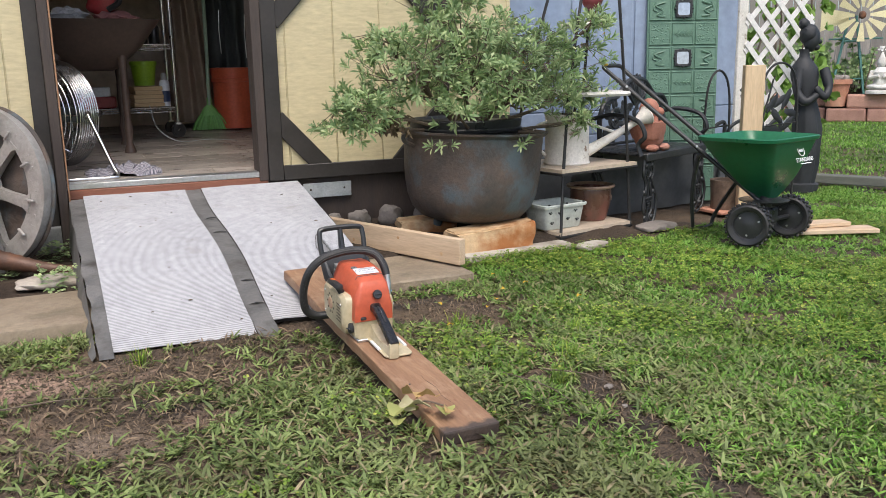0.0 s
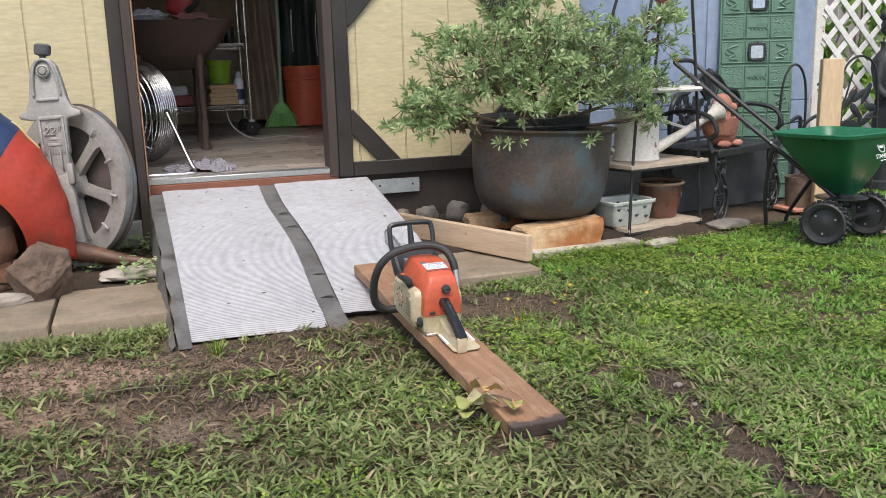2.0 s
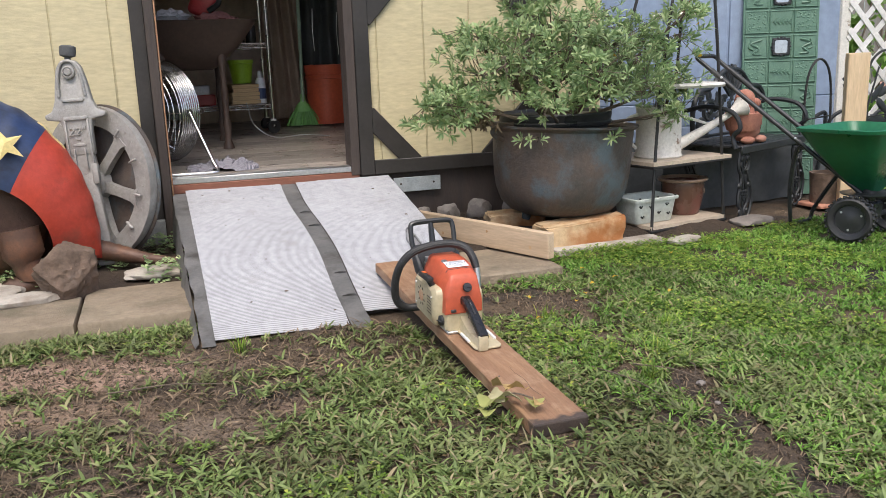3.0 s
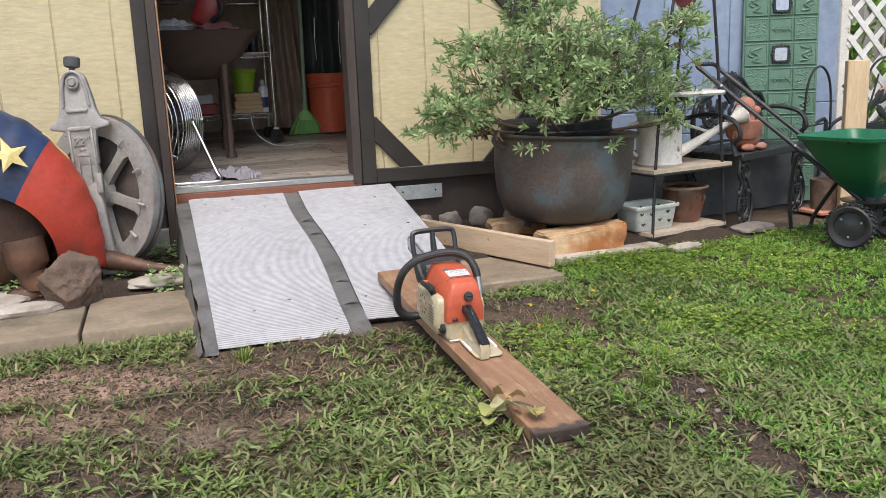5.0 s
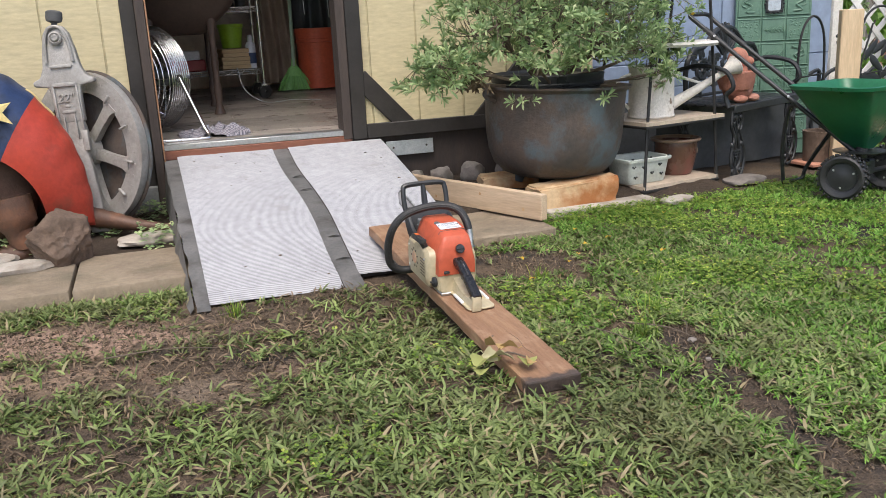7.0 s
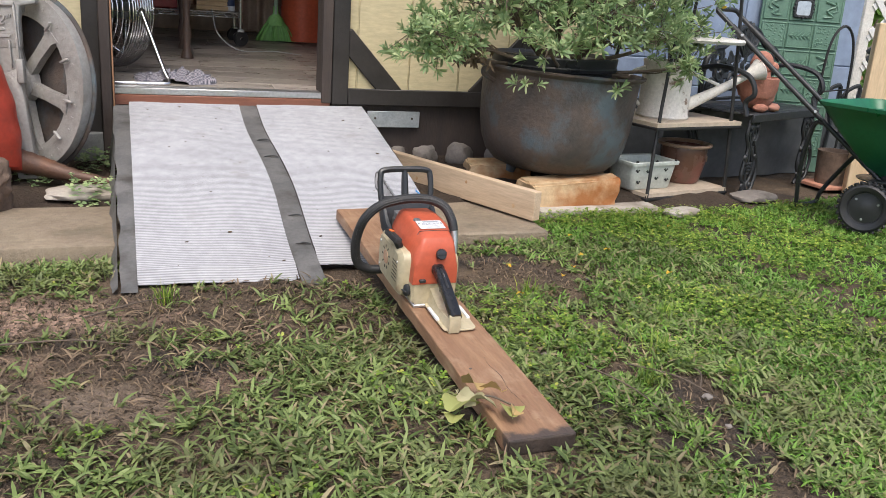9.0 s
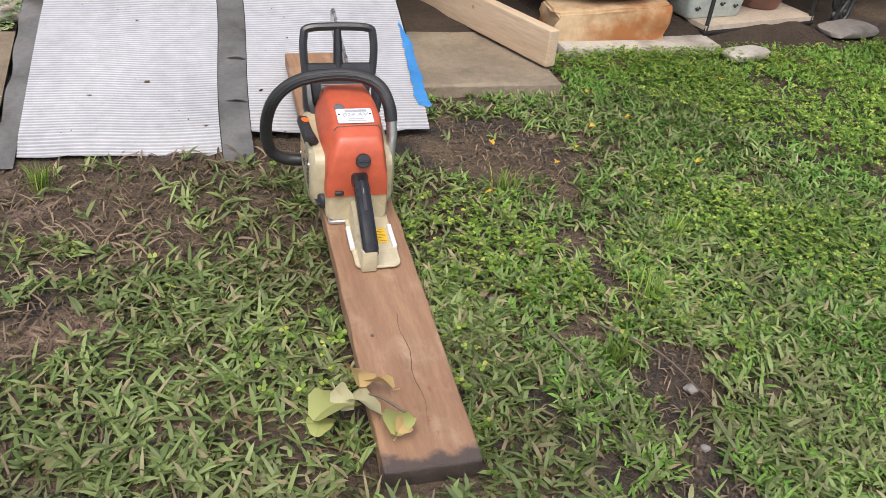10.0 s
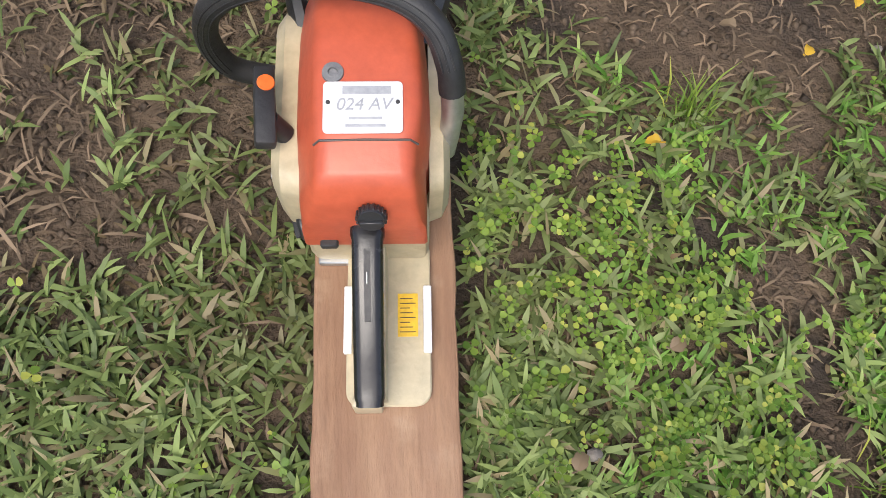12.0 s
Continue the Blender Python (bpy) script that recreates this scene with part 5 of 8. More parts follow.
def build_wheel():
    wm = pose(-0.262, 4.04, 0.425, -4, 0, -47)
    w = thing("cast_wheel", wm, "large grey cast wheel with six spokes leaning on the shed", "wheel")
    bm = bmesh.new()
    rimp = [(0.262, -0.02), (0.272, -0.034), (0.322, -0.034), (0.345, -0.028), (0.352, -0.012), (0.352, 0.02), (0.30, 0.024), (0.262, 0.02), (0.262, -0.02)]
    lathe(bm, rimp, 64, pose(0, 0, 0, -90, 0, 0) @ pose(0, 0, 0, 180, 0, 0))
    part("rim", bm, M["cast"], w)
    part("back_plate", lathe(bmesh.new(), [(0, 0.0), (0.35, 0.0), (0.360, 0.004), (0.360, 0.010), (0.35, 0.014)], 56, pose(0, 0.026, 0, -90, 0, 0)), M["iron"], w, "dark rusty disc behind the wheel")
    part("hub", lathe(bmesh.new(), [(0, 0.05), (0.05, 0.05), (0.06, 0.04), (0.075, 0.03), (0.08, -0.01)], 32, pose(0, 0, 0, 90, 0, 0)), M["cast"], w)
    for k in range(6):
        a = 60 * k + 12
        sp = bmesh.new()
        loft(sp, [[(r, -0.026 + 0.002, -h), (r, -0.026, -h * 0.4), (r, -0.026, h * 0.4), (r, -0.024, h), (r, 0.01, h * 0.9), (r, 0.01, -h * 0.9)] for r, h in ((0.06, 0.026), (0.15, 0.022), (0.24, 0.026), (0.275, 0.045))], pose(0, 0, 0, 0, a, 0))
        part("spoke", sp, M["cast"], w)
    for k in range(12):
        a = 30 * k + 8
        part("lug", box(bmesh.new(), 0.045, 0.014, 0.010, pose(0, 0, 0, 0, a, 0) @ pose(0.29, -0.037, 0), 0.003), M["cast"], w)
    for k in range(40):
        if k % 10 in (4, 9):
            continue
        part("cast_mark", box(bmesh.new(), 0.012, 0.003, 0.006, pose(0, 0, 0, 0, 9 * k, 0) @ pose(0.325, -0.0345, 0), 0.001), M["cast"], w)


build_wheel()


def build_jack():
    jm = pose(-0.294, 3.86, 0.070, -5, -2.7, -8)
    j = thing("casting", jm, "tall grey cast arm with raised number, dark knob on top", "casting")
    half = [(0.058, 0.50), (0.060, 0.60), (0.066, 0.655), (0.125, 0.665), (0.128, 0.685), (0.095, 0.70), (0.078, 0.74), (0.066, 0.82), (0.052, 0.885), (0.030, 0.915)]
    outline = half + [(-x, z) for x, z in reversed(half)]
    body = bmesh.new()
    prism(body, outline, 0.05, pose(0, 0, 0), 0.008, 0, 2)
    part("arm", body, M["cast"], j)
    rel = bmesh.new()
    slab(rel, -0.050, 0.050, -0.010, 0.004, 0.655, 0.672, 0.004, 2)
    slab(rel, -0.052, -0.043, -0.009, 0.004, 0.45, 0.66, 0.003, 2)
    slab(rel, 0.043, 0.052, -0.009, 0.004, 0.45, 0.66, 0.003, 2)
    slab(rel, -0.045, 0.045, -0.010, 0.004, 0.735, 0.75, 0.004, 2)
    tube(rel, smooth_path([(-0.055, -0.004, 0.76), (-0.046, -0.008, 0.85), (-0.022, -0.008, 0.905), (0.022, -0.008, 0.905), (0.046, -0.008, 0.85), (0.055, -0.004, 0.76)], 5), 0.007, 8)
    slab(rel, -0.027, -0.020, -0.014, 0.004, 0.43, 0.53, 0.003, 2)
    slab(rel, 0.018, 0.025, -0.014, 0.004, 0.43, 0.53, 0.003, 2)
    part("relief", rel, M["cast"], j)
    bl = lathe(bmesh.new(), [(0.016, -0.02), (0.017, 0.02), (0.012, 0.028), (0, 0.028)], 20, pose(0, 0.0, 0.862, 90, 0, 0))
    lathe(bl, [(0.028, 0.0), (0.028, 0.018), (0.022, 0.022), (0.017, 0.018)], 24, pose(0, 0.0, 0.862, 90, 0, 0))
    part("boss", bl, M["cast"], j)
    words("number", "22\"", 0.052, pose(-0.004, -0.004, 0.605, 90, 0, 0), M["cast"], j, 0.004)
    for w_, z in ((0.022, 0.565), (0.055, 0.54)):
        part("cast_bar", slab(bmesh.new(), -w_ / 2, w_ / 2, -0.004, 0.002, z, z + 0.013, 0.002), M["cast"], j)
    low = bmesh.new()
    prism(low, [(-0.05, 0.51), (0.05, 0.51), (0.056, 0.44), (0.045, 0.34), (-0.045, 0.34), (-0.05, 0.44)], 0.045, pose(0, 0.004, 0), 0.006)
    prism(low, [(-0.02, 0.40), (0.04, 0.43), (0.055, 0.30), (0.075, 0.0), (0.0, 0.0), (-0.012, 0.2)], 0.05, pose(0, 0.0, 0), 0.008, 0, 2)
    slab(low, 0.036, 0.062, -0.012, 0.03, 0.37, 0.46, 0.005, 2)
    part("foot_bracket", low, M["cast"], j)
    part("knob", lathe(bmesh.new(), [(0.012, -0.055), (0.013, -0.022), (0.018, -0.02), (0.032, -0.015), (0.035, 0.0), (0.034, 0.024), (0.026, 0.030), (0, 0.031)], 20, pose(0.004, 0.02, 0.95, 0, 8, 0)), M["knobgrey"], j, "dark grey round knob")


M["knobgrey"] = surface("dark_grey_knob", (0.06, 0.062, 0.065), (0.09, 0.09, 0.092), 9.0, 0.55)
build_jack()

# ---- painted metal armadillo ----
M["flag_red"] = surface("weathered_red_paint", (0.46, 0.055, 0.030), (0.38, 0.045, 0.026), 5.0, 0.5, bump=0.3, bump_scale=25, third=(0.22, 0.05, 0.03), third_scale=7.0, third_lo=0.6, third_hi=0.75)
M["flag_blue"] = surface("weathered_blue_paint", (0.018, 0.035, 0.095), (0.026, 0.05, 0.125), 6.0, 0.45, bump=0.3, bump_scale=25, third=(0.012, 0.016, 0.03), third_scale=6.0)
M["flag_star"] = surface("yellowed_star_paint", (0.72, 0.58, 0.26), (0.64, 0.5, 0.2), 9.0, 0.5, bump=0.2, third=(0.3, 0.2, 0.09), third_scale=14.0, third_lo=0.6, third_hi=0.75)


def build_armadillo():
    """Shell bent over the body, banded, with legs and a tail; all one sculpture."""
    bm = bmesh.new()
    c = Vector((-0.725, 3.80, 0.22))
    nu, nv = 120, 22
    rows = []
    for i in range(nu + 1):
        row = []
        for k in range(nv + 1):
            a = radians(-9) + radians(189) * i / nu                      # tail end to nose end
            half = 0.08 + 0.14 * max(0.0, math.sin(a + radians(9))) ** 0.5 if 0 < i < nu else 0.05
            a += radians(9) * (2 * k / nv - 1) ** 2 * math.sin(a)
            band = 1 + 0.005 * math.sin(a * 30)
            outer = c + Vector((0.46 * math.cos(a) * band, 0, 0.63 * math.sin(a) * band))
            inner = c + Vector((0.28 * math.cos(a), 0, 0.29 * math.sin(a)))
            b = math.pi * (k / nv) - math.pi / 2
            row.append(bm.verts.new(inner.lerp(outer, math.cos(b)) + Vector((0, half * math.sin(b), 0))))
        rows.append(row)
    for i, (ra, rb) in enumerate(zip(rows, rows[1:])):
        a = -9 + 189 * (i + 0.5) / nu
        for k in range(nv):
            f = bm.faces.new((ra[k], ra[k + 1], rb[k + 1], rb[k]))
            rim = abs(2 * (k + 0.5) / nv - 1) < 0.12
            f.material_index = 2 if rim and 38 < a < 54 else (0 if a < 49 or a > 140 else 1)
    body = bmesh.new()
    lump(body, 0.30, 0.13, 0.27, pose(c.x - 0.03, c.y, 0.33), 0.15, 1.5, 3, 4.0)
    for dx, dy in ((0.17, -0.13), (0.24, 0.12), (-0.26, -0.12), (-0.26, 0.12)):
        tube(body, smooth_path([(c.x + dx * 0.9, c.y + dy, 0.30), (c.x + dx, c.y + dy * 1.1, 0.16), (c.x + dx + 0.02, c.y + dy * 1.15, 0.07), (c.x + dx - 0.10, c.y + dy * 1.2, 0.06)], 4), [0.085] * 4 + [0.06] * 4 + [0.045] * 4 + [0.025], 10)
    tl = smooth_path([(c.x + 0.33, c.y + 0.04, 0.18), (c.x + 0.50, c.y + 0.03, 0.135), (c.x + 0.65, c.y - 0.02, 0.10), (c.x + 0.82, c.y - 0.06, 0.075)], 8)
    tube(body, tl, [0.055 - 0.046 * i / (len(tl) - 1) + (0.003 if i % 2 else 0) for i in range(len(tl))], 12)
    tube(body, smooth_path([(c.x - 0.42, c.y, 0.36), (c.x - 0.60, c.y, 0.30), (c.x - 0.74, c.y, 0.20)], 5), [0.11 - 0.08 * i / 10 for i in range(11)], 12)
    merge(bm, body, None, 3)
    # star on the flank
    star = bmesh.new()
    mid = Vector((-0.565, 3.592, 0.655))
    ring = []
    for k in range(10):
        r = 0.085 if k % 2 == 0 else 0.034
        a = radians(90 + 8 + 36 * k)
        ring.append(star.verts.new((r * math.cos(a), 0, r * math.sin(a))))
    top = star.verts.new((0, -0.014, 0))
    bot = star.verts.new((0, 0.03, 0))
    for k in range(10):
        star.faces.new((ring[k], ring[(k + 1) % 10], top))
        star.faces.new((ring[(k + 1) % 10], ring[k], bot))
    merge(bm, star, Matrix.Translation(mid) @ pose(0, 0, 0, -32, 0, 22), 2)
    solid("armadillo_sculpture", bm, [M["flag_red"], M["flag_blue"], M["flag_star"], M["rust"]], "sheet-metal armadillo sculpture painted red, blue and a yellow star", "sculpture")


build_armadillo()


# ---- inside the shed ----
def build_inside():
    # drum fan
    f = thing("drum_fan", pose(0.025, 4.82, 0.70, 0, 0, 40), "chromed drum fan with wire guards on a tubular stand", "fan")
    for s in (1, -1):
        g = bmesh.new()
        for k in range(11):
            r = 0.03 + 0.0235 * k
            x = s * (0.055 + 0.075 * (1 - (r / 0.27) ** 2) ** 0.5)
            ringp = [(x, r * math.cos(a), r * math.sin(a)) for a in np.linspace(0, 2 * math.pi, 40, endpoint=False)]
            tube(g, ringp, 0.0030, 5, None, True)
        for k in range(8):
            a = 2 * math.pi * k / 8
            tube(g, [(s * (0.055 + 0.075 * (1 - (r / 0.27) ** 2) ** 0.5), r * math.cos(a), r * math.sin(a)) for r in np.linspace(0.02, 0.268, 7)], 0.003, 5)
        part("wire_guard", g, M["steel"], f)
    # open wire cage between the two guards
    for x in np.linspace(-0.058, 0.058, 9):
        part("wire_ring", tube(bmesh.new(), [(x, 0.276 * math.cos(a), 0.276 * math.sin(a)) for a in np.linspace(0, 2 * math.pi, 48, endpoint=False)], 0.0036, 6, None, True), M["steel"], f)
    for k in range(8):
        a = 2 * math.pi * (k + 0.5) / 8
        part("cross_wire", tube(bmesh.new(), [(-0.06, 0.271 * math.cos(a), 0.271 * math.sin(a)), (0.06, 0.271 * math.cos(a), 0.271 * math.sin(a))], 0.003, 6), M["steel"], f)
    for y in (-0.286, 0.286):
        part("pivot", lathe(bmesh.new(), [(0, 0.008), (0.020, 0.006), (0.022, 0.0), (0.020, -0.006), (0, -0.008)], 20, pose(-0.025, y, 0, 90, 0, 0)), M["steel"], f)
    part("motor", lathe(bmesh.new(), [(0, -0.06), (0.06, -0.055), (0.065, 0.05), (0.04, 0.065), (0, 0.066)], 20, pose(0, 0, 0, 0, 90, 0)), M["black_plastic"], f)
    for k in range(4):
        part("blade", box(bmesh.new(), 0.004, 0.18, 0.09, pose(0, 0, 0, 90 * k, 0, 0) @ pose(0.0, 0.14, 0, 0, 28, 0), 0.002), M["galv"], f)
    st = bmesh.new()
    tube(st, smooth_path([(-0.025, -0.292, 0.0), (-0.030, -0.330, -0.06), (-0.048, -0.455, -0.25), (-0.056, -0.495, -0.295), (-0.085, -0.490, -0.305), (-0.215, -0.381, -0.305), (-0.30, -0.30, -0.305)], 5), 0.010, 10)
    tube(st, smooth_path([(-0.025, 0.292, 0.0), (-0.10, 0.30, -0.15), (-0.20, 0.31, -0.28), (-0.26, 0.31, -0.305), (-0.30, 0.25, -0.305)], 5), 0.010, 10)
    tube(st, [(-0.30, -0.30, -0.305), (-0.30, 0.25, -0.305)], 0.010, 8)
    part("stand", st, M["steel"], f)
    part("pivot", lathe(bmesh.new(), [(0, 0.02), (0.014, 0.018), (0.018, 0)], 14, pose(0.055, -0.28, 0.005, 90, 0, 0)), M["steel"], f)
    # checked cloth
    t = bmesh.new()
    bmesh.ops.create_grid(t, x_segments=46, y_segments=22, size=1.0)
    for v in t.verts:
        x, y = v.co.x, v.co.y
        fall = max(0, 1 - (x * x * 0.9 + y * y * 0.9))
        n1 = noise.noise((x * 2.6, y * 2.6, 4))
        n2 = noise.noise((x * 7, y * 6, 9))
        v.co = (0.185 * x + 0.02 * n2, 0.10 * y + 0.03 * n1, 0.004 + fall ** 0.5 * (0.035 + 0.045 * n1 + 0.022 * n2) + (0.006 if fall > 0 else 0))
        v.co.z = max(0.003, v.co.z)
    m, nt, bs = nodes_of("checked_cloth")
    tc = nt.nodes.new("ShaderNodeTexCoord").outputs["Generated"]
    ck = nt.nodes.new("ShaderNodeTexChecker")
    ck.inputs["Scale"].default_value = 44
    ck.inputs["Color1"].default_value = (0.33, 0.31, 0.34, 1)
    ck.inputs["Color2"].default_value = (0.07, 0.07, 0.09, 1)
    mp = nt.nodes.new("ShaderNodeMapping")
    mp.inputs["Scale"].default_value = (1.0, 0.6, 0.02)
    nt.links.new(tc, mp.inputs["Vector"])
    nt.links.new(mp.outputs["Vector"], ck.inputs["Vector"])
    nt.links.new(ck.outputs["Color"], bs.inputs["Base Color"])
    bs.inputs["Roughness"].default_value = 0.9
    solid("cloth", t, m, "crumpled black and white checked cloth on the floor", "cloth", m=pose(0.335, 4.52, SILL + 0.004, 0, 0, -4))
    # wheelbarrow
    wb = thing("wheelbarrow", pose(0.28, 5.38, 0.45), "brown metal wheelbarrow tub heaped with rags", "wheelbarrow")
    tb = bmesh.new()
    loft(tb, [[Vector((x, y, z)) for x, y in round_rect(-a, a, -b, b, 0.06)] for z, a, b in ((0.47, 0.10, 0.12), (0.49, 0.14, 0.15), (0.60, 0.26, 0.24), (0.74, 0.36, 0.31), (0.755, 0.375, 0.325), (0.755, 0.35, 0.30), (0.62, 0.24, 0.22))])
    part("tub", tb, M["barrow"], wb)
    for x, y in ((-0.2, -0.18), (0.15, -0.18), (0.15, 0.18), (-0.2, 0.18)):
        part("leg", lathe(bmesh.new(), [(0.035, 0.0), (0.03, 0.02), (0.018, 0.06), (0.026, 0.14), (0.016, 0.2), (0.024, 0.30), (0.018, 0.42), (0.03, 0.60)], 14, pose(x, y, -0.005)), M["barrow"], wb)
    solid("rag", lump(bmesh.new(), 0.10, 0.09, 0.055, None, 0.5, 3.0, 3, 2.2), M["ragwhite"], "crumpled pale rags in the wheelbarrow", "rag", m=pose(0.17, 5.28, 1.22), group="rags")
    solid("rag", lump(bmesh.new(), 0.13, 0.09, 0.05, None, 0.5, 3.0, 3, 5.2), M["ragpink"], "crumpled dusty pink rags in the wheelbarrow", "rag", m=pose(0.42, 5.32, 1.21), group="rags")
    rt = thing("tool_case", pose(0.33, 5.34, 1.24, 0, 24, -10), "red plastic power tool leaning in the wheelbarrow", "power tool")
    part("body", box(bmesh.new(), 0.15, 0.10, 0.22, pose(0, 0, 0.11), 0.03, 3), M["redplastic"], rt)
    part("grip", tube(bmesh.new(), smooth_path([(0.05, -0.06, 0.05), (0.09, -0.07, 0.12), (0.05, -0.06, 0.19)], 5), 0.017, 8), M["rubber"], rt)
    part("cap", lathe(bmesh.new(), [(0.05, 0.0), (0.055, 0.03), (0.03, 0.05), (0, 0.052)], 16, pose(0.02, 0, 0.22)), M["ragwhite"], rt)
    # wire shelf
    sf = thing("wire_shelf", pose(0.20, 5.85, 0.485), "chromed wire shelving unit on castors, loaded with household goods", "shelf")
    X, D = 0.575, 0.18
    for x in (-X, X):
        for y in (-D, D):
            part("upright", tube(bmesh.new(), [(x, y, 0.05), (x, y, 1.6)], 0.0125, 10), M["steel"], sf)
            cs = part("castor", lathe(bmesh.new(), [(0.012, -0.014), (0.045, -0.012), (0.048, 0.0), (0.045, 0.012), (0.012, 0.014)], 20, pose(x, y, 0.048, 90, 0, 25)), M["rubber"], sf)
            part("fork", slab(bmesh.new(), x - 0.02, x + 0.02, y - 0.018, y + 0.018, 0.085, 0.10, 0.003), M["steel"], cs)
    for z in (0.17, 0.57, 0.94, 1.35):
        w = bmesh.new()
        for y in (-D, D):
            for dz in (0.0, 0.028):
                tube(w, [(-X, y, z + dz), (X, y, z + dz)], 0.0035, 5)
            zig = []
            for i in range(31):
                zig.append((-X + 2 * X * i / 30, y, z + (0.028 if i % 2 else 0)))
            tube(w, zig, 0.0028, 4)
        deck = part("wire_deck", w, M["steel"], sf)
        for i in range(1, 15):
            y = -D + 2 * D * i / 15
            part("wire", tube(bmesh.new(), [(-X, y, z + 0.03), (X, y, z + 0.03)], 0.002, 4), M["steel"], deck)
    z1 = 0.485 + 0.17 + 0.034
    gp = thing("green_pot", pose(0.60, 5.80, z1 + 0.135), "lime green plastic flower pot", "pot")
    part("body", lathe(bmesh.new(), [(0, 0), (0.062, 0), (0.080, 0.13), (0.085, 0.132), (0.086, 0.155), (0.080, 0.155), (0.06, 0.01), (0, 0.008)], 28), M["lime"], gp)
    for k, (dx, L, turn) in enumerate(((0.0, 0.19, 6), (0.006, 0.18, 2), (-0.006, 0.19, 9), (0.004, 0.17, 4), (-0.01, 0.185, 12))):
        solid("pale_board", box(bmesh.new(), L, 0.2, 0.0245, None, 0.003), M["paper"], "pale wooden offcut stacked flat on the wire shelf", "board", m=pose(0.60 + dx, 5.79, z1 + 0.0135 + 0.026 * k, 0, 0, turn), group="offcuts on the shelf")
    cn = thing("spray_can", pose(0.715, 5.74, z1), "white and blue spray can with a pale cap", "spray can")
    part("body", lathe(bmesh.new(), [(0, 0), (0.032, 0.0), (0.033, 0.15), (0.024, 0.17), (0.0, 0.17)], 20), M["canwhite"], cn)
    part("print_band", lathe(bmesh.new(), [(0.0335, 0.03), (0.0337, 0.10)], 20), M["flag_blue"], cn)
    part("cap", lathe(bmesh.new(), [(0.017, 0.168), (0.018, 0.20), (0.012, 0.215), (0, 0.216)], 14), M["ragwhite"], cn)
    for x, y, sx, sy, sz, mt, lab in ((0.30, 5.8, 0.22, 0.2, 0.07, "redplastic", "flat red box on the wire shelf"), (0.28, 5.8, 0.2, 0.18, 0.06, "canwhite", "flat pale box on the wire shelf"), (0.05, 5.82, 0.2, 0.2, 0.15, "barrow", "brown carton on the wire shelf")):
        solid("carton", box(bmesh.new(), sx, sy, sz, None, 0.005), M[mt], lab, "box", m=pose(x, y, z1 + sz / 2 + (0.071 if mt == "canwhite" else 0.001)), group="boxes on the shelf")
    tubz = thing("storage_tub", pose(0.66, 5.84, 0.485 + 0.94 + 0.034), "grey plastic storage tub on the wire shelf", "tub")
    part("body", loft(bmesh.new(), [[Vector((x, y, z)) for x, y in round_rect(-a, a, -b, b, 0.03)] for z, a, b in ((0, 0.13, 0.12), (0.22, 0.15, 0.14), (0.225, 0.16, 0.15), (0.235, 0.16, 0.15), (0.235, 0.145, 0.135), (0.02, 0.12, 0.11))]), M["bluegrey"], tubz)
    tz2 = thing("storage_tub", pose(0.28, 5.84, 0.485 + 0.94 + 0.034), "pale translucent storage box on the wire shelf", "tub")
    part("body", loft(bmesh.new(), [[Vector((x, y, z)) for x, y in round_rect(-a, a, -b, b, 0.03)] for z, a, b in ((0, 0.16, 0.12), (0.12, 0.18, 0.14), (0.125, 0.185, 0.145), (0.135, 0.18, 0.14))]), M["ragwhite"], tz2)
    for x, z, r, h in ((0.68, 0.57, 0.035, 0.14), (0.60, 0.57, 0.04, 0.10), (0.05, 0.57, 0.06, 0.2)):
        solid("jar", lathe(bmesh.new(), [(0, 0), (r, 0), (r, h * 0.75), (r * 0.7, h * 0.85), (r * 0.7, h), (0, h)], 18), M["black_plastic"], "dark jar on the wire shelf", "jar", m=pose(x, 5.78, 0.485 + z + 0.034), group="jars on the shelf")
    # hanging brown cloth
    t = bmesh.new()
    bmesh.ops.create_grid(t, x_segments=40, y_segments=20, size=1.0)
    for v in t.verts:
        x, z = v.co.x, v.co.y
        v.co = (0.93 + 0.12 * x * (1.1 - 0.2 * z), 6.12 + 0.035 * math.sin(x * 9 + z * 2) + 0.02 * noise.noise((x * 3, z * 3, 0)), 1.28 + 0.72 * z)
    solid("hanging_cloth", t, M["browncloth"], "brown cloth hanging against the back of the shed", "cloth")
    # broom
    br = thing("broom", pose(1.04, 6.02, 0.505, 0, 0, 0), "green plastic broom with a pale green handle, standing on its bristles", "broom")
    part("handle", tube(bmesh.new(), [(0.0, 0, 0.17), (0.012, 0.02, 0.6), (0.022, 0.03, 1.3)], 0.0125, 10), M["palegreen"], br)
    part("socket", lathe(bmesh.new(), [(0.07, 0.10), (0.045, 0.15), (0.018, 0.175), (0.016, 0.22), (0.012, 0.225)], 18, Matrix.Diagonal((1.0, 0.5, 1.0, 1.0))), M["broomgreen"], br)
    bb = bmesh.new()
    rnd = random.Random(8)
    for i in range(150):
        a, q = rnd.uniform(-1, 1), rnd.uniform(-1, 1)
        tube(bb, [(a * 0.06, q * 0.022, 0.115), (a * 0.10, q * 0.03, 0.06), (a * 0.128, q * 0.035, 0.002)], [0.0045, 0.005, 0.005], 4)
    part("bristles", bb, M["broomgreen"], br)
    # bucket
    bk = thing("bucket", pose(1.235, 6.08, 0.51), "orange plastic five-gallon bucket", "bucket")
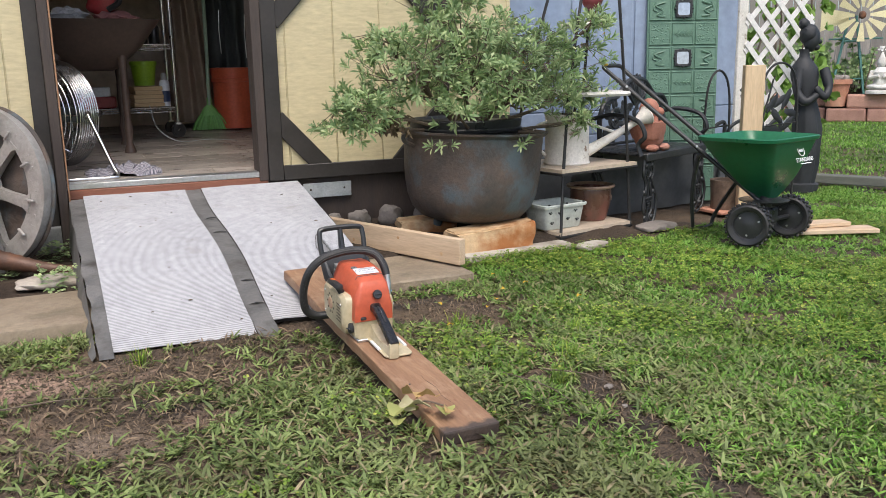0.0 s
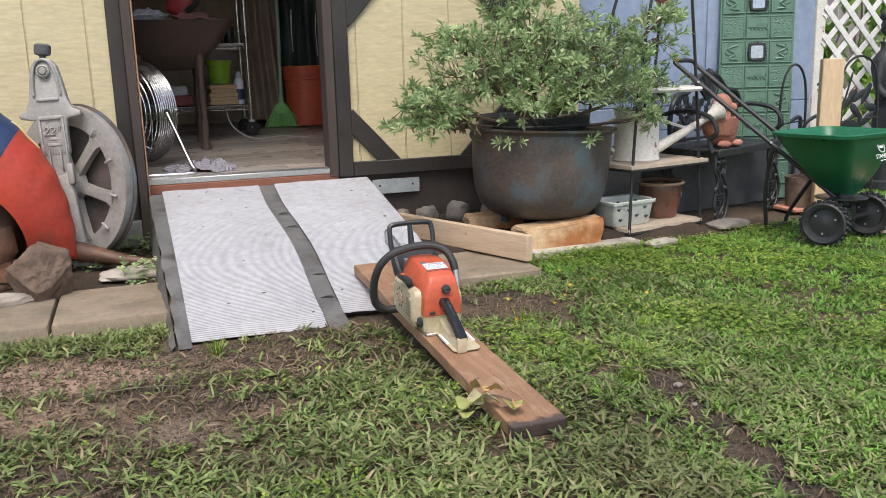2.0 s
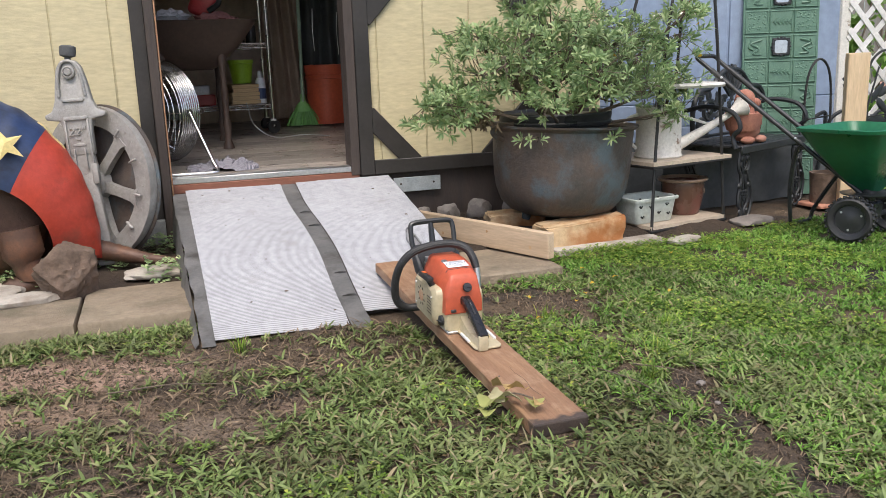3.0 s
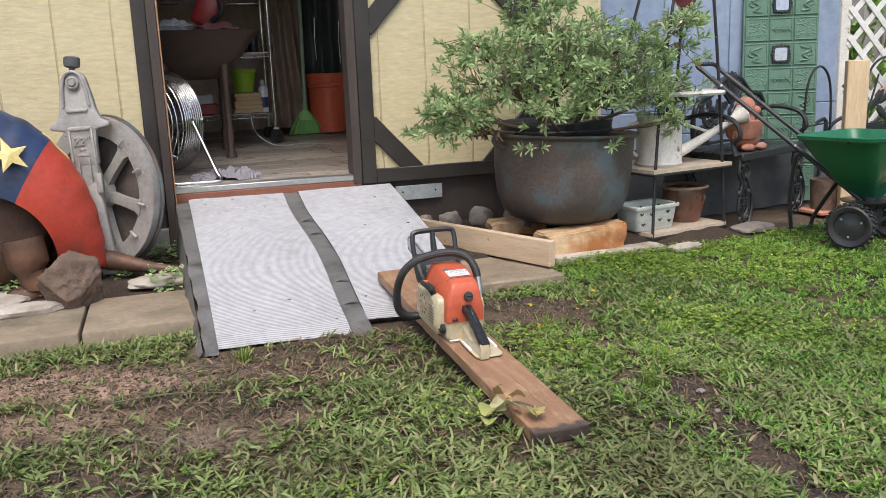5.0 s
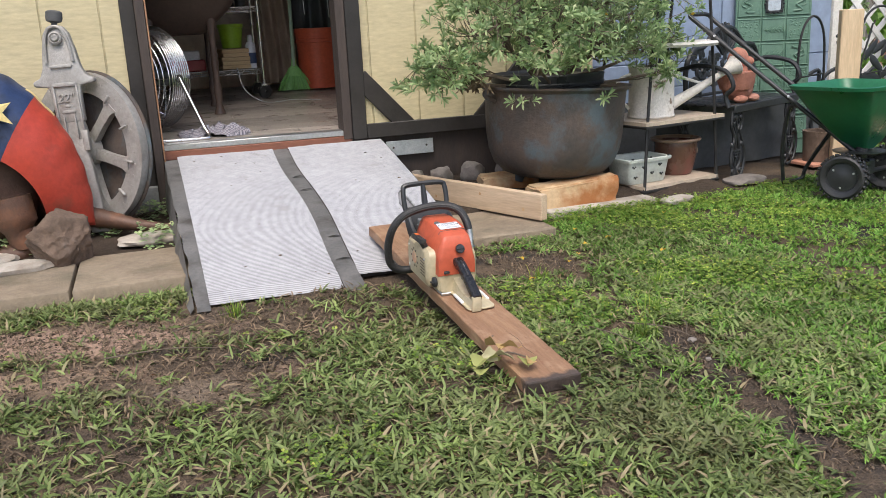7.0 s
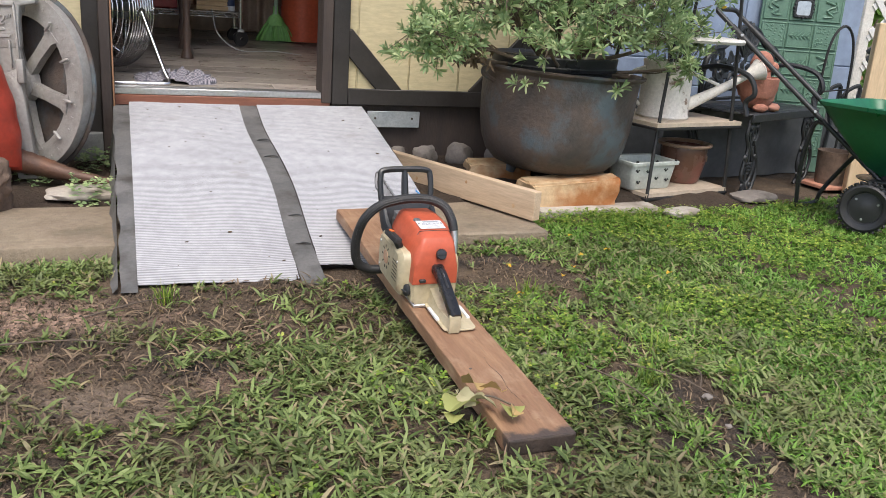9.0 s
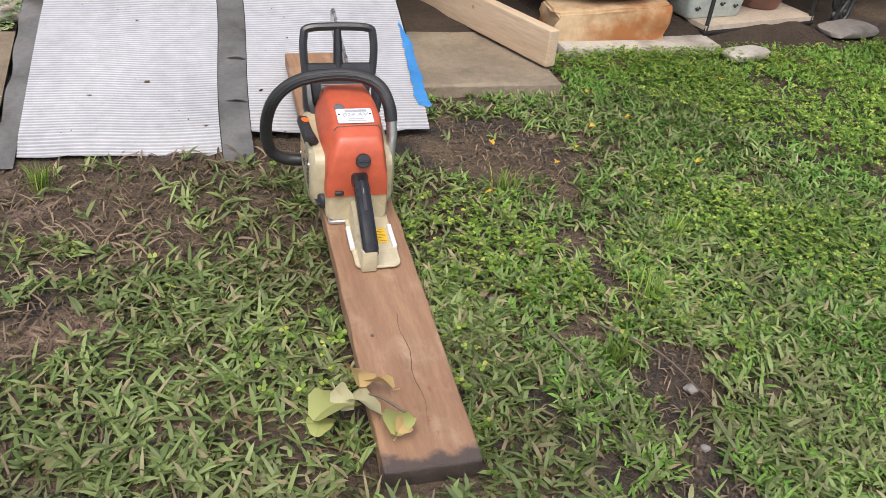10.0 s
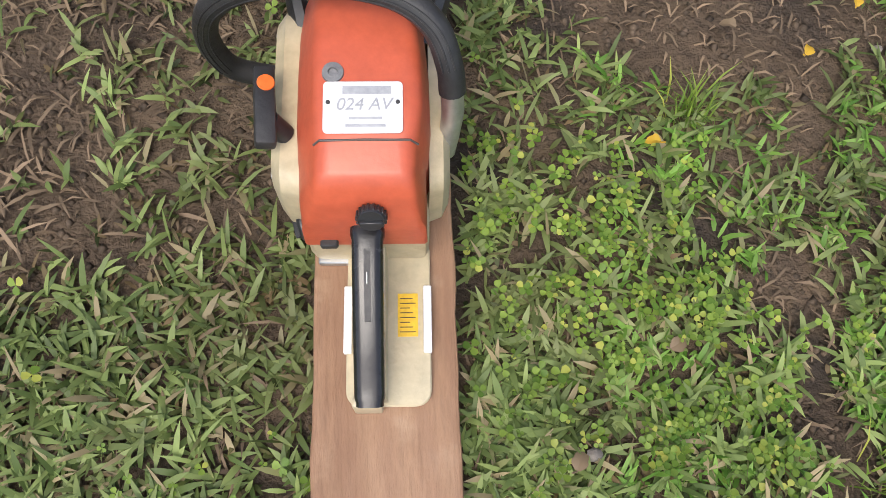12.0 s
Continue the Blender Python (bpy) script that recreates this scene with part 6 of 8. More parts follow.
    part("body", lathe(bmesh.new(), [(0, 0), (0.132, 0), (0.150, 0.32), (0.158, 0.325), (0.158, 0.345), (0.152, 0.35), (0.160, 0.39), (0.160, 0.42), (0.152, 0.422), (0.13, 0.02), (0, 0.02)], 36), M["bucket"], bk)
    part("label_patch", lathe(bmesh.new(), [(0.1455, 0.14), (0.1495, 0.22)], 36), M["bucket"], bk)
    for cx_, w_, z0_, y_, ph in ((1.16, 0.115, 0.93, 6.22, 0.0), (1.33, 0.125, 0.90, 6.18, 1.7), (1.50, 0.12, 0.95, 6.24, 3.1)):
        t = bmesh.new()
        bmesh.ops.create_grid(t, x_segments=26, y_segments=22, size=1.0)
        for v in t.verts:
            x, z = v.co.x, v.co.y
            v.co = (cx_ + w_ * x * (1.05 - 0.22 * z), y_ - 0.06 * (1 - x * x) + 0.022 * math.sin(x * 8 + ph + z) + 0.02 * noise.noise((x * 3 + ph, z * 3, 0)), (z0_ + 2.05) / 2 + (2.05 - z0_) / 2 * z + 0.03 * noise.noise((x * 2, ph, z)))
        coat = solid("hanging_coat", t, M["dark_coat"], "dark grey-green coat hanging above the bucket", "coat", group="coats on the back wall")
        part("zip", tube(bmesh.new(), [(cx_ + 0.01, y_ - 0.085, z0_ + 0.10), (cx_ + 0.004, y_ - 0.087, z0_ + 0.26), (cx_ + 0.012, y_ - 0.085, z0_ + 0.40)], 0.0028, 5), M["alu"], coat, "bright metal zip")
    # cable on the floor
    solid("cable", tube(bmesh.new(), smooth_path([(0.60, 5.62, 0.70), (0.63, 5.55, 0.56), (0.75, 5.5, 0.475), (0.95, 5.55, 0.475), (1.1, 5.4, 0.47)], 6), 0.003, 6), M["galv"], "pale electric cable on the shed floor", "cable")


M["barrow"] = surface("brown_enamel", (0.060, 0.038, 0.030), (0.085, 0.055, 0.042), 5.0, 0.5, bump=0.15)
M["ragwhite"] = surface("pale_cloth", (0.52, 0.52, 0.54), (0.42, 0.42, 0.45), 9.0, 0.85, bump=0.3)
M["ragpink"] = surface("dusty_pink_cloth", (0.30, 0.13, 0.12), (0.22, 0.10, 0.10), 9.0, 0.85, bump=0.3)
M["redplastic"] = surface("red_plastic", (0.36, 0.03, 0.032), (0.28, 0.025, 0.028), 9.0, 0.4, bump=0.05)
M["lime"] = surface("lime_plastic", (0.30, 0.50, 0.035), (0.25, 0.43, 0.03), 9.0, 0.4, bump=0.05)
M["paper"] = surface("pale_card", (0.60, 0.44, 0.26), (0.50, 0.36, 0.2), 6.0, 0.8, stretch=(0.5, 0.5, 12))
M["canwhite"] = surface("white_can_paint", (0.66, 0.67, 0.72), (0.58, 0.6, 0.65), 9.0, 0.4, bump=0)
M["bluegrey"] = surface("blue_grey_plastic", (0.15, 0.18, 0.23), (0.19, 0.22, 0.27), 6.0, 0.5)
M["browncloth"] = surface("brown_canvas", (0.29, 0.22, 0.165), (0.23, 0.17, 0.13), 7.0, 0.9, bump=0.3)
M["dark_coat"] = surface("dark_waxed_cloth", (0.030, 0.036, 0.036), (0.050, 0.056, 0.056), 5.0, 0.6, bump=0.3)
M["palegreen"] = surface("pale_green_handle", (0.30, 0.42, 0.30), (0.26, 0.37, 0.27), 9.0, 0.45, bump=0)
M["broomgreen"] = surface("green_broom_plastic", (0.20, 0.46, 0.13), (0.16, 0.40, 0.10), 9.0, 0.5, island=0.25, bump=0)
M["bucket"] = surface("orange_bucket_plastic", (0.54, 0.105, 0.050), (0.47, 0.09, 0.042), 6.0, 0.45, bump=0.05)
build_inside()


# ---- blue wall, lattice, fence ----
M["skirt"] = surface("dark_grey_ground_cloth", (0.075, 0.080, 0.083), (0.105, 0.110, 0.112), 3.0, 0.85, spec=0.15, bump=0.25, bump_scale=14)
M["cast_black"] = surface("black_cast_iron_paint", (0.014, 0.016, 0.018), (0.026, 0.028, 0.031), 9.0, 0.5, bump=0.2)
M["rod"] = surface("black_steel_rod", (0.012, 0.012, 0.013), (0.022, 0.021, 0.02), 9.0, 0.5, bump=0.1)
M["shelf_board"] = surface("pale_tile_shelf", (0.52, 0.43, 0.33), (0.44, 0.36, 0.28), 6.0, 0.55, bump=0.2, third=(0.30, 0.24, 0.18), third_scale=5.0, third_lo=0.58, third_hi=0.75)
M["flake_white"] = surface("flaking_white_paint", (0.70, 0.67, 0.62), (0.62, 0.59, 0.53), 9.0, 0.55, bump=0.4, third=(0.22, 0.15, 0.10), third_scale=11.0, third_lo=0.60, third_hi=0.66)
M["glaze_brown"] = surface("brown_glazed_clay", (0.10, 0.05, 0.036), (0.14, 0.075, 0.05), 7.0, 0.3, bump=0.15, third=(0.20, 0.06, 0.05), third_scale=5.0)
M["rim_tan"] = surface("tan_glaze_rim", (0.32, 0.22, 0.15), (0.26, 0.175, 0.12), 9.0, 0.35, bump=0.1)
M["planter_white"] = surface("pale_green_white_glaze", (0.56, 0.60, 0.56), (0.50, 0.54, 0.50), 7.0, 0.35, bump=0.1, third=(0.30, 0.31, 0.28), third_scale=7.0, third_lo=0.6, third_hi=0.8)
M["mirror"] = surface("small_mirror", (0.40, 0.42, 0.45), (0.36, 0.38, 0.41), 5.0, 0.10, metal=1.0, bump=0, rough_var=0.02)
M["brick"] = surface("salmon_garden_brick", (0.40, 0.22, 0.17), (0.33, 0.18, 0.14), 9.0, 0.85, bump=0.5, objrand=0.18)
M["teal"] = surface("teal_painted_steel", (0.05, 0.16, 0.14), (0.08, 0.2, 0.17), 9.0, 0.5)
M["windmill"] = surface("pale_yellow_tin", (0.66, 0.60, 0.36), (0.58, 0.52, 0.30), 9.0, 0.5, objrand=0.1)
M["plaster"] = surface("weathered_white_plaster", (0.66, 0.64, 0.60), (0.52, 0.50, 0.46), 9.0, 0.8, bump=0.4, third=(0.28, 0.26, 0.23), third_scale=7.0, third_lo=0.58, third_hi=0.75)
M["rooster"] = surface("dark_red_enamel", (0.16, 0.030, 0.032), (0.11, 0.022, 0.025), 9.0, 0.4, bump=0.2)


def build_back():
    wl = solid("wall_blue", slab(bmesh.new(), 2.51, 4.36, 4.46, 4.56, 0.0, 2.5), M["blue"], "blue-grey painted wall with shallow panel joints", "wall", "structure")
    for x in (2.55, 3.02, 3.50, 3.98):
        part("wall_panel", slab(bmesh.new(), x, x + 0.46, 4.450, 4.462, 0.62, 2.5, 0.004), M["blue"], wl)
    for k in range(4):
        part("lap_board", slab(bmesh.new(), 2.52, 4.36, 4.440 + 0.002 * k, 4.459, 0.02 + 0.15 * k, 0.165 + 0.15 * k, 0.004), M["blue"], wl)
    part("corner_post", slab(bmesh.new(), 4.36, 4.44, 4.43, 4.52, 0.0, 2.4, 0.004), M["flake_white"], wl, "flaking white corner post")
    # ground cloth hanging behind the bench
    t = bmesh.new()
    bmesh.ops.create_grid(t, x_segments=60, y_segments=10, size=1.0)
    for v in t.verts:
        x, z = v.co.x, v.co.y
        v.co = (3.42 + 0.92 * x, 4.34 - 0.05 * (1 - z) + 0.018 * noise.noise((x * 6, z * 2, 0)) + 0.012 * math.sin(x * 14), 0.20 + 0.20 * z)
    solid("ground_cloth", t, M["skirt"], "dark grey cloth hanging along the foot of the blue wall", "cloth")
    t = bmesh.new()
    bmesh.ops.create_grid(t, x_segments=50, y_segments=10, size=1.0)
    for v in t.verts:
        x, z = v.co.x, v.co.y
        v.co = (0.52 + 0.56 * x, 0.02 * (1 - z) + 0.014 * noise.noise((x * 5, z * 2, 4)) + 0.008 * math.sin(x * 11 + z), 0.205 + 0.20 * z)
    solid("ground_cloth", t, M["skirt"], "dark grey cloth hanging behind the bench legs", "cloth", m=pose(2.78, 3.98, 0.0, 0, 0, 9))
    # lattice
    lt = new("lattice_panel")
    lt.matrix_world = pose(4.42, 4.42, 0.05, 0, 0, 0)
    tagged(lt, "white diagonal garden lattice with leaves behind it", "lattice")
    W, H = 0.62, 2.0
    n = 0
    for sgn in (1, -1):
        for k in range(-14, 18):
            c = k * 0.185
            pts = []
            x0, x1 = 0.0, W
            z0, z1 = (c, c + W) if sgn > 0 else (c + W, c)
            # clip to the panel's height
            if max(z0, z1) < 0.02 or min(z0, z1) > H:
                continue
            u0, u1 = 0.0, 1.0
            for lim, low in ((0.0, True), (H, False)):
                if (z0 < lim) == low and z0 != z1 and (z0 - lim) * (z1 - lim) < 0:
                    u0 = max(u0, (lim - z0) / (z1 - z0))
                elif (z1 < lim) == low and (z0 - lim) * (z1 - lim) < 0:
                    u1 = min(u1, (lim - z0) / (z1 - z0))
            if u1 - u0 < 0.05:
                continue
            ax, az, bx, bz = x0 + u0 * W, z0 + u0 * (z1 - z0), x0 + u1 * W, z0 + u1 * (z1 - z0)
            part("slat", bar_between(bmesh.new(), ax, az, bx, bz, 0.040, 0.004 * sgn, 0.004 * sgn + 0.006, 0.001), M["lattice"], lt)
    # vines behind the lattice
    rnd = random.Random(5)
    vn = thing("vine", pose(0, 0, 0), "bright green climbing vine behind the lattice", "vine")
    pts = []
    for _ in range(330):
        p = Vector((4.35 + rnd.random() * 1.5, 4.75 + rnd.random() * 0.6, 0.25 + rnd.random() * 1.7))
        if noise.noise(p * 2.2) > -0.1:
            pts.append((p, Vector((rnd.uniform(-0.5, 0.3), -1, rnd.uniform(-0.2, 0.6))), rnd.uniform(0.7, 1.3)))
    tagged(_under(rosettes(pts, rnd, 0.085, 4, M["vine"], "foliage", 0.85), vn), kind="stuff")
    st = bmesh.new()
    for k in range(9):
        x = 4.4 + 0.16 * k
        tube(st, smooth_path([(x, 5.0, 0.0), (x + rnd.uniform(-0.15, 0.15), 5.0, 0.6), (x + rnd.uniform(-0.2, 0.2), 5.05, 1.3), (x + rnd.uniform(-0.2, 0.2), 5.05, 1.9)], 4), 0.008, 5)
    part("stem_frame", st, M["bark"], vn)
    # board fence behind everything
    fe = new("fence")
    fe.matrix_world = pose(10.2, 8.4, 0.30, 0, 0, -48)
    tagged(fe, "weathered grey vertical board fence", "fence", kind="structure")
    bb = box(bmesh.new(), 0.138, 0.02, 2.1, pose(0, 0, 1.05), 0.004)
    me = bpy.data.meshes.new("board")
    bb.to_mesh(me)
    bb.free()
    me.materials.append(M["fence"])
    for k in range(-46, 40):
        b = new("board", me)
        b.location = (k * 0.145, 0.004 * (k % 3), -0.25 + 0.02 * noise.noise((k * 0.7, 0, 0)))
        b.parent = fe
    for z in (0.2, 1.5):
        part("rail", slab(bmesh.new(), -6.7, 5.8, 0.02, 0.06, z, z + 0.09), M["fence"], fe)


build_back()


def build_tile_panel():
    tp = thing("tin_tile_panel", pose(3.76, 4.27, 0.10, -3, 0, -24), "panel of green embossed tin tiles with two small mirrors", "tile panel")
    T = 0.149
    part("backing", slab(bmesh.new(), -1.5 * T - 0.006, 1.5 * T + 0.006, 0.0, 0.022, -0.09, 10.6 * T, 0.003), M["tin"], tp)
    meshes = []
    rnd = random.Random(31)
    for kind in range(4):
        b = bmesh.new()
        slab(b, -T / 2 + 0.003, T / 2 - 0.003, -0.006, 0.002, 0.003, T - 0.003, 0.003)
        for x0, x1, z0, z1 in ((-T / 2 + 0.006, T / 2 - 0.006, 0.006, 0.012), (-T / 2 + 0.006, T / 2 - 0.006, T - 0.012, T - 0.006), (-T / 2 + 0.006, -T / 2 + 0.012, 0.013, T - 0.013), (T / 2 - 0.012, T / 2 - 0.006, 0.013, T - 0.013)):
            slab(b, x0, x1, -0.010, -0.004, z0, z1, 0.0015)
        if kind == 0:
            for _ in range(42):
                x, z = rnd.uniform(-T * 0.36, T * 0.36), rnd.uniform(T * 0.14, T * 0.86)
                lathe(b, [(0, 0.010), (0.005, 0.008), (0.008, 0.004)], 6, pose(x, 0, z, 90, 0, 0))
        elif kind == 1:
            for k in range(5):
                a = -0.045 + 0.0225 * k
                tube(b, [(a, -0.008, T / 2), (a + 0.014, -0.009, T / 2 + 0.018)], 0.0045, 5)
                tube(b, [(a, -0.008, T / 2), (a + 0.014, -0.009, T / 2 - 0.018)], 0.0045, 5)
            tube(b, [(-0.055, -0.008, T / 2), (0.055, -0.008, T / 2)], 0.004, 5)
        else:
            s = 1 if kind == 2 else -1
            tube(b, smooth_path([(s * 0.03, -0.008, T * 0.8), (-s * 0.03, -0.009, T * 0.65), (s * 0.015, -0.009, T * 0.45), (-s * 0.02, -0.009, T * 0.25), (s * 0.03, -0.008, T * 0.2)], 4), 0.0065, 5)
            tube(b, smooth_path([(-s * 0.03, -0.008, T * 0.8), (-s * 0.045, -0.009, T * 0.5), (-s * 0.02, -0.008, T * 0.4)], 4), 0.005, 5)
        me = bpy.data.meshes.new("tin_tile")
        bmesh.ops.recalc_face_normals(b, faces=b.faces)
        b.to_mesh(me)
        b.free()
        me.materials.append(M["tin"])
        me.shade_smooth()
        me.set_sharp_from_angle(angle=radians(35))
        meshes.append(me)
    for r in range(10):
        for c in range(3):
            k = (1 if c == 1 else 0) if r % 2 == 0 else (1 if c == 1 else (2 if c == 0 else 3))
            t = new("tin_tile", meshes[k])
            t.location = ((c - 1) * T, 0, r * 0.1535)
            t.parent = tp
    for r in (5, 7):
        z = r * 0.1535 + T / 2
        fr = bmesh.new()
        for k in range(4):
            box(fr, 0.105, 0.016, 0.014, pose(0, -0.014, z, 0, 90 * k, 0) @ pose(0, 0, 0.046), 0.003)
        for k in range(16):
            a = 2 * math.pi * k / 16
            lathe(fr, [(0, 0.014), (0.006, 0.01), (0.008, 0)], 6, pose(0.055 * math.cos(a), -0.012, z + 0.055 * math.sin(a), 90, 0, 0))
        f = part("mirror_frame", fr, M["cast_black"], tp, "small black frame round a mirror")
        part("mirror", slab(bmesh.new(), -0.039, 0.039, -0.016, -0.011, z - 0.039, z + 0.039), M["mirror"], f, "little square mirror")


build_tile_panel()


# ---- plant stand and its pots ----
def build_stand():
    es = thing("plant_stand", pose(0, 0, 0), "tapering black rod plant stand with pale shelves", "plant stand")
    low = [Vector(p) for p in ((2.37, 3.53, 0.0), (2.90, 3.65, 0.0), (2.80, 4.10, 0.0), (2.27, 3.99, 0.0))]
    top = [Vector(p) for p in ((2.64, 3.70, 1.62), (2.80, 3.72, 1.62), (2.79, 3.88, 1.62), (2.60, 3.88, 1.62))]

    def corner(i, z):
        s = z / 1.62
        bow = 0.10 * math.sin(math.pi * min(1, s * 1.1)) * (1 if i in (0, 3) else -0.35)
        return low[i].lerp(top[i], s) - Vector((bow * 0.35, 0, 0)) * (1 if i in (0, 3) else 1)
    for i in range(4):
        part("leg", tube(bmesh.new(), [corner(i, z) for z in np.linspace(0, 1.62, 12)], 0.0085, 8), M["rod"], es)
    for z, th, mt, lab in ((0.045, 0.018, "shelf_board", "pale tile bottom shelf"), (0.372, 0.018, "shelf_board", "pale tile middle shelf")):
        b = bmesh.new()
        cs = [corner(i, z) for i in range(4)]
        mid = sum(cs, Vector()) / 4
        ring = [mid + (c - mid) * (1.03 if z < 0.2 else 1.16) for c in cs]
        loft(b, [[Vector((c.x, c.y, zz)) for c in ring] for zz in (z - th / 2, z + th / 2)])
        part("shelf", b, M[mt], es, lab, False)
        fr = bmesh.new()
        tube(fr, [Vector((c.x, c.y, z - th / 2 - 0.008)) for c in ring], 0.007, 6, None, True)
        part("shelf_frame", fr, M["rod"], es)
    for z, r, rot in ((0.755, 0.245, 0), (1.115, 0.115, 10)):
        cs = [corner(i, z) for i in range(4)]
        mid = sum(cs, Vector()) / 4
        part("shelf", lathe(bmesh.new(), [(0, 0.012), (r, 0.012), (r + 0.008, 0.0), (r, -0.012), (0, -0.012)], 36, pose(mid.x + (0.06 if z < 1 else 0), mid.y, z)), M["flake_white"], es, "round shelf with flaking white paint")
    # watering can
    wc = thing("watering_can", pose(2.555, 3.77, 0.382, 0, 0, 4), "white painted metal watering can with rusty flaking patches", "watering can")
    part("body", lathe(bmesh.new(), [(0, 0), (0.122, 0), (0.127, 0.008), (0.120, 0.02), (0.117, 0.25), (0.121, 0.256), (0.121, 0.268), (0.113, 0.268), (0.111, 0.02), (0, 0.015)], 36), M["flake_white"], wc)
    sp = part("spout", tube(bmesh.new(), [(0.10, -0.03, 0.055), (0.25, -0.05, 0.125), (0.40, -0.07, 0.20), (0.425, -0.073, 0.213)], [0.032, 0.024, 0.018, 0.018], 14), M["flake_white"], wc)
    part("rose", lathe(bmesh.new(), [(0.018, 0), (0.030, 0.03), (0.052, 0.075), (0.056, 0.08), (0.050, 0.088), (0, 0.09)], 24, pose(0.418, -0.072, 0.21, 0, 64, -10)), M["flake_white"], sp, "flared sprinkler head")
    part("brace", tube(bmesh.new(), [(0.10, -0.02, 0.225), (0.20, -0.03, 0.19), (0.30, -0.055, 0.155)], 0.008, 8), M["flake_white"], wc)
    part("handle", tube(bmesh.new(), smooth_path([(-0.11, 0.03, 0.23), (-0.17, 0.05, 0.2), (-0.18, 0.05, 0.12), (-0.12, 0.03, 0.05)], 5), 0.009, 8), M["flake_white"], wc)
    rnd = random.Random(2)
    tp = thing("small_plant", pose(0, 0, 0), "green leafy sprigs growing in the watering can", "plant")
    pts = [(Vector((2.55 + rnd.gauss(0, 0.07), 3.72 + rnd.gauss(0, 0.06), 0.68 + abs(rnd.gauss(0, 0.05)))), Vector((rnd.uniform(-0.6, 0.6), rnd.uniform(-0.8, 0.2), 0.8)), 1.0) for _ in range(34)]
    tagged(_under(rosettes(pts, rnd, 0.05, 9, M["leaf"], "foliage"), tp), kind="stuff")
    ps = bmesh.new()
    for p, d, s in pts:
        tube(ps, [(2.555, 3.77, 0.50), (p.x * 0.5 + 1.2775, p.y * 0.5 + 1.885, 0.60), p], [0.003, 0.0025, 0.0015], 4)
    part("stem_frame", ps, M["bark"], tp)
    # white planter with little raised bees
    wp = thing("planter_box", pose(2.435, 3.70, 0.056, 0, 0, 9), "pale glazed planter box with small raised dark bees", "planter")
    b = bmesh.new()
    loft(b, [[Vector((x, y, z)) for x, y in round_rect(-a, a, -c, c, 0.02)] for z, a, c in ((0, 0.118, 0.075), (0.006, 0.122, 0.080), (0.115, 0.135, 0.095), (0.118, 0.146, 0.106), (0.132, 0.148, 0.108), (0.136, 0.142, 0.102), (0.132, 0.126, 0.086), (0.03, 0.112, 0.07), (0.028, 0.02, 0.02))])
    part("box", b, M["planter_white"], wp)
    for x, z in ((-0.09, 0.035), (-0.04, 0.085), (0.02, 0.05), (0.07, 0.09), (0.085, 0.04), (-0.105, 0.09)):
        bee = lump(bmesh.new(), 0.007, 0.005, 0.006, pose(x, -0.088 - 0.1 * (z - 0.05) , z), 0.1, 2, 1)
        for s in (-1, 1):
            lump(bee, 0.007, 0.002, 0.004, pose(x + 0.008 * s, -0.089 - 0.1 * (z - 0.05), z + 0.006, 0, 30 * s, 0), 0.1, 2, 1)
        part("bee", bee, M["cast_black"], wp)
    for x in (-0.12, 0.0, 0.12):
        part("bee", lump(bmesh.new(), 0.010, 0.006, 0.006, pose(x, -0.100, 0.138), 0.1, 2, 1), M["cast_black"], wp)
    # brown glazed pot
    bp = thing("glazed_pot", pose(2.735, 3.80, 0.056), "brown glazed clay pot with a tan rim", "pot")
    part("body", lathe(bmesh.new(), [(0, 0), (0.085, 0), (0.092, 0.01), (0.112, 0.10), (0.116, 0.165), (0.113, 0.18), (0.10, 0.182), (0.095, 0.03), (0, 0.02)], 40), M["glaze_brown"], bp)
    part("rim", lathe(bmesh.new(), [(0.113, 0.178), (0.132, 0.182), (0.137, 0.190), (0.133, 0.197), (0.118, 0.197), (0.104, 0.185)], 40), M["rim_tan"], bp, "tan glazed rim")
    md = bmesh.new()
    for k in range(6):
        lathe(md, [(0, 0.005), (0.004, 0.004), (0.006, 0)], 8, pose(0.087, -0.074, 0.125, 90, 0, 50) @ pose(0.010 * math.cos(k), 0.010 * math.sin(k), 0.0))
    part("medallion", md, M["rim_tan"], bp)
    # bird figurine on the top shelf, one plain shape
    bd = bmesh.new()
    lump(bd, 0.075, 0.05, 0.06, pose(0, 0, 0.13, 0, -25, 0), 0.15, 1.5, 3, 1.0)
    tube(bd, smooth_path([(0.04, 0, 0.15), (0.065, 0, 0.20), (0.07, 0, 0.24)], 4), [0.04, 0.037, 0.034, 0.032, 0.030, 0.03, 0.03, 0.028, 0.02], 10)
    tube(bd, smooth_path([(-0.05, 0, 0.15), (-0.09, 0, 0.21), (-0.085, 0, 0.27), (-0.11, 0, 0.25)], 4), [0.035, 0.034, 0.032, 0.03, 0.028, 0.026, 0.024, 0.022, 0.02, 0.016, 0.012, 0.008, 0.005], 8, flat=0.5)
    for y in (-0.018, 0.018):
        tube(bd, [(0.005, y, 0.09), (0.008, y, 0.0)], 0.006, 6)
    slab(bd, -0.03, 0.045, -0.03, 0.03, 0.0, 0.008, 0.003)
    solid("bird_figurine", bd, M["rooster"], "dark red metal bird figurine on the top shelf", "figurine", m=pose(2.735, 3.81, 1.127, 0, 0, 15))


build_stand()


# ---- cast-iron bench and dog planter ----
M["dog_clay"] = surface("brick_red_clay", (0.40, 0.175, 0.120), (0.33, 0.135, 0.09), 14.0, 0.8, bump=0.8, bump_scale=60, third=(0.46, 0.24, 0.18), third_scale=7.0)


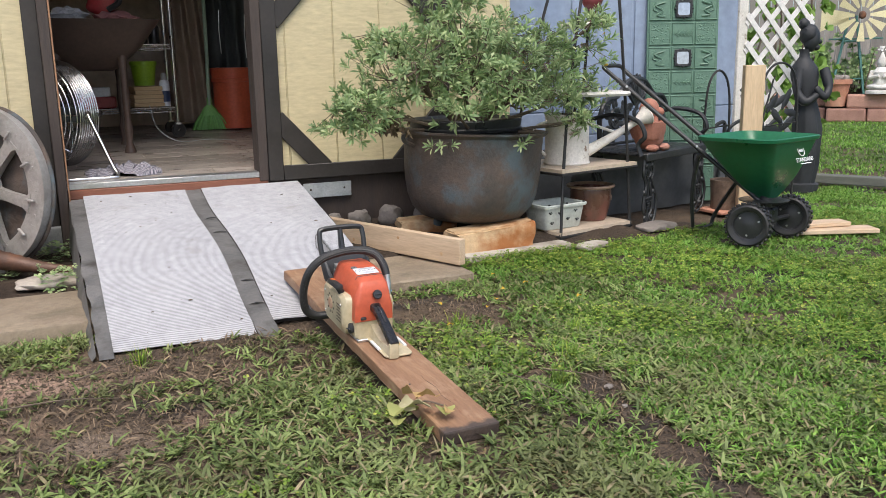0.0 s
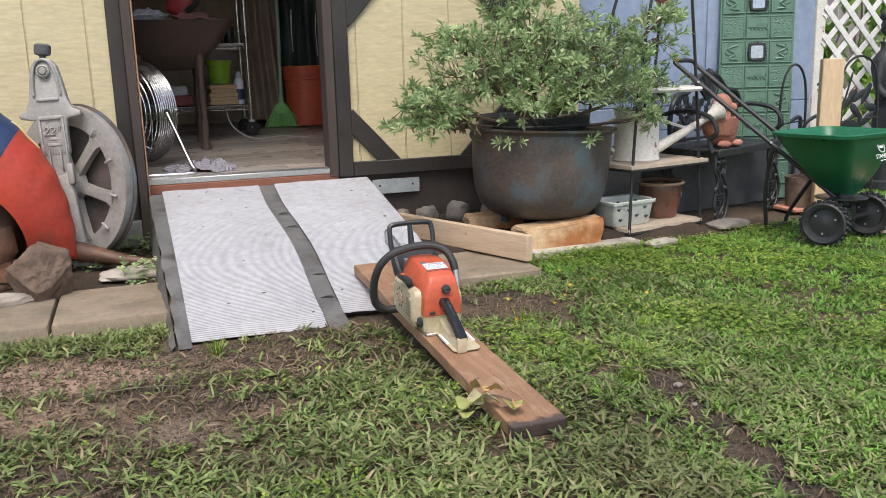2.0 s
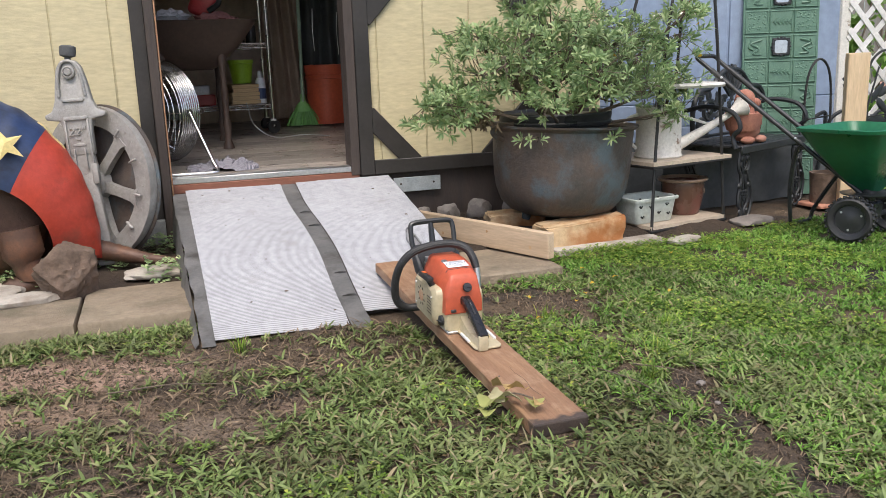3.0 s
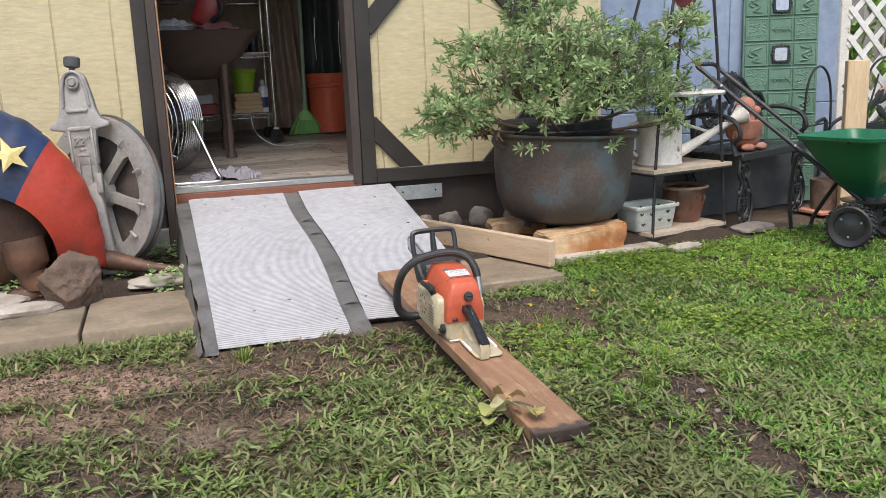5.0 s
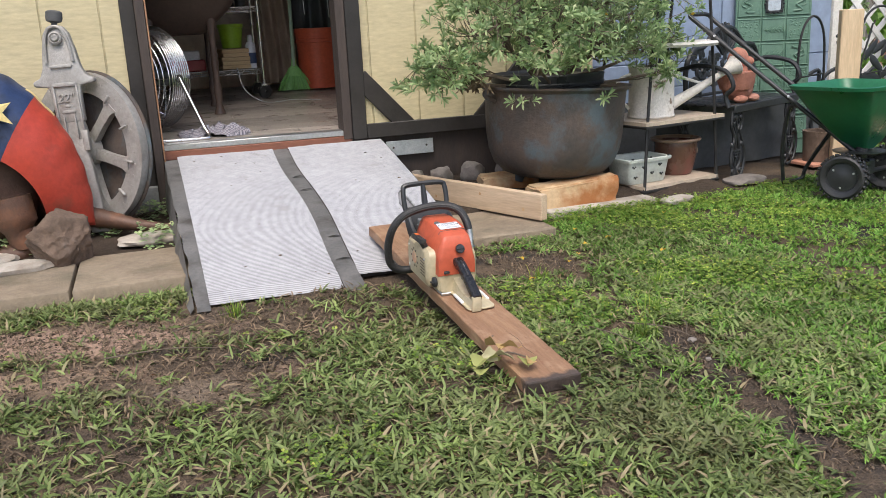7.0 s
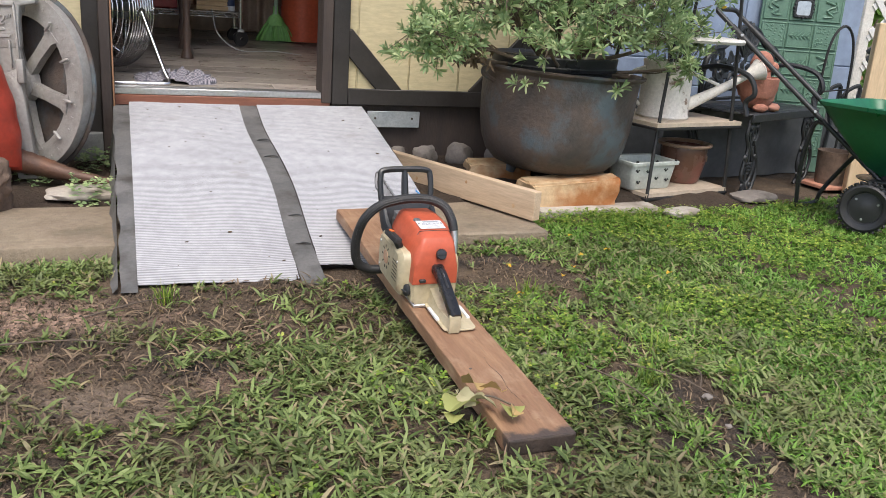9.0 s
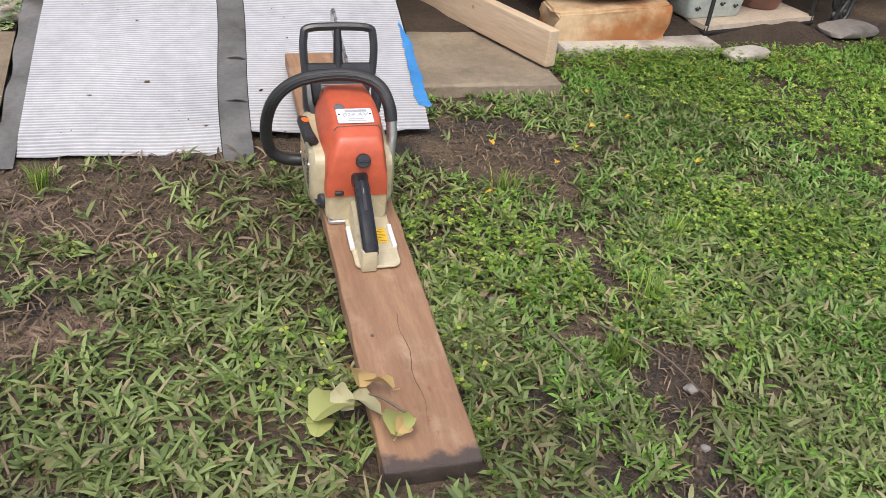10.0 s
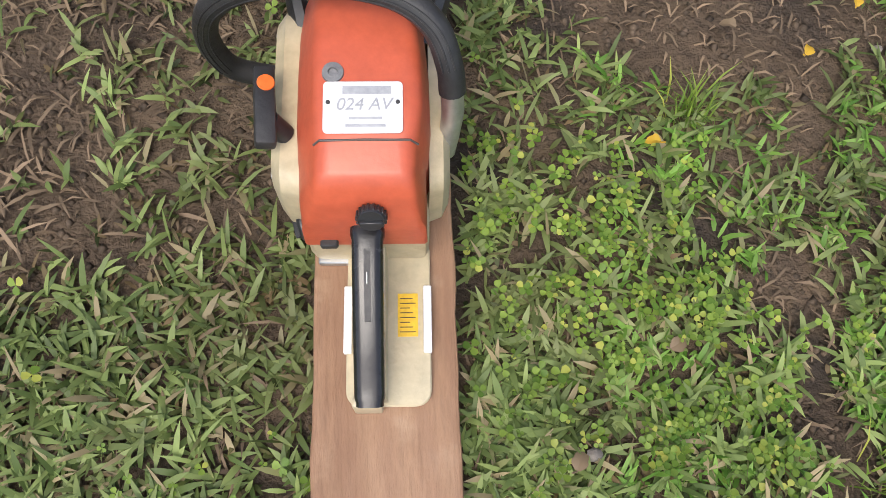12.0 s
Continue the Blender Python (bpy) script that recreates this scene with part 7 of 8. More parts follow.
def build_bench():
    bc = thing("garden_bench", pose(3.02, 3.66, 0.0, 0, 0, 24), "ornate black cast-iron garden bench", "bench")
    L, D, Z = 0.70, 0.34, 0.405
    for k in range(6):
        part("slat", slab(bmesh.new(), -0.03, L + 0.03, 0.005 + k * 0.058, 0.052 + k * 0.058, Z, Z + 0.014, 0.004), M["cast_black"], bc)
    part("apron", slab(bmesh.new(), -0.03, L + 0.03, -0.012, 0.003, Z - 0.03, Z + 0.012, 0.004), M["cast_black"], bc)

    def cast_leg(x, y):
        b = bmesh.new()
        for s in (-1, 1):
            tube(b, smooth_path([(x + s * 0.045, y, Z - 0.02), (x + s * 0.055, y, Z - 0.10), (x + s * 0.022, y, Z - 0.16), (x + s * 0.042, y, 0.17), (x + s * 0.048, y, 0.10), (x + s * 0.012, y, 0.05), (x + s * 0.055, y, 0.005)], 5), 0.0095, 6)
            tube(b, smooth_path([(x + s * 0.03, y, Z - 0.03), (x + s * 0.008, y, Z - 0.06), (x + s * 0.03, y, Z - 0.09), (x + s * 0.012, y, Z - 0.13)], 5), 0.008, 6)
            lathe(b, [(0, 0.012), (0.012, 0.009), (0.017, 0)], 10, pose(x + s * 0.028, y - 0.006, Z - 0.055, 90, 0, 0))
            lathe(b, [(0, 0.012), (0.012, 0.009), (0.018, 0)], 10, pose(x + s * 0.050, y - 0.006, 0.20, 90, 0, 0))
            lathe(b, [(0, 0.010), (0.012, 0.008), (0.016, 0)], 10, pose(x + s * 0.040, y - 0.006, 0.055, 90, 0, 0))
        for r in range(4):
            for c in range(4 - r):
                lathe(b, [(0, 0.011), (0.007, 0.008), (0.009, 0)], 8, pose(x + (c - (3 - r) / 2) * 0.017, y - 0.004, 0.165 - r * 0.016, 90, 0, 0))
        tube(b, [(x, y, Z - 0.02), (x, y, 0.03)], 0.007, 6)
        tube(b, smooth_path([(x + 0.01, y - 0.008, Z - 0.12), (x + 0.05, y - 0.01, 0.22), (x + 0.085, y - 0.01, 0.13), (x + 0.05, y - 0.01, 0.03), (x - 0.03, y - 0.01, 0.004)], 6), 0.0085, 6)
        return part("leg", b, M["cast_black"], bc)
    for x in (0.03, L - 0.03):
        for y in (0.012, D):
            cast_leg(x, y)
    # back: arches, palmette, scrolls
    bk = bmesh.new()
    y = D + 0.01
    arch = smooth_path([(-0.06, y, Z), (-0.07, y, 0.60), (0.0, y, 0.70), (0.12, y, 0.72), (0.24, y, 0.80), (0.35, y, 0.82), (0.46, y, 0.80), (0.58, y, 0.72), (0.70, y, 0.70), (0.77, y, 0.60), (0.76, y, Z)], 6)
    tube(bk, arch, 0.016, 8)
    for k in range(9):
        a = radians(-60 + 15 * k)
        tube(bk, smooth_path([(0.35 + 0.02 * math.sin(a), y, 0.66), (0.35 + 0.09 * math.sin(a), y - 0.008, 0.66 + 0.10 * math.cos(a)), (0.35 + 0.15 * math.sin(a), y, 0.66 + 0.19 * math.cos(a))], 4), [0.006, 0.008, 0.010, 0.011, 0.012, 0.013, 0.013, 0.012, 0.008], 6)
    for cx, cz, r, s in ((0.10, 0.58, 0.075, 1), (0.60, 0.58, 0.075, -1), (0.24, 0.54, 0.06, -1), (0.46, 0.54, 0.06, 1), (0.02, 0.50, 0.05, 1), (0.68, 0.50, 0.05, -1), (0.35, 0.52, 0.05, 1)):
        sp = []
        for i in range(22):
            a = s * (i / 21) * 4.4 * math.pi / 1.6
            q = r * (1 - 0.8 * i / 21)
            sp.append((cx + q * math.cos(a), y, cz + q * math.sin(a)))
        tube(bk, sp, 0.012, 6)
        lathe(bk, [(0, 0.014), (0.012, 0.01), (0.018, 0)], 10, pose(cx, y - 0.004, cz, 90, 0, 0))
    tube(bk, [(-0.05, y, 0.44), (0.75, y, 0.44)], 0.010, 6)
    rnd = random.Random(12)
    for _ in range(46):
        x, z = rnd.uniform(-0.02, 0.72), rnd.uniform(0.45, 0.70)
        lump(bk, 0.032, 0.008, 0.020, pose(x, y - 0.003, z, 0, rnd.random() * 180, 0), 0.3, 2, 1, x)
    bmesh.ops.translate(bk, vec=(0.13, 0, 0), verts=bk.verts)
    part("backrest", bk, M["cast_black"], bc)
    for x in (-0.045, L + 0.045):
        part("arm", tube(bmesh.new(), smooth_path([(x, y, 0.60), (x, 0.20, 0.63), (x, 0.05, 0.60), (x, 0.0, 0.52), (x, 0.04, 0.47), (x, 0.02, Z)], 5), 0.013, 8), M["cast_black"], bc)
    # terracotta dog planter, one plain shape
    dg = bmesh.new()
    lump(dg, 0.095, 0.080, 0.085, pose(0, 0, 0.085), 0.10, 1.5, 3, 2.0)
    lathe(dg, [(0.085, 0.07), (0.098, 0.11), (0.10, 0.165), (0.092, 0.17), (0.085, 0.15), (0, 0.145)], 24, pose(-0.02, 0, 0.0), 0.008)
    lump(dg, 0.060, 0.055, 0.058, pose(0.025, 0.02, 0.232), 0.12, 1.5, 3, 6.0)
    tube(dg, [(0.03, 0.03, 0.13), (0.035, 0.03, 0.22)], [0.07, 0.05], 12)
    lump(dg, 0.03, 0.03, 0.026, pose(0.062, -0.025, 0.218), 0.1, 1.5, 2, 8.0)
    lump(dg, 0.018, 0.02, 0.042, pose(0.085, 0.045, 0.225), 0.1, 1.5, 2, 3.0)
    lump(dg, 0.018, 0.02, 0.042, pose(-0.01, 0.03, 0.225), 0.1, 1.5, 2, 3.0)
    for x in (-0.055, 0.06):
        lump(dg, 0.05, 0.035, 0.022, pose(x, -0.06, 0.02), 0.15, 1.5, 2, x * 9)
    solid("dog_planter", dg, M["dog_clay"], "terracotta dog-shaped planter on the bench seat", "planter", m=pose(3.13, 3.80, 0.420, 0, 0, 20))
    rnd = random.Random(6)
    tf = [(Vector((3.11 + rnd.uniform(-0.05, 0.05), 3.80 + rnd.uniform(-0.04, 0.04), 0.575)), Vector((rnd.uniform(-0.6, 0.6), rnd.uniform(-0.6, 0.6), 1)), 0.6) for _ in range(16)]
    tagged(rosettes(tf, rnd, 0.04, 6, M["leaf"], "sprouts"), "small green sprouts in the dog planter", "plant", kind="stuff")


build_bench()


# ---- spreader ----
def build_spreader():
    sp = thing("spreader", pose(3.28, 3.08, 0.0, 0, 0, 14), "green plastic broadcast lawn spreader with black wheels", "spreader")
    hp = bmesh.new()
    prof = [(0.225, 0.05, 0.045, 0.045), (0.262, 0.045, 0.080, 0.068), (0.34, 0.020, 0.138, 0.116), (0.44, -0.018, 0.194, 0.166), (0.525, -0.048, 0.234, 0.202), (0.530, -0.048, 0.246, 0.214), (0.546, -0.048, 0.250, 0.218), (0.550, -0.048, 0.242, 0.210), (0.52, -0.048, 0.222, 0.190), (0.36, 0.01, 0.13, 0.11), (0.27, 0.04, 0.06, 0.05)]
    loft(hp, [[Vector((x + cx, y, z)) for x, y in round_rect(-a, a, -b, b, min(a, b) * 0.32, 6)] for z, cx, a, b in prof])
    h = part("hopper", hp, M["green_plastic"], sp)
    # emblem and word on the hopper's front flank
    em = pose(0.020, -0.1895, 0.478, 66, 0, 0)
    ringm = bmesh.new()
    tube(ringm, [(0.027 * math.cos(a), 0.027 * math.sin(a), 0.001) for a in np.linspace(0, 2 * math.pi, 28, endpoint=False)], 0.0024, 6, em, True)
    part("emblem_ring", ringm, M["white"], h, "white ring emblem")
    part("emblem_bar", box(bmesh.new(), 0.034, 0.012, 0.002, em @ pose(0, 0, 0.0005), 0.0005), M["white"], h)
    words("lettering", "STANDARD", 0.030, em @ pose(0.004, -0.047, 0.003), M["white"], h, 0.0008)
    part("print_bar", box(bmesh.new(), 0.10, 0.004, 0.001, em @ pose(0.004, -0.066, 0.003)), M["white"], h)
    # wheels
    for y, x, inner in ((-0.051, -0.175, False), (-0.05, 0.205, True)):
        wm = pose(x, y, 0.114, 0, 0, -72) @ Matrix.Diagonal((0.80, 0.92, 0.80, 1))
        w = part("wheel", lathe(bmesh.new(), [(0.0, -0.018), (0.030, -0.018), (0.033, -0.006), (0.088, -0.002), (0.092, -0.022), (0.098, -0.024), (0.098, 0.024), (0.09, 0.022), (0.085, 0.008), (0.03, 0.01), (0, 0.02)], 40, wm @ pose(0, 0, 0, 90, 0, 0)), M["black_plastic"], sp)
        part("tyre", lathe(bmesh.new(), [(0.097, -0.030), (0.118, -0.036), (0.130, -0.030), (0.134, -0.015), (0.134, 0.015), (0.130, 0.030), (0.118, 0.036), (0.097, 0.030)], 44, wm @ pose(0, 0, 0, 90, 0, 0)), M["rubber"], w)
        tr = bmesh.new()
        for k in range(26):
            for s in (-1, 1):
                box(tr, 0.015, 0.028, 0.012, wm @ pose(0, 0, 0, 0, 360 / 26 * (k + (0.5 if s > 0 else 0)), 0) @ pose(0, s * 0.020, 0.1375, 0, 0, 24 * s), 0.002)
        part("tread", tr, M["rubber"], w)
        for k in range(3):
            a = 2 * math.pi * k / 3 + 0.4
            part("bolt", lathe(bmesh.new(), [(0, 0.006), (0.007, 0.005), (0.008, 0)], 10, wm @ pose(0.066 * math.cos(a), -0.004, 0.066 * math.sin(a), 90, 0, 0)), M["alu"], w)
    ax = bmesh.new()
    tube(ax, [(-0.175, -0.051, 0.114), (0.205, -0.05, 0.114)], 0.012, 8)
    slab(ax, -0.03, 0.07, -0.07, 0.05, 0.098, 0.18, 0.01)
    tube(ax, [(0.02, -0.02, 0.15), (0.02, -0.02, 0.255)], 0.03, 12)
    lathe(ax, [(0, 0.0), (0.12, 0.006), (0.125, 0.012), (0, 0.012)], 28, pose(0.02, -0.01, 0.205))
    part("axle_gearbox", ax, M["black_plastic"], sp)
    # two straight tubes run up from the gearbox to a cross grip, leaning away over the bench
    back = sp.matrix_world.inverted()
    low, top, gap = Vector((3.30, 3.05, 0.18)), Vector((2.78, 3.75, 0.883)), Vector((0.150, 0.050, 0.0))
    fr = bmesh.new()
    tube(fr, smooth_path([low, low.lerp(top, 0.5), low.lerp(top, 0.94), top + Vector((0.0, 0.012, 0.012)), top + gap * 0.5 + Vector((-0.012, 0.016, 0.018)), top + gap + Vector((0.0, 0.012, 0.012)), (low + gap).lerp(top + gap, 0.94), (low + gap).lerp(top + gap, 0.5), low + gap], 6), 0.0115, 10, back)
    part("handle_frame", fr, M["black_plastic"], sp)
    for d in (Vector((0, 0, 0)), gap):
        part("grip_sleeve", tube(bmesh.new(), [(low + d).lerp(top + d, u) for u in (0.78, 0.85, 0.92)], 0.0142, 10, back), M["rubber"], sp)
    for u in (0.42, 0.86):
        q = low.lerp(top, u) + Vector((-0.006, -0.010, 0.004))
        part("bolt", lathe(bmesh.new(), [(0, 0.006), (0.006, 0.005), (0.007, 0)], 10, back @ pose(*q, 80, 0, -40)), M["alu"], sp)
    near, far_ = low.lerp(top, 0.36), (low + gap).lerp(top + gap, 0.22)
    lg = bmesh.new()
    tube(lg, smooth_path([near, near + Vector((-0.012, 0.05, -0.02)), Vector((3.115, 3.40, 0.22)), Vector((3.150, 3.425, 0.05)), Vector((3.165, 3.43, 0.012)), Vector((3.25, 3.465, 0.010)), Vector((3.335, 3.49, 0.014)), Vector((3.345, 3.47, 0.08)), Vector((3.36, 3.36, 0.24)), far_], 6), 0.0105, 8, back)
    part("kick_stand", lg, M["black_plastic"], sp)


build_spreader()


# ---- post, planks, statue, hoops, far bed ----
M["timber"] = surface("grey_green_timber", (0.10, 0.105, 0.09), (0.15, 0.155, 0.135), 4.0, 0.85, bump=0.4, stretch=(0.5, 5, 5))


def build_right():
    solid("post", box(bmesh.new(), 0.115, 0.075, 0.90, pose(0, 0, 0.44), 0.004), M["pine_up"], "pale new pine post standing in the ground", "post", m=pose(3.80, 3.70, 0, 0, 0, -30), smooth=False)
    for x, y, r, L, w, z in ((3.74, 3.02, -22, 0.46, 0.13, 0.025), (3.72, 3.09, -14, 0.32, 0.11, 0.050)):
        solid("board", box(bmesh.new(), L, w, 0.022, None, 0.003), M["pine"], "short fresh pine board lying on the grass", "board", m=pose(x, y, z, 0, 0, r), group="boards on the grass", smooth=False)
    solid("timber", box(bmesh.new(), 2.3, 0.10, 0.065, None, 0.008, 2), M["timber"], "weathered grey timber lying on the lawn", "timber", m=pose(5.40, 4.02, 0.050, 0, 0, -60), smooth=False)
    solid("timber", box(bmesh.new(), 0.25, 0.08, 0.03, None, 0.005, 2), M["pine"], "small wooden offcut under the timber", "timber", m=pose(5.30, 3.60, 0.02, 0, 0, -20), smooth=False)
    # terracotta cylinder behind the spreader
    pt = thing("clay_pot", pose(3.78, 3.86, 0.0), "rough brown clay pot on a flat tile", "pot")
    part("body", lathe(bmesh.new(), [(0, 0.02), (0.085, 0.02), (0.092, 0.18), (0.096, 0.20), (0.086, 0.20), (0.07, 0.05), (0, 0.04)], 28, None, 0.004), M["rock"], pt)
    part("tile", slab(bmesh.new(), -0.13, 0.13, -0.11, 0.11, 0.0, 0.02, 0.004), M["terracotta"], pt)
    # statue: a plain robed figure
    st = bmesh.new()
    t = bmesh.new()
    lathe(t, [(0, 0.0), (0.15, 0.0), (0.155, 0.06), (0.115, 0.07), (0.125, 0.20), (0.118, 0.34), (0.128, 0.46), (0.108, 0.58), (0.092, 0.66), (0.105, 0.76), (0.120, 0.85), (0.108, 0.905), (0.066, 0.95), (0.044, 0.975), (0.042, 1.01), (0.05, 1.03)], 40)
    for v in t.verts:
        v.co.y *= 0.8
        a = math.atan2(v.co.y, v.co.x)
        v.co.x += 0.035 * math.sin(v.co.z * 4.5) - 0.02 + (0.008 * math.sin(a * 11) * (v.co.z < 0.62))
    merge(st, t)
    lump(st, 0.066, 0.062, 0.088, pose(0.0, 0, 1.095, 0, 12, 0), 0.04, 1.5, 3, 1.0)
    lump(st, 0.080, 0.072, 0.070, pose(-0.028, 0.0, 1.135, 0, -20, 0), 0.14, 3.0, 3, 5.0)
    lump(st, 0.045, 0.043, 0.040, pose(-0.075, 0.0, 1.205), 0.16, 3.0, 3, 2.0)
    lump(st, 0.022, 0.020, 0.018, pose(0.062, -0.004, 1.080), 0.05, 2.0, 2, 3.0)
    lump(st, 0.030, 0.034, 0.024, pose(0.040, -0.002, 1.040), 0.05, 2.0, 2, 4.0)
    tube(st, smooth_path([(-0.09, -0.05, 0.885), (-0.115, -0.085, 0.74), (-0.04, -0.125, 0.66), (0.085, -0.105, 0.735)], 5), [0.042] * 5 + [0.035] * 5 + [0.029] * 5 + [0.022], 10)
    tube(st, smooth_path([(0.115, -0.02, 0.885), (0.150, -0.07, 0.76), (0.105, -0.115, 0.70), (0.03, -0.12, 0.76)], 5), [0.042] * 5 + [0.034] * 5 + [0.028] * 5 + [0.02], 10)
    solid("statue", st, M["statue"], "dark bronze garden statue of a robed figure", "statue", m=pose(4.82, 4.22, 0.0, 0, 0, -35) @ Matrix.Diagonal((0.78, 0.78, 0.96, 1)))
    # black wire hoops with cut-out leaves
    hp = thing("wire_trellis", pose(0, 0, 0), "black wire hoop trellis with metal leaf shapes", "trellis")
    for cx, y, w, top in ((4.27, 3.95, 0.165, 0.90), (3.83, 4.02, 0.10, 0.86)):
        part("hoop", tube(bmesh.new(), smooth_path([(cx - w, y, 0.0), (cx - w, y, 0.55), (cx - w * 0.75, y, top - 0.08), (cx, y, top), (cx + w * 0.75, y, top - 0.08), (cx + w, y, 0.55), (cx + w, y, 0.0)], 6), 0.0075, 6), M["rod"], hp)
        part("cross_wire", tube(bmesh.new(), [(cx - w, y, 0.50), (cx + w, y, 0.52)], 0.005, 6), M["rod"], hp)
    rnd = random.Random(14)
    for k in range(14):
        b = lump(bmesh.new(), 0.075, 0.006, 0.024, pose(4.0 + 0.42 * rnd.random(), 3.98, 0.42 + 0.36 * rnd.random(), 0, rnd.uniform(-80, 80), 0), 0.3, 1.5, 2, k)
        part("metal_leaf", b, M["cast_black"], hp)
    part("stem", tube(bmesh.new(), smooth_path([(4.18, 3.985, 0.0), (4.15, 3.985, 0.4), (4.25, 3.985, 0.8)], 5), 0.006, 6), M["rod"], hp)
    for k, cx in enumerate((4.05, 4.2, 4.38, 4.55)):
        part("bracket", tube(bmesh.new(), smooth_path([(cx, 4.25, 0.0), (cx + 0.03, 4.25, 0.3), (cx - 0.06, 4.25, 0.45), (cx + 0.05, 4.25, 0.52), (cx + 0.06, 4.25, 0.42)], 5), 0.013, 6), M["cast_black"], hp)
    # far raised bed
    far = pose(8.45, 6.95, 0.215, 0, 0, -49)
    bed = new("edging")
    bed.matrix_world = far
    tagged(bed, "raised garden bed edged with two courses of salmon bricks", "edging", kind="structure")
    b = box(bmesh.new(), 0.42, 0.20, 0.155, None, 0.02, 2)
    me = bpy.data.meshes.new("brick")
    b.to_mesh(me)
    b.free()
    me.materials.append(M["brick"])
    for r in range(2):
        for k in range(-2, 8):
            q = new("brick", me)
            q.location = (k * 0.43 + r * 0.21, 0.03 * r + 0.01 * (k % 2) + (0.18 if k < 0 else 0), 0.07 + r * 0.16)
            q.parent = bed
    part("bed_soil", slab(bmesh.new(), -0.9, 3.4, 0.12, 1.6, 0.0, 0.27, 0.02), M["dirt_strip"], bed)
    # terracotta pot with a cactus cluster
    p = thing("terracotta_pot", far @ pose(-0.12, 0.02, 0.17), "terracotta pot with a low pale succulent", "pot")
    part("body", lathe(bmesh.new(), [(0, 0), (0.105, 0), (0.145, 0.25), (0.165, 0.255), (0.168, 0.31), (0.15, 0.31), (0.14, 0.27), (0, 0.26)], 28), M["terracotta"], p)
    pl = bmesh.new()
    rnd = random.Random(15)
    for _ in range(20):
        lump(pl, 0.035, 0.035, 0.045, pose(rnd.uniform(-0.1, 0.1), rnd.uniform(-0.08, 0.08), 0.315), 0.2, 2, 2, rnd.random() * 9)
    part("succulent", pl, M["stone"], p, "grey-green succulent")
    s = bmesh.new()
    lathe(s, [(0, 0), (0.15, 0), (0.15, 0.03), (0.13, 0.04)], 24)
    lump(s, 0.14, 0.10, 0.045, pose(0, 0, 0.075), 0.1, 1.5, 3)
    lathe(s, [(0.085, 0.08), (0.07, 0.16), (0.085, 0.24), (0.05, 0.29), (0.03, 0.30)], 20)
    lump(s, 0.045, 0.045, 0.06, pose(0, 0, 0.345), 0.05, 1.5, 3)
    lathe(s, [(0.04, 0.38), (0.025, 0.42), (0.01, 0.46), (0, 0.47)], 14)
    for q in (-1, 1):
        tube(s, [(q * 0.085, 0, 0.25), (q * 0.11, -0.04, 0.18), (q * 0.02, -0.09, 0.20)], [0.03, 0.028, 0.02], 8)
    solid("garden_figurine", s, M["plaster"], "small weathered white seated garden figurine on the bricks", "figurine", m=far @ pose(0.33, -0.02, 0.315))
    jg = bmesh.new()
    lathe(jg, [(0, 0), (0.08, 0.01), (0.12, 0.10), (0.11, 0.2), (0.05, 0.26), (0.06, 0.30)], 24, pose(0, 0, 0, 0, 78, 0))
    solid("clay_jar", jg, M["terracotta"], "terracotta jar lying on its side", "jar", m=far @ pose(0.50, 0.22, 0.40))
    solid("clay_dish", lathe(bmesh.new(), [(0, 0.0), (0.18, 0.01), (0.21, 0.05), (0.20, 0.06), (0.17, 0.03), (0, 0.02)], 28, pose(0, 0, 0, 80, 0, 0)), M["terracotta"], "terracotta dish standing on edge", "dish", m=far @ pose(0.72, 0.32, 0.50))
    # windmill
    wmill = thing("garden_windmill", far @ pose(0.0, 0.55, 0.20) @ Matrix.Diagonal((0.82, 0.82, 0.92, 1)), "small garden windmill with pale yellow blades on a teal tower", "windmill")
    for x, y in ((-0.24, -0.2), (0.24, -0.2), (0.24, 0.2), (-0.24, 0.2)):
        part("tower_leg", tube(bmesh.new(), [(x, y, 0), (x * 0.45, y * 0.45, 0.75), (x * 0.2, y * 0.2, 1.1)], 0.018, 6), M["teal"], wmill)
    for z, k in ((0.3, 0.8), (0.78, 0.46)):
        part("tower_brace", tube(bmesh.new(), [(-0.24 * k, -0.2 * k, z), (0.24 * k, -0.2 * k, z), (0.24 * k, 0.2 * k, z), (-0.24 * k, 0.2 * k, z)], 0.014, 6, None, True), M["teal"], wmill)
    part("platform", slab(bmesh.new(), -0.30, 0.42, -0.06, 0.06, 0.80, 0.82, 0.004), M["teal"], wmill)
    hubm = pose(0.12, -0.25, 1.10, 90, 0, 0)
    part("hub", lathe(bmesh.new(), [(0, 0.03), (0.03, 0.028), (0.045, 0.01), (0.05, 0.0)], 20, hubm), M["rust"], wmill)
    for k in range(12):
        part("blade", loft(bmesh.new(), [[(x0, r, -0.004 + 0.02 * x0), (x1, r, -0.004 + 0.25 * x1), (x1, r, 0.002 + 0.25 * x1), (x0, r, 0.002 + 0.02 * x0)] for r, x0, x1 in ((0.10, -0.016, 0.016), (0.33, -0.056, 0.05))], hubm @ pose(0, 0, 0, 0, 0, 360 / 12 * k)), M["windmill"], wmill)
    part("tail_vane", prism(bmesh.new(), [(-0.15, -0.05), (-0.52, -0.17), (-0.52, 0.13), (-0.15, 0.06)], 0.006, pose(0.10, -0.15, 1.08)), M["windmill"], wmill)
    # plants in the far bed
    rnd = random.Random(16)
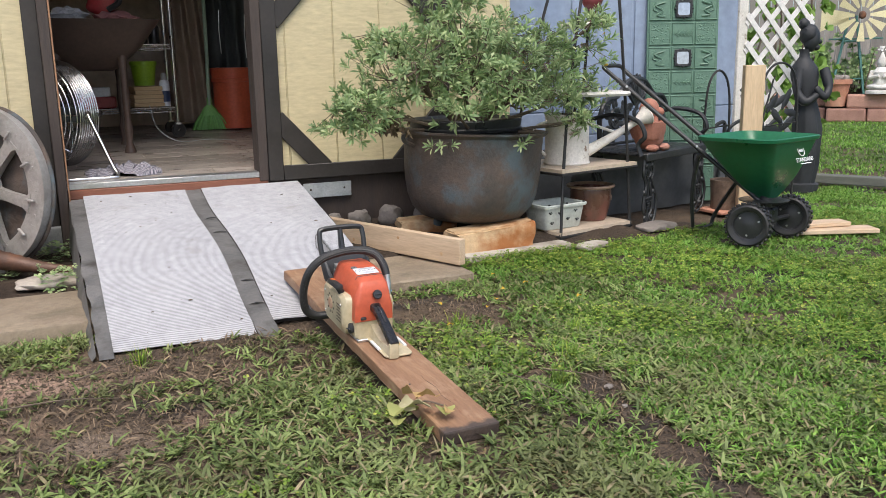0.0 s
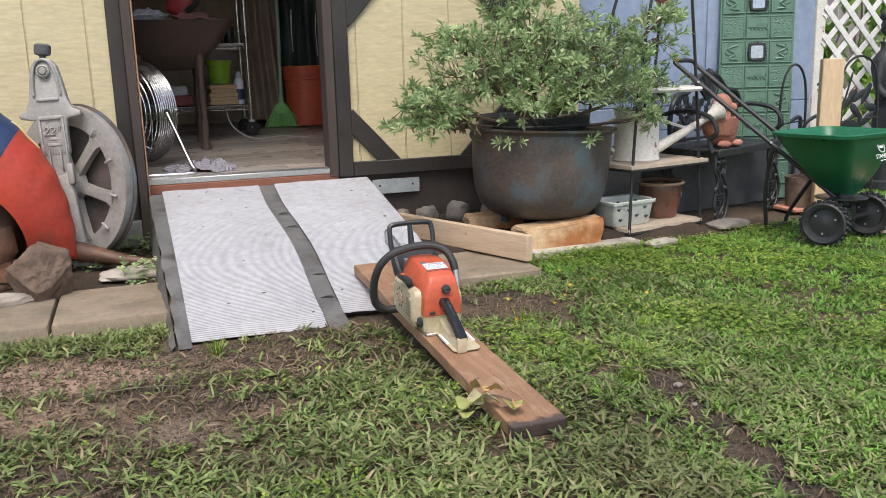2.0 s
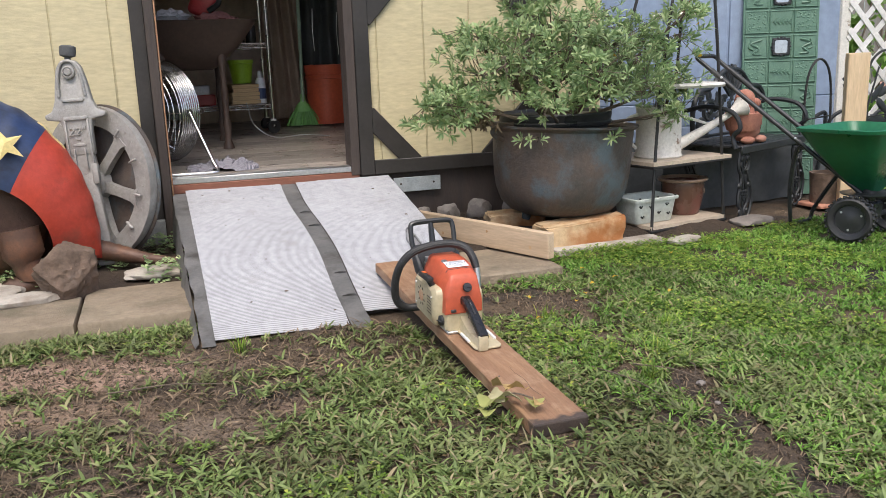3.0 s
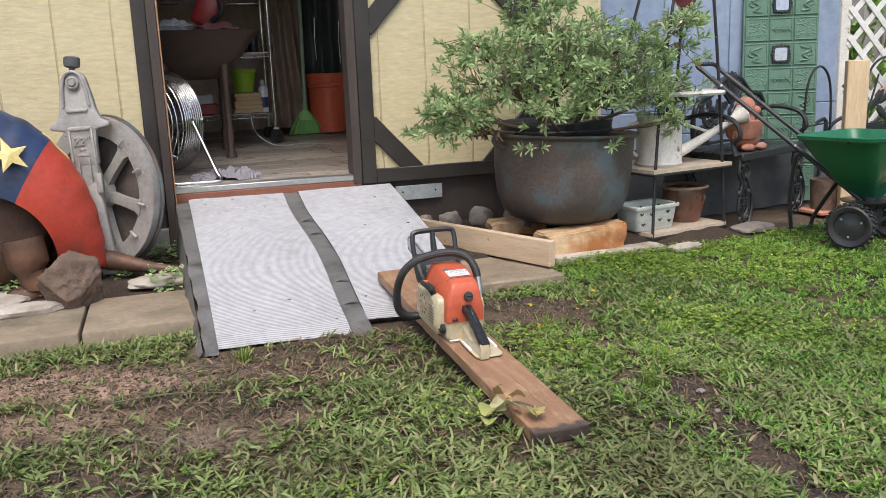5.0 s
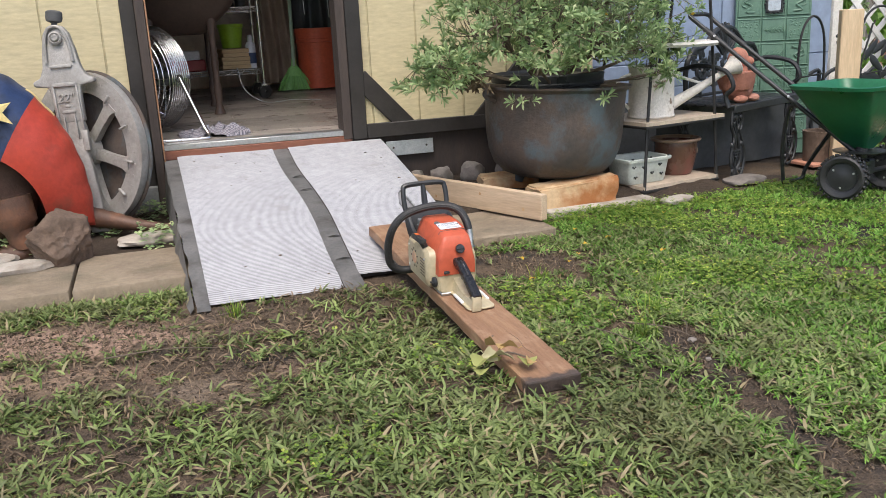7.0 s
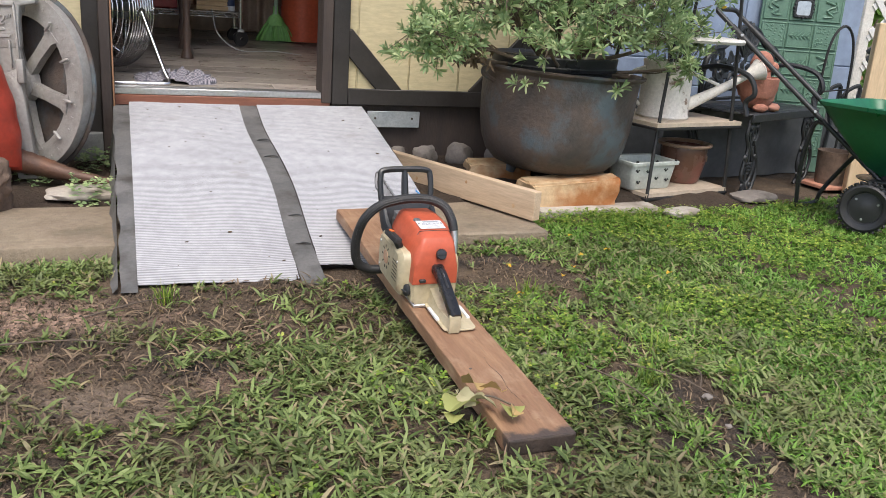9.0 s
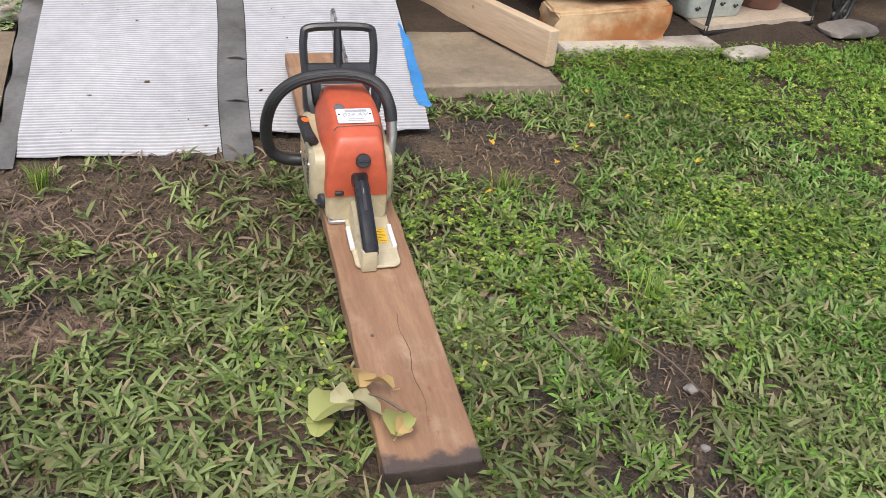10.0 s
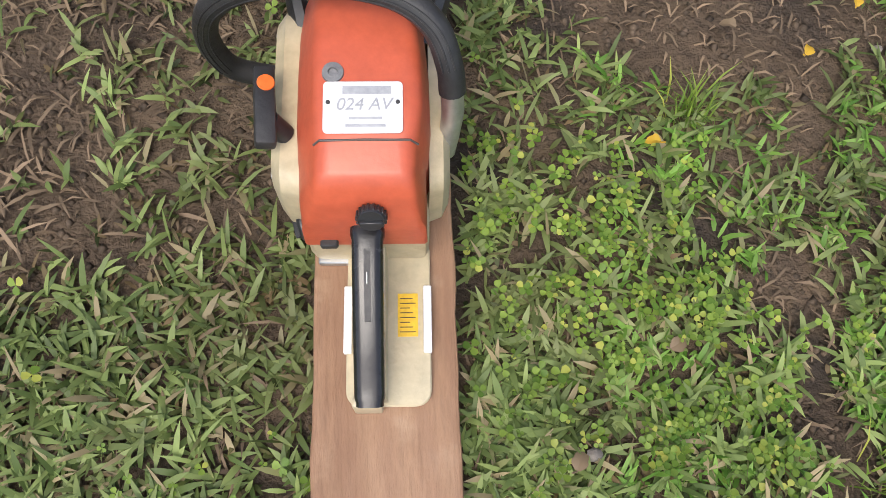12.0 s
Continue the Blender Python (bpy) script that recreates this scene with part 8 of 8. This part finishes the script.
    for i, (x, y, z, sx, sz, n, lab) in enumerate(((-0.55, 0.7, 0.75, 0.35, 0.4, 130, "leafy green shrub in the raised bed"), (0.1, 0.6, 0.55, 0.22, 0.28, 60, "green bush under the windmill"), (-1.6, 0.6, 0.9, 0.5, 0.6, 160, "green shrub beside the raised bed"))):
        pts = [(Vector((rnd.gauss(0, sx * 0.5), rnd.gauss(0, 0.12), rnd.gauss(0, sz * 0.45))), Vector((rnd.uniform(-0.5, 0.5), -1, rnd.uniform(0, 0.8))), rnd.uniform(0.8, 1.3)) for _ in range(n)]
        bsh = thing("bush", far @ pose(x, y, z), lab, "bush")
        tagged(_under(rosettes(pts, rnd, 0.075, 7, M["leaf"], "foliage", 0.45), bsh), kind="stuff")
        sb = bmesh.new()
        for p, d, s_ in pts[:24]:
            tube(sb, [(p.x * 0.2, 0.05, -z + 0.25), (p.x * 0.6, p.y, -z * 0.3), p], [0.012, 0.008, 0.004], 5)
        part("branch_frame", sb, M["bark"], bsh)
    fl = [(Vector((0.55 + rnd.gauss(0, 0.12), 0.35 + rnd.gauss(0, 0.05), 0.72 + rnd.gauss(0, 0.07))), Vector((rnd.uniform(-0.5, 0.5), -1, 0.4)), 1) for _ in range(40)]
    M["petal"] = leafy("white_petal", (0.70, 0.70, 0.68), (0.62, 0.62, 0.58), None, 0.6, 0.2)
    ob = rosettes(fl, rnd, 0.05, 6, M["petal"], "white_flowers", 0.6)
    ob.matrix_world = far
    tagged(ob, "cluster of white flowers in the raised bed", "flowers", kind="stuff")


build_right()


# ---- lawn: blades, clover, litter ----
rng = np.random.default_rng(11)
BLOCKED = [(0.06, 1.19, 2.72, 4.4), (0.815, 0.985, 1.60, 3.2), (1.10, 1.64, 3.08, 4.0), (-1.6, 0.105, 3.0, 3.52), (1.7, 2.4, 3.40, 4.2), (2.26, 2.92, 3.56, 4.2), (-3.0, 2.6, 4.15, 7.0), (-3.0, 1.2, 3.52, 4.4)]


def scatter(n, x0, x1, y0, y1, soft):
    """Random lawn places, thinned where the soil lies bare and where things lie."""
    x, y = rng.uniform(x0, x1, n), rng.uniform(y0, y1, n)
    keep = rng.random(n) > bareness(x, y) * soft
    patchy = np.sin(x * 5.3 + 2.1 * np.sin(y * 3.7)) * np.sin(y * 4.9 + 1.3 * np.sin(x * 4.1))
    clump = np.sin(x * 23 + 2.7 * np.sin(y * 17)) * np.sin(y * 26 + 2.3 * np.sin(x * 19 + 1))
    fine = np.sin(x * 61 + 3.1 * np.sin(y * 43)) * np.sin(y * 57 + 2.9 * np.sin(x * 47 + 2))
    keep &= rng.random(n) < 0.60 + 0.30 * patchy + 0.34 * clump + 0.30 * fine
    for a, b, c, d in BLOCKED:
        keep &= ~((x > a) & (x < b) & (y > c) & (y < d))
    keep &= ~((y > 3.45 + 0.25 * np.maximum(x - 2.9, 0)) & (x < 4.4) & (y < 4.5))
    return x[keep], y[keep]


def blades(name, x, y, length, width, lean, mat, label, category):
    """Bent grass blades, two faces each, as one mesh."""
    n = len(x)
    z = ground_z(x, y)
    L = length * rng.uniform(0.45, 1.25, n)
    w = width * rng.uniform(0.6, 1.3, n)
    a = rng.uniform(0, 2 * math.pi, n)
    th = np.clip(rng.normal(lean, 0.32, n), 0.05, 1.5)
    dx, dy = np.cos(a), np.sin(a)
    sx, sy = -dy * w / 2, dx * w / 2
    h1, r1 = L * 0.55 * np.cos(th * 0.6), L * 0.55 * np.sin(th * 0.6)
    h2, r2 = h1 + L * 0.45 * np.cos(th * 1.25), r1 + L * 0.45 * np.sin(th * 1.25)
    V = np.empty((n, 5, 3), dtype=np.float32)
    V[:, 0] = np.stack((x - sx * 0.7, y - sy * 0.7, z), 1)
    V[:, 1] = np.stack((x + sx * 0.7, y + sy * 0.7, z), 1)
    V[:, 2] = np.stack((x + dx * r1 + sx, y + dy * r1 + sy, z + h1), 1)
    V[:, 3] = np.stack((x + dx * r1 - sx, y + dy * r1 - sy, z + h1), 1)
    V[:, 4] = np.stack((x + dx * r2, y + dy * r2, np.maximum(z + h2, z + 0.004)), 1)
    base = np.arange(n)[:, None] * 5
    F = np.concatenate((base + np.array([[0, 1, 2, 3]]), base + np.array([[3, 2, 4]])), axis=1).ravel()
    return tagged(mesh_from_arrays(name, V.reshape(-1, 3), F, np.tile([4, 3], n), mat), label, category, kind="stuff")


def clovers(name, x, y, size, high, mat, label):
    """Three round leaflets on each stalk, folded a little, as one mesh."""
    n = len(x)
    z = ground_z(x, y) + high * rng.uniform(0.4, 1.2, n)
    s = size * rng.uniform(0.6, 1.25, n)
    a0 = rng.uniform(0, 2 * math.pi, n)
    tilt = rng.normal(0, 0.25, (n, 2))
    V = np.empty((n, 3, 6, 3), dtype=np.float32)
    shape = np.array([(0, 0, 0), (0.45, 0.42, 0.10), (0.85, 0.40, 0.14), (1.0, 0.0, 0.02), (0.85, -0.40, 0.14), (0.45, -0.42, 0.10)])
    for k in range(3):
        a = a0 + k * 2.094
        c, sn = np.cos(a), np.sin(a)
        for j, (u, v, h) in enumerate(shape):
            px, py = s * (u * c - v * sn), s * (u * sn + v * c)
            V[:, k, j] = np.stack((x + px, y + py, z + s * h + px * tilt[:, 0] + py * tilt[:, 1]), 1)
    base = (np.arange(n * 3) * 6)[:, None]
    F = np.concatenate((base + np.array([[0, 1, 2, 3]]), base + np.array([[0, 3, 4, 5]])), axis=1).ravel()
    return tagged(mesh_from_arrays(name, V.reshape(-1, 3), F, np.full(n * 6, 4), mat), label, "clover", kind="stuff")


def lances(name, x, y, turn, length, width, lean, mat, label, low=0.004):
    """Broad lance-shaped blades, bending over, five faces' worth of triangles each, as one mesh."""
    n = len(x)
    z = ground_z(x, y)
    L = length * rng.uniform(0.5, 1.3, n)
    w = width * rng.uniform(0.65, 1.25, n)
    th = np.clip(rng.normal(lean, 0.22, n), 0.2, 1.52)
    dx, dy = np.cos(turn), np.sin(turn)
    roll = rng.normal(0, 0.45, n)
    V = np.empty((n, 7, 3), dtype=np.float32)
    r, h = np.zeros(n), np.full(n, low)
    k = 0
    for step, wide, bend in ((0.0, 0.5, 0.7), (0.32, 1.0, 0.72), (0.36, 0.82, 1.0), (0.32, 0.0, 1.22)):
        a = np.minimum(th * bend, 1.75)
        r, h = r + L * step * np.sin(a), np.maximum(h + L * step * np.cos(a), low * 0.6)
        px, py, pz = x + dx * r, y + dy * r, z + h
        if wide:
            ox_, oy_, oz_ = -dy * w * wide / 2 * np.cos(roll), dx * w * wide / 2 * np.cos(roll), w * wide / 2 * np.sin(roll)
            V[:, k] = np.stack((px - ox_, py - oy_, pz - oz_), 1)
            V[:, k + 1] = np.stack((px + ox_, py + oy_, pz + oz_), 1)
            k += 2
        else:
            V[:, k] = np.stack((px, py, pz), 1)
    base = np.arange(n)[:, None] * 7
    F = np.concatenate((base + np.array([[0, 1, 3, 2]]), base + np.array([[2, 3, 5, 4]]), base + np.array([[4, 5, 6]])), axis=1).ravel()
    return tagged(mesh_from_arrays(name, V.reshape(-1, 3), F, np.tile([4, 4, 3], n), mat), label, "grass", kind="stuff")


def sprigs(x, y, per, spread):
    """Several blades fanning out from each place on a creeping stem."""
    n = len(x)
    a0 = rng.uniform(0, 2 * math.pi, n)
    k = np.arange(per)[None, :]
    turn = a0[:, None] + k * (2 * math.pi / per) + rng.normal(0, 0.5, (n, per))
    off = spread * (k - (per - 1) / 2)
    bx = x[:, None] + np.cos(a0)[:, None] * off + rng.normal(0, 0.003, (n, per))
    by = y[:, None] + np.sin(a0)[:, None] * off + rng.normal(0, 0.003, (n, per))
    on = rng.random((n, per)) < 0.85
    return bx[on], by[on], turn[on]


# worn side: broad blades in flat fans over a low layer of small leaves
lances("grass", *sprigs(*scatter(17000, -1.0, 1.10, 0.75, 3.02, 0.91), 5, 0.007), 0.043, 0.0072, 1.20, M["grass"], "worn olive-green lawn of broad flat blades")
# small low leaves, coloured dark for the shade between the blades
lances("grass", *sprigs(*scatter(17000, -1.0, 1.10, 0.75, 3.02, 0.93), 4, 0.006), 0.022, 0.0058, 1.32, M["grass_gap_shade"], "low dark leaves under the worn lawn")
# clover side: the same blades, fewer, among the clover
lances("grass", *sprigs(*scatter(10500, 0.98, 2.2, 0.75, 3.05, 0.98), 5, 0.007), 0.040, 0.0070, 1.22, M["grass"], "olive lawn blades among the clover")
lances("grass", *sprigs(*scatter(9500, 0.98, 2.2, 0.75, 3.10, 1.0), 4, 0.006), 0.021, 0.0055, 1.25, M["grass_gap_shade"], "low dark leaves under the clover")
lances("grass", *sprigs(*scatter(7000, 1.15, 2.2, 0.75, 3.3, 1.0), 5, 0.006), 0.030, 0.0058, 1.1, M["grass_fresh"], "fresh green lawn blades")
lances("grass", *sprigs(*scatter(48000, 1.7, 5.2, 1.0, 4.4, 0.8), 4, 0.006), 0.030, 0.0065, 1.05, M["grass_fresh"], "bright green mown lawn")
gx3, gy3 = scatter(190000, 4.2, 12.0, 2.0, 10.0, 0.0)
blades("grass", gx3, gy3, 0.036, 0.011, 1.0, M["grass_fresh"], "bright green lawn further back", "grass")
lances("grass", *sprigs(*scatter(9000, -1.6, 2.6, 0.1, 0.8, 0.3), 5, 0.007), 0.047, 0.0082, 1.2, M["grass"], "patchy lawn in the foreground")
lances("grass", *sprigs(*scatter(3000, -1.7, -0.95, 0.75, 3.0, 0.7), 5, 0.007), 0.047, 0.0082, 1.2, M["grass"], "patchy lawn beside the path")
# thin weedy strip along the front of the slabs
lances("grass", *sprigs(rng.uniform(-1.0, 0.08, 420), rng.normal(2.90, 0.035, 420), 5, 0.006), 0.042, 0.0075, 1.0, M["grass"], "thin weedy strip along the concrete edge")

# clover grows in drifts
cx, cy = scatter(105000, 0.98, 4.4, 0.85, 3.5, 1.0)
drift = np.sin(cx * 3.1 + 1.7 * np.sin(cy * 2.3)) + np.sin(cy * 3.9 + 1.2 * np.sin(cx * 2.7 + 1)) + 0.8 * np.sin(cx * 9 + cy * 7) + 0.9 * np.sin(cx * 31 + 2 * np.sin(cy * 23)) * np.sin(cy * 29 + 2 * np.sin(cx * 27)) + 0.9 * smoothstep(0.9, 1.8, cx)
ok = drift + rng.normal(0, 0.5, len(cx)) > 2.15 - 1.35 * smoothstep(1.35, 2.1, cx) + 0.5 * smoothstep(2.6, 3.6, cx)
clovers("clover", cx[ok], cy[ok], 0.0082, 0.036, M["clover"], "small bright green clover growing through the lawn")
ex, ey = scatter(7000, -0.8, 0.85, 1.0, 3.0, 1.0)
ok = np.sin(ex * 8.1 + 2) * np.sin(ey * 7.3) + rng.normal(0, 0.2, len(ex)) > 0.55
clovers("clover", ex[ok], ey[ok], 0.0088, 0.03, M["clover"], "scattered clover in the worn lawn")
wx, wy = rng.uniform(-1.2, 0.10, 2600), rng.uniform(3.5, 4.2, 2600)
ok = np.sin(wx * 9 + 1) * np.sin(wy * 11 + wx * 3) > 0.15
clovers("weeds", wx[ok], wy[ok], 0.017, 0.12, M["leaf"], "small green weeds in the soil bed")


def tufts():
    rnd = random.Random(40)
    for x, y in ((1.28, 2.50), (1.62, 2.26), (1.45, 2.02), (0.20, 2.62), (1.30, 1.86), (2.5, 1.9)):
        n = 70
        r = np.abs(rng.normal(0, 0.022, n))
        a = rng.uniform(0, 2 * math.pi, n)
        blades("grass_tuft", x + r * np.cos(a), y + r * np.sin(a), 0.062, 0.0028, 0.55, M["clover"], "tuft of fine bright grass", "grass")


tufts()

# straw, twigs and crumbs of soil
M["straw"] = leafy("dry_straw", (0.09, 0.065, 0.042), (0.25, 0.18, 0.115), None, 0.8, 0.05)
sx_, sy_ = rng.uniform(-1.0, 2.0, 30000), rng.uniform(1.0, 3.0, 30000)
ok = rng.random(len(sx_)) < 0.11 + 0.36 * bareness(sx_, sy_)
for a, b, c, d in BLOCKED:
    ok &= ~((sx_ > a) & (sx_ < b) & (sy_ > c) & (sy_ < d))
blades("dead_grass", sx_[ok], sy_[ok], 0.034, 0.0034, 1.42, M["straw"], "flattened dry grass and straw on the soil", "dead grass")


M["soil_crumb"] = surface("soil_crumb", (0.050, 0.037, 0.027), (0.13, 0.095, 0.065), 40.0, 0.8, bump=0.3, island=0.45, spec=0.3)


tx_, ty_ = rng.uniform(-1.0, 0.85, 9000), rng.uniform(1.2, 2.75, 9000)
ok = rng.random(len(tx_)) < (0.10 + 0.5 * bareness(tx_, ty_)) * (0.45 + 0.55 * np.sin(tx_ * 9 + 2 * np.sin(ty_ * 7)) * np.sin(ty_ * 11 + tx_ * 3))
ok &= ~((tx_ > 0.81) & (tx_ < 0.99))
lances("dead_grass", tx_[ok], ty_[ok], rng.uniform(0, 2 * math.pi, ok.sum()), 0.050, 0.0048, 1.46, M["straw"], "flattened dead grass blades trodden into the soil")


def crumbs(n, x0, x1, y0, y1, size, mat, label, gate):
    V, F, S, k = [], [], [], 0
    x, y = rng.uniform(x0, x1, n), rng.uniform(y0, y1, n)
    ok = rng.random(n) < bareness(x, y) * gate
    for a, b, c, d in BLOCKED:
        ok &= ~((x > a) & (x < b) & (y > c) & (y < d))
    x, y = x[ok], y[ok]
    z = ground_z(x, y)
    s = size * rng.uniform(0.3, 1.4, len(x)) ** 1.5
    oct_ = np.array([(1, 0, 0), (0, 1, 0), (-1, 0, 0), (0, -1, 0), (0, 0, 0.8), (0, 0, -0.6)])
    tri = np.array([(0, 1, 4), (1, 2, 4), (2, 3, 4), (3, 0, 4), (1, 0, 5), (2, 1, 5), (3, 2, 5), (0, 3, 5)])
    jit = rng.uniform(0.6, 1.3, (len(x), 6, 3))
    verts = np.stack((x, y, z), 1)[:, None, :] + oct_[None] * jit * s[:, None, None]
    faces = (np.arange(len(x))[:, None, None] * 6 + tri[None]).ravel()
    return tagged(mesh_from_arrays("soil_crumbs", verts.reshape(-1, 3), faces, np.full(len(x) * 8, 3), mat, False), label, "soil", kind="stuff")


crumbs(30000, -0.9, 2.0, 1.0, 3.1, 0.0055, M["soil_crumb"], "loose crumbs of damp soil", 0.75)


def fallen(name, p, size, turn, tilt, mat, label):
    """One curled fallen leaf."""
    b = bmesh.new()
    rows = []
    for i in range(7):
        s = i / 6
        w = size * 0.42 * math.sin(math.pi * min(1, 0.08 + s * 0.92)) ** 0.8 * (1 + 0.2 * math.sin(9 * s))
        mid = Vector((size * (s - 0.5), 0, size * 0.16 * math.sin(s * 3.2)))
        rows.append([b.verts.new(mid + Vector((0, k * w, abs(k) * w * 0.35 * (1 + 0.5 * math.sin(s * 7)) + 0.002))) for k in (-1, -0.5, 0, 0.5, 1)])
    for ra, rb in zip(rows, rows[1:]):
        for i in range(4):
            b.faces.new((ra[i], ra[i + 1], rb[i + 1], rb[i]))
    tube(b, [(-size * 0.5, 0, 0), (-size * 0.72, 0.004, 0.004)], 0.0012, 5)
    return solid(name, b, mat, label, "leaf", m=pose(*p, tilt, 10, turn), group="fallen leaves")


M["wilt_green"] = leafy("wilting_leaf_green", (0.30, 0.34, 0.10), (0.40, 0.40, 0.15), None, 0.55, 0.2)
M["wilt_tan"] = leafy("wilting_leaf_tan", (0.42, 0.27, 0.10), (0.50, 0.36, 0.16), None, 0.6, 0.15)
wilted = (((0.770, 1.752, 0.040), 0.092, 30, -10, "wilt_green"), ((0.802, 1.800, 0.066), 0.066, 100, 35, "wilt_tan"), ((0.812, 1.742, 0.052), 0.060, -30, -20, "wilt_pale"), ((0.858, 1.708, 0.044), 0.066, 78, 8, "wilt_green"),
          ((0.838, 1.775, 0.062), 0.055, 150, 35, "wilt_tan"), ((0.745, 1.735, 0.026), 0.055, 60, 0, "wilt_green"), ((0.862, 1.695, 0.052), 0.040, 60, 30, "wilt_tan"), ((0.785, 1.765, 0.054), 0.050, -60, 40, "wilt_pale"))
M["wilt_pale"] = leafy("wilting_leaf_pale", (0.36, 0.33, 0.18), (0.46, 0.42, 0.25), None, 0.6, 0.15)
for i, (p, size, tr, tl, mt) in enumerate(wilted):
    fallen("fallen_leaf", p, size, tr, tl, M[mt], "wilted yellow-green leaf lying on the plank end" if i > 2 else "wilted leaf hanging over the plank edge")
solid("twig", tube(bmesh.new(), smooth_path([(0.79, 1.765, 0.05), (0.83, 1.76, 0.062), (0.875, 1.725, 0.052)], 4), 0.0024, 5), M["bark"], "thin twig carrying the wilted leaves", "twig")
rr_ = random.Random(77)
for x, y in ((1.30, 2.70), (1.52, 2.66), (1.70, 3.02), (1.83, 2.55), (2.2, 3.1), (1.22, 2.44), (1.62, 2.78), (1.44, 2.58), (1.75, 2.83)):
    fallen("fallen_leaf", (x, y, 0.022), 0.020, rr_.random() * 360, rr_.uniform(-20, 20), M["yellow_leaf"], "small fallen yellow leaf on the lawn")
for x, y in ((1.10, 2.05), (1.22, 2.18), (1.48, 2.72), (1.60, 2.52), (0.30, 2.2), (1.34, 2.62)):
    fallen("fallen_leaf", (x, y, 0.020), 0.023, rr_.random() * 360, rr_.uniform(-20, 20), M["dry_leaf"], "small dry brown leaf on the soil")
for x, y, s in ((1.405, 1.757, 0.014), (1.12, 2.06, 0.010), (1.36, 1.62, 0.009), (1.55, 2.6, 0.008)):
    solid("pebble", lump(bmesh.new(), s, s * 0.8, s * 0.6, None, 0.25, 1.5, 2, s * 900), M["stone"], "small grey pebble on the soil", "pebble", m=pose(x, y, 0.0), group="pebbles")
for a, b in (((1.30, 1.95), (1.42, 1.72)), ((1.18, 1.98), (1.24, 1.62)), ((1.46, 1.9), (1.40, 1.78)), ((-0.2, 2.35), (0.12, 2.30)), ((0.0, 2.5), (0.22, 2.62))):
    mx, my = (a[0] + b[0]) / 2 + 0.02, (a[1] + b[1]) / 2 + 0.01
    solid("twig", tube(bmesh.new(), smooth_path([(*a, 0.008), (mx, my, 0.014), (*b, 0.006)], 4), [0.0025, 0.0024, 0.0023, 0.0022, 0.002, 0.0018, 0.0015, 0.0012, 0.001], 5), M["bark"], "thin dark twig lying on the soil", "twig", group="twigs")

# the garden goes on around: coarser lawn out of the trodden part
ox, oy = scatter(170000, -9.0, 13.0, -8.0, 3.3, 0.6)
edge = 0.25 * np.sin(ox * 3.1) + 0.25 * np.sin(oy * 2.7 + ox)
ok = ((ox < -1.15 + edge) | (ox > 5.0 + edge) | (oy < 0.25 + edge * 0.4) | ((ox > 2.5 + edge * 0.4) & (oy < 1.1 + edge * 0.3))) & ~((ox < -1.0) & (oy > 2.55 + edge * 0.3))
ok &= rng.random(len(ox)) < 1.0 - 0.75 * smoothstep(6.0, 9.5, np.hypot((ox - 2) * 0.85, oy + 1) + 3 * edge)
blades("grass", ox[ok], oy[ok], 0.052, 0.016, 1.15, M["grass_fresh"], "coarser green lawn around the trodden yard", "grass")
qx, qy = scatter(180, 0.98, 1.27, 2.12, 2.45, 0.5)
clovers("clover", qx, qy, 0.0095, 0.034, M["clover"], "bright clover growing beside the plank")
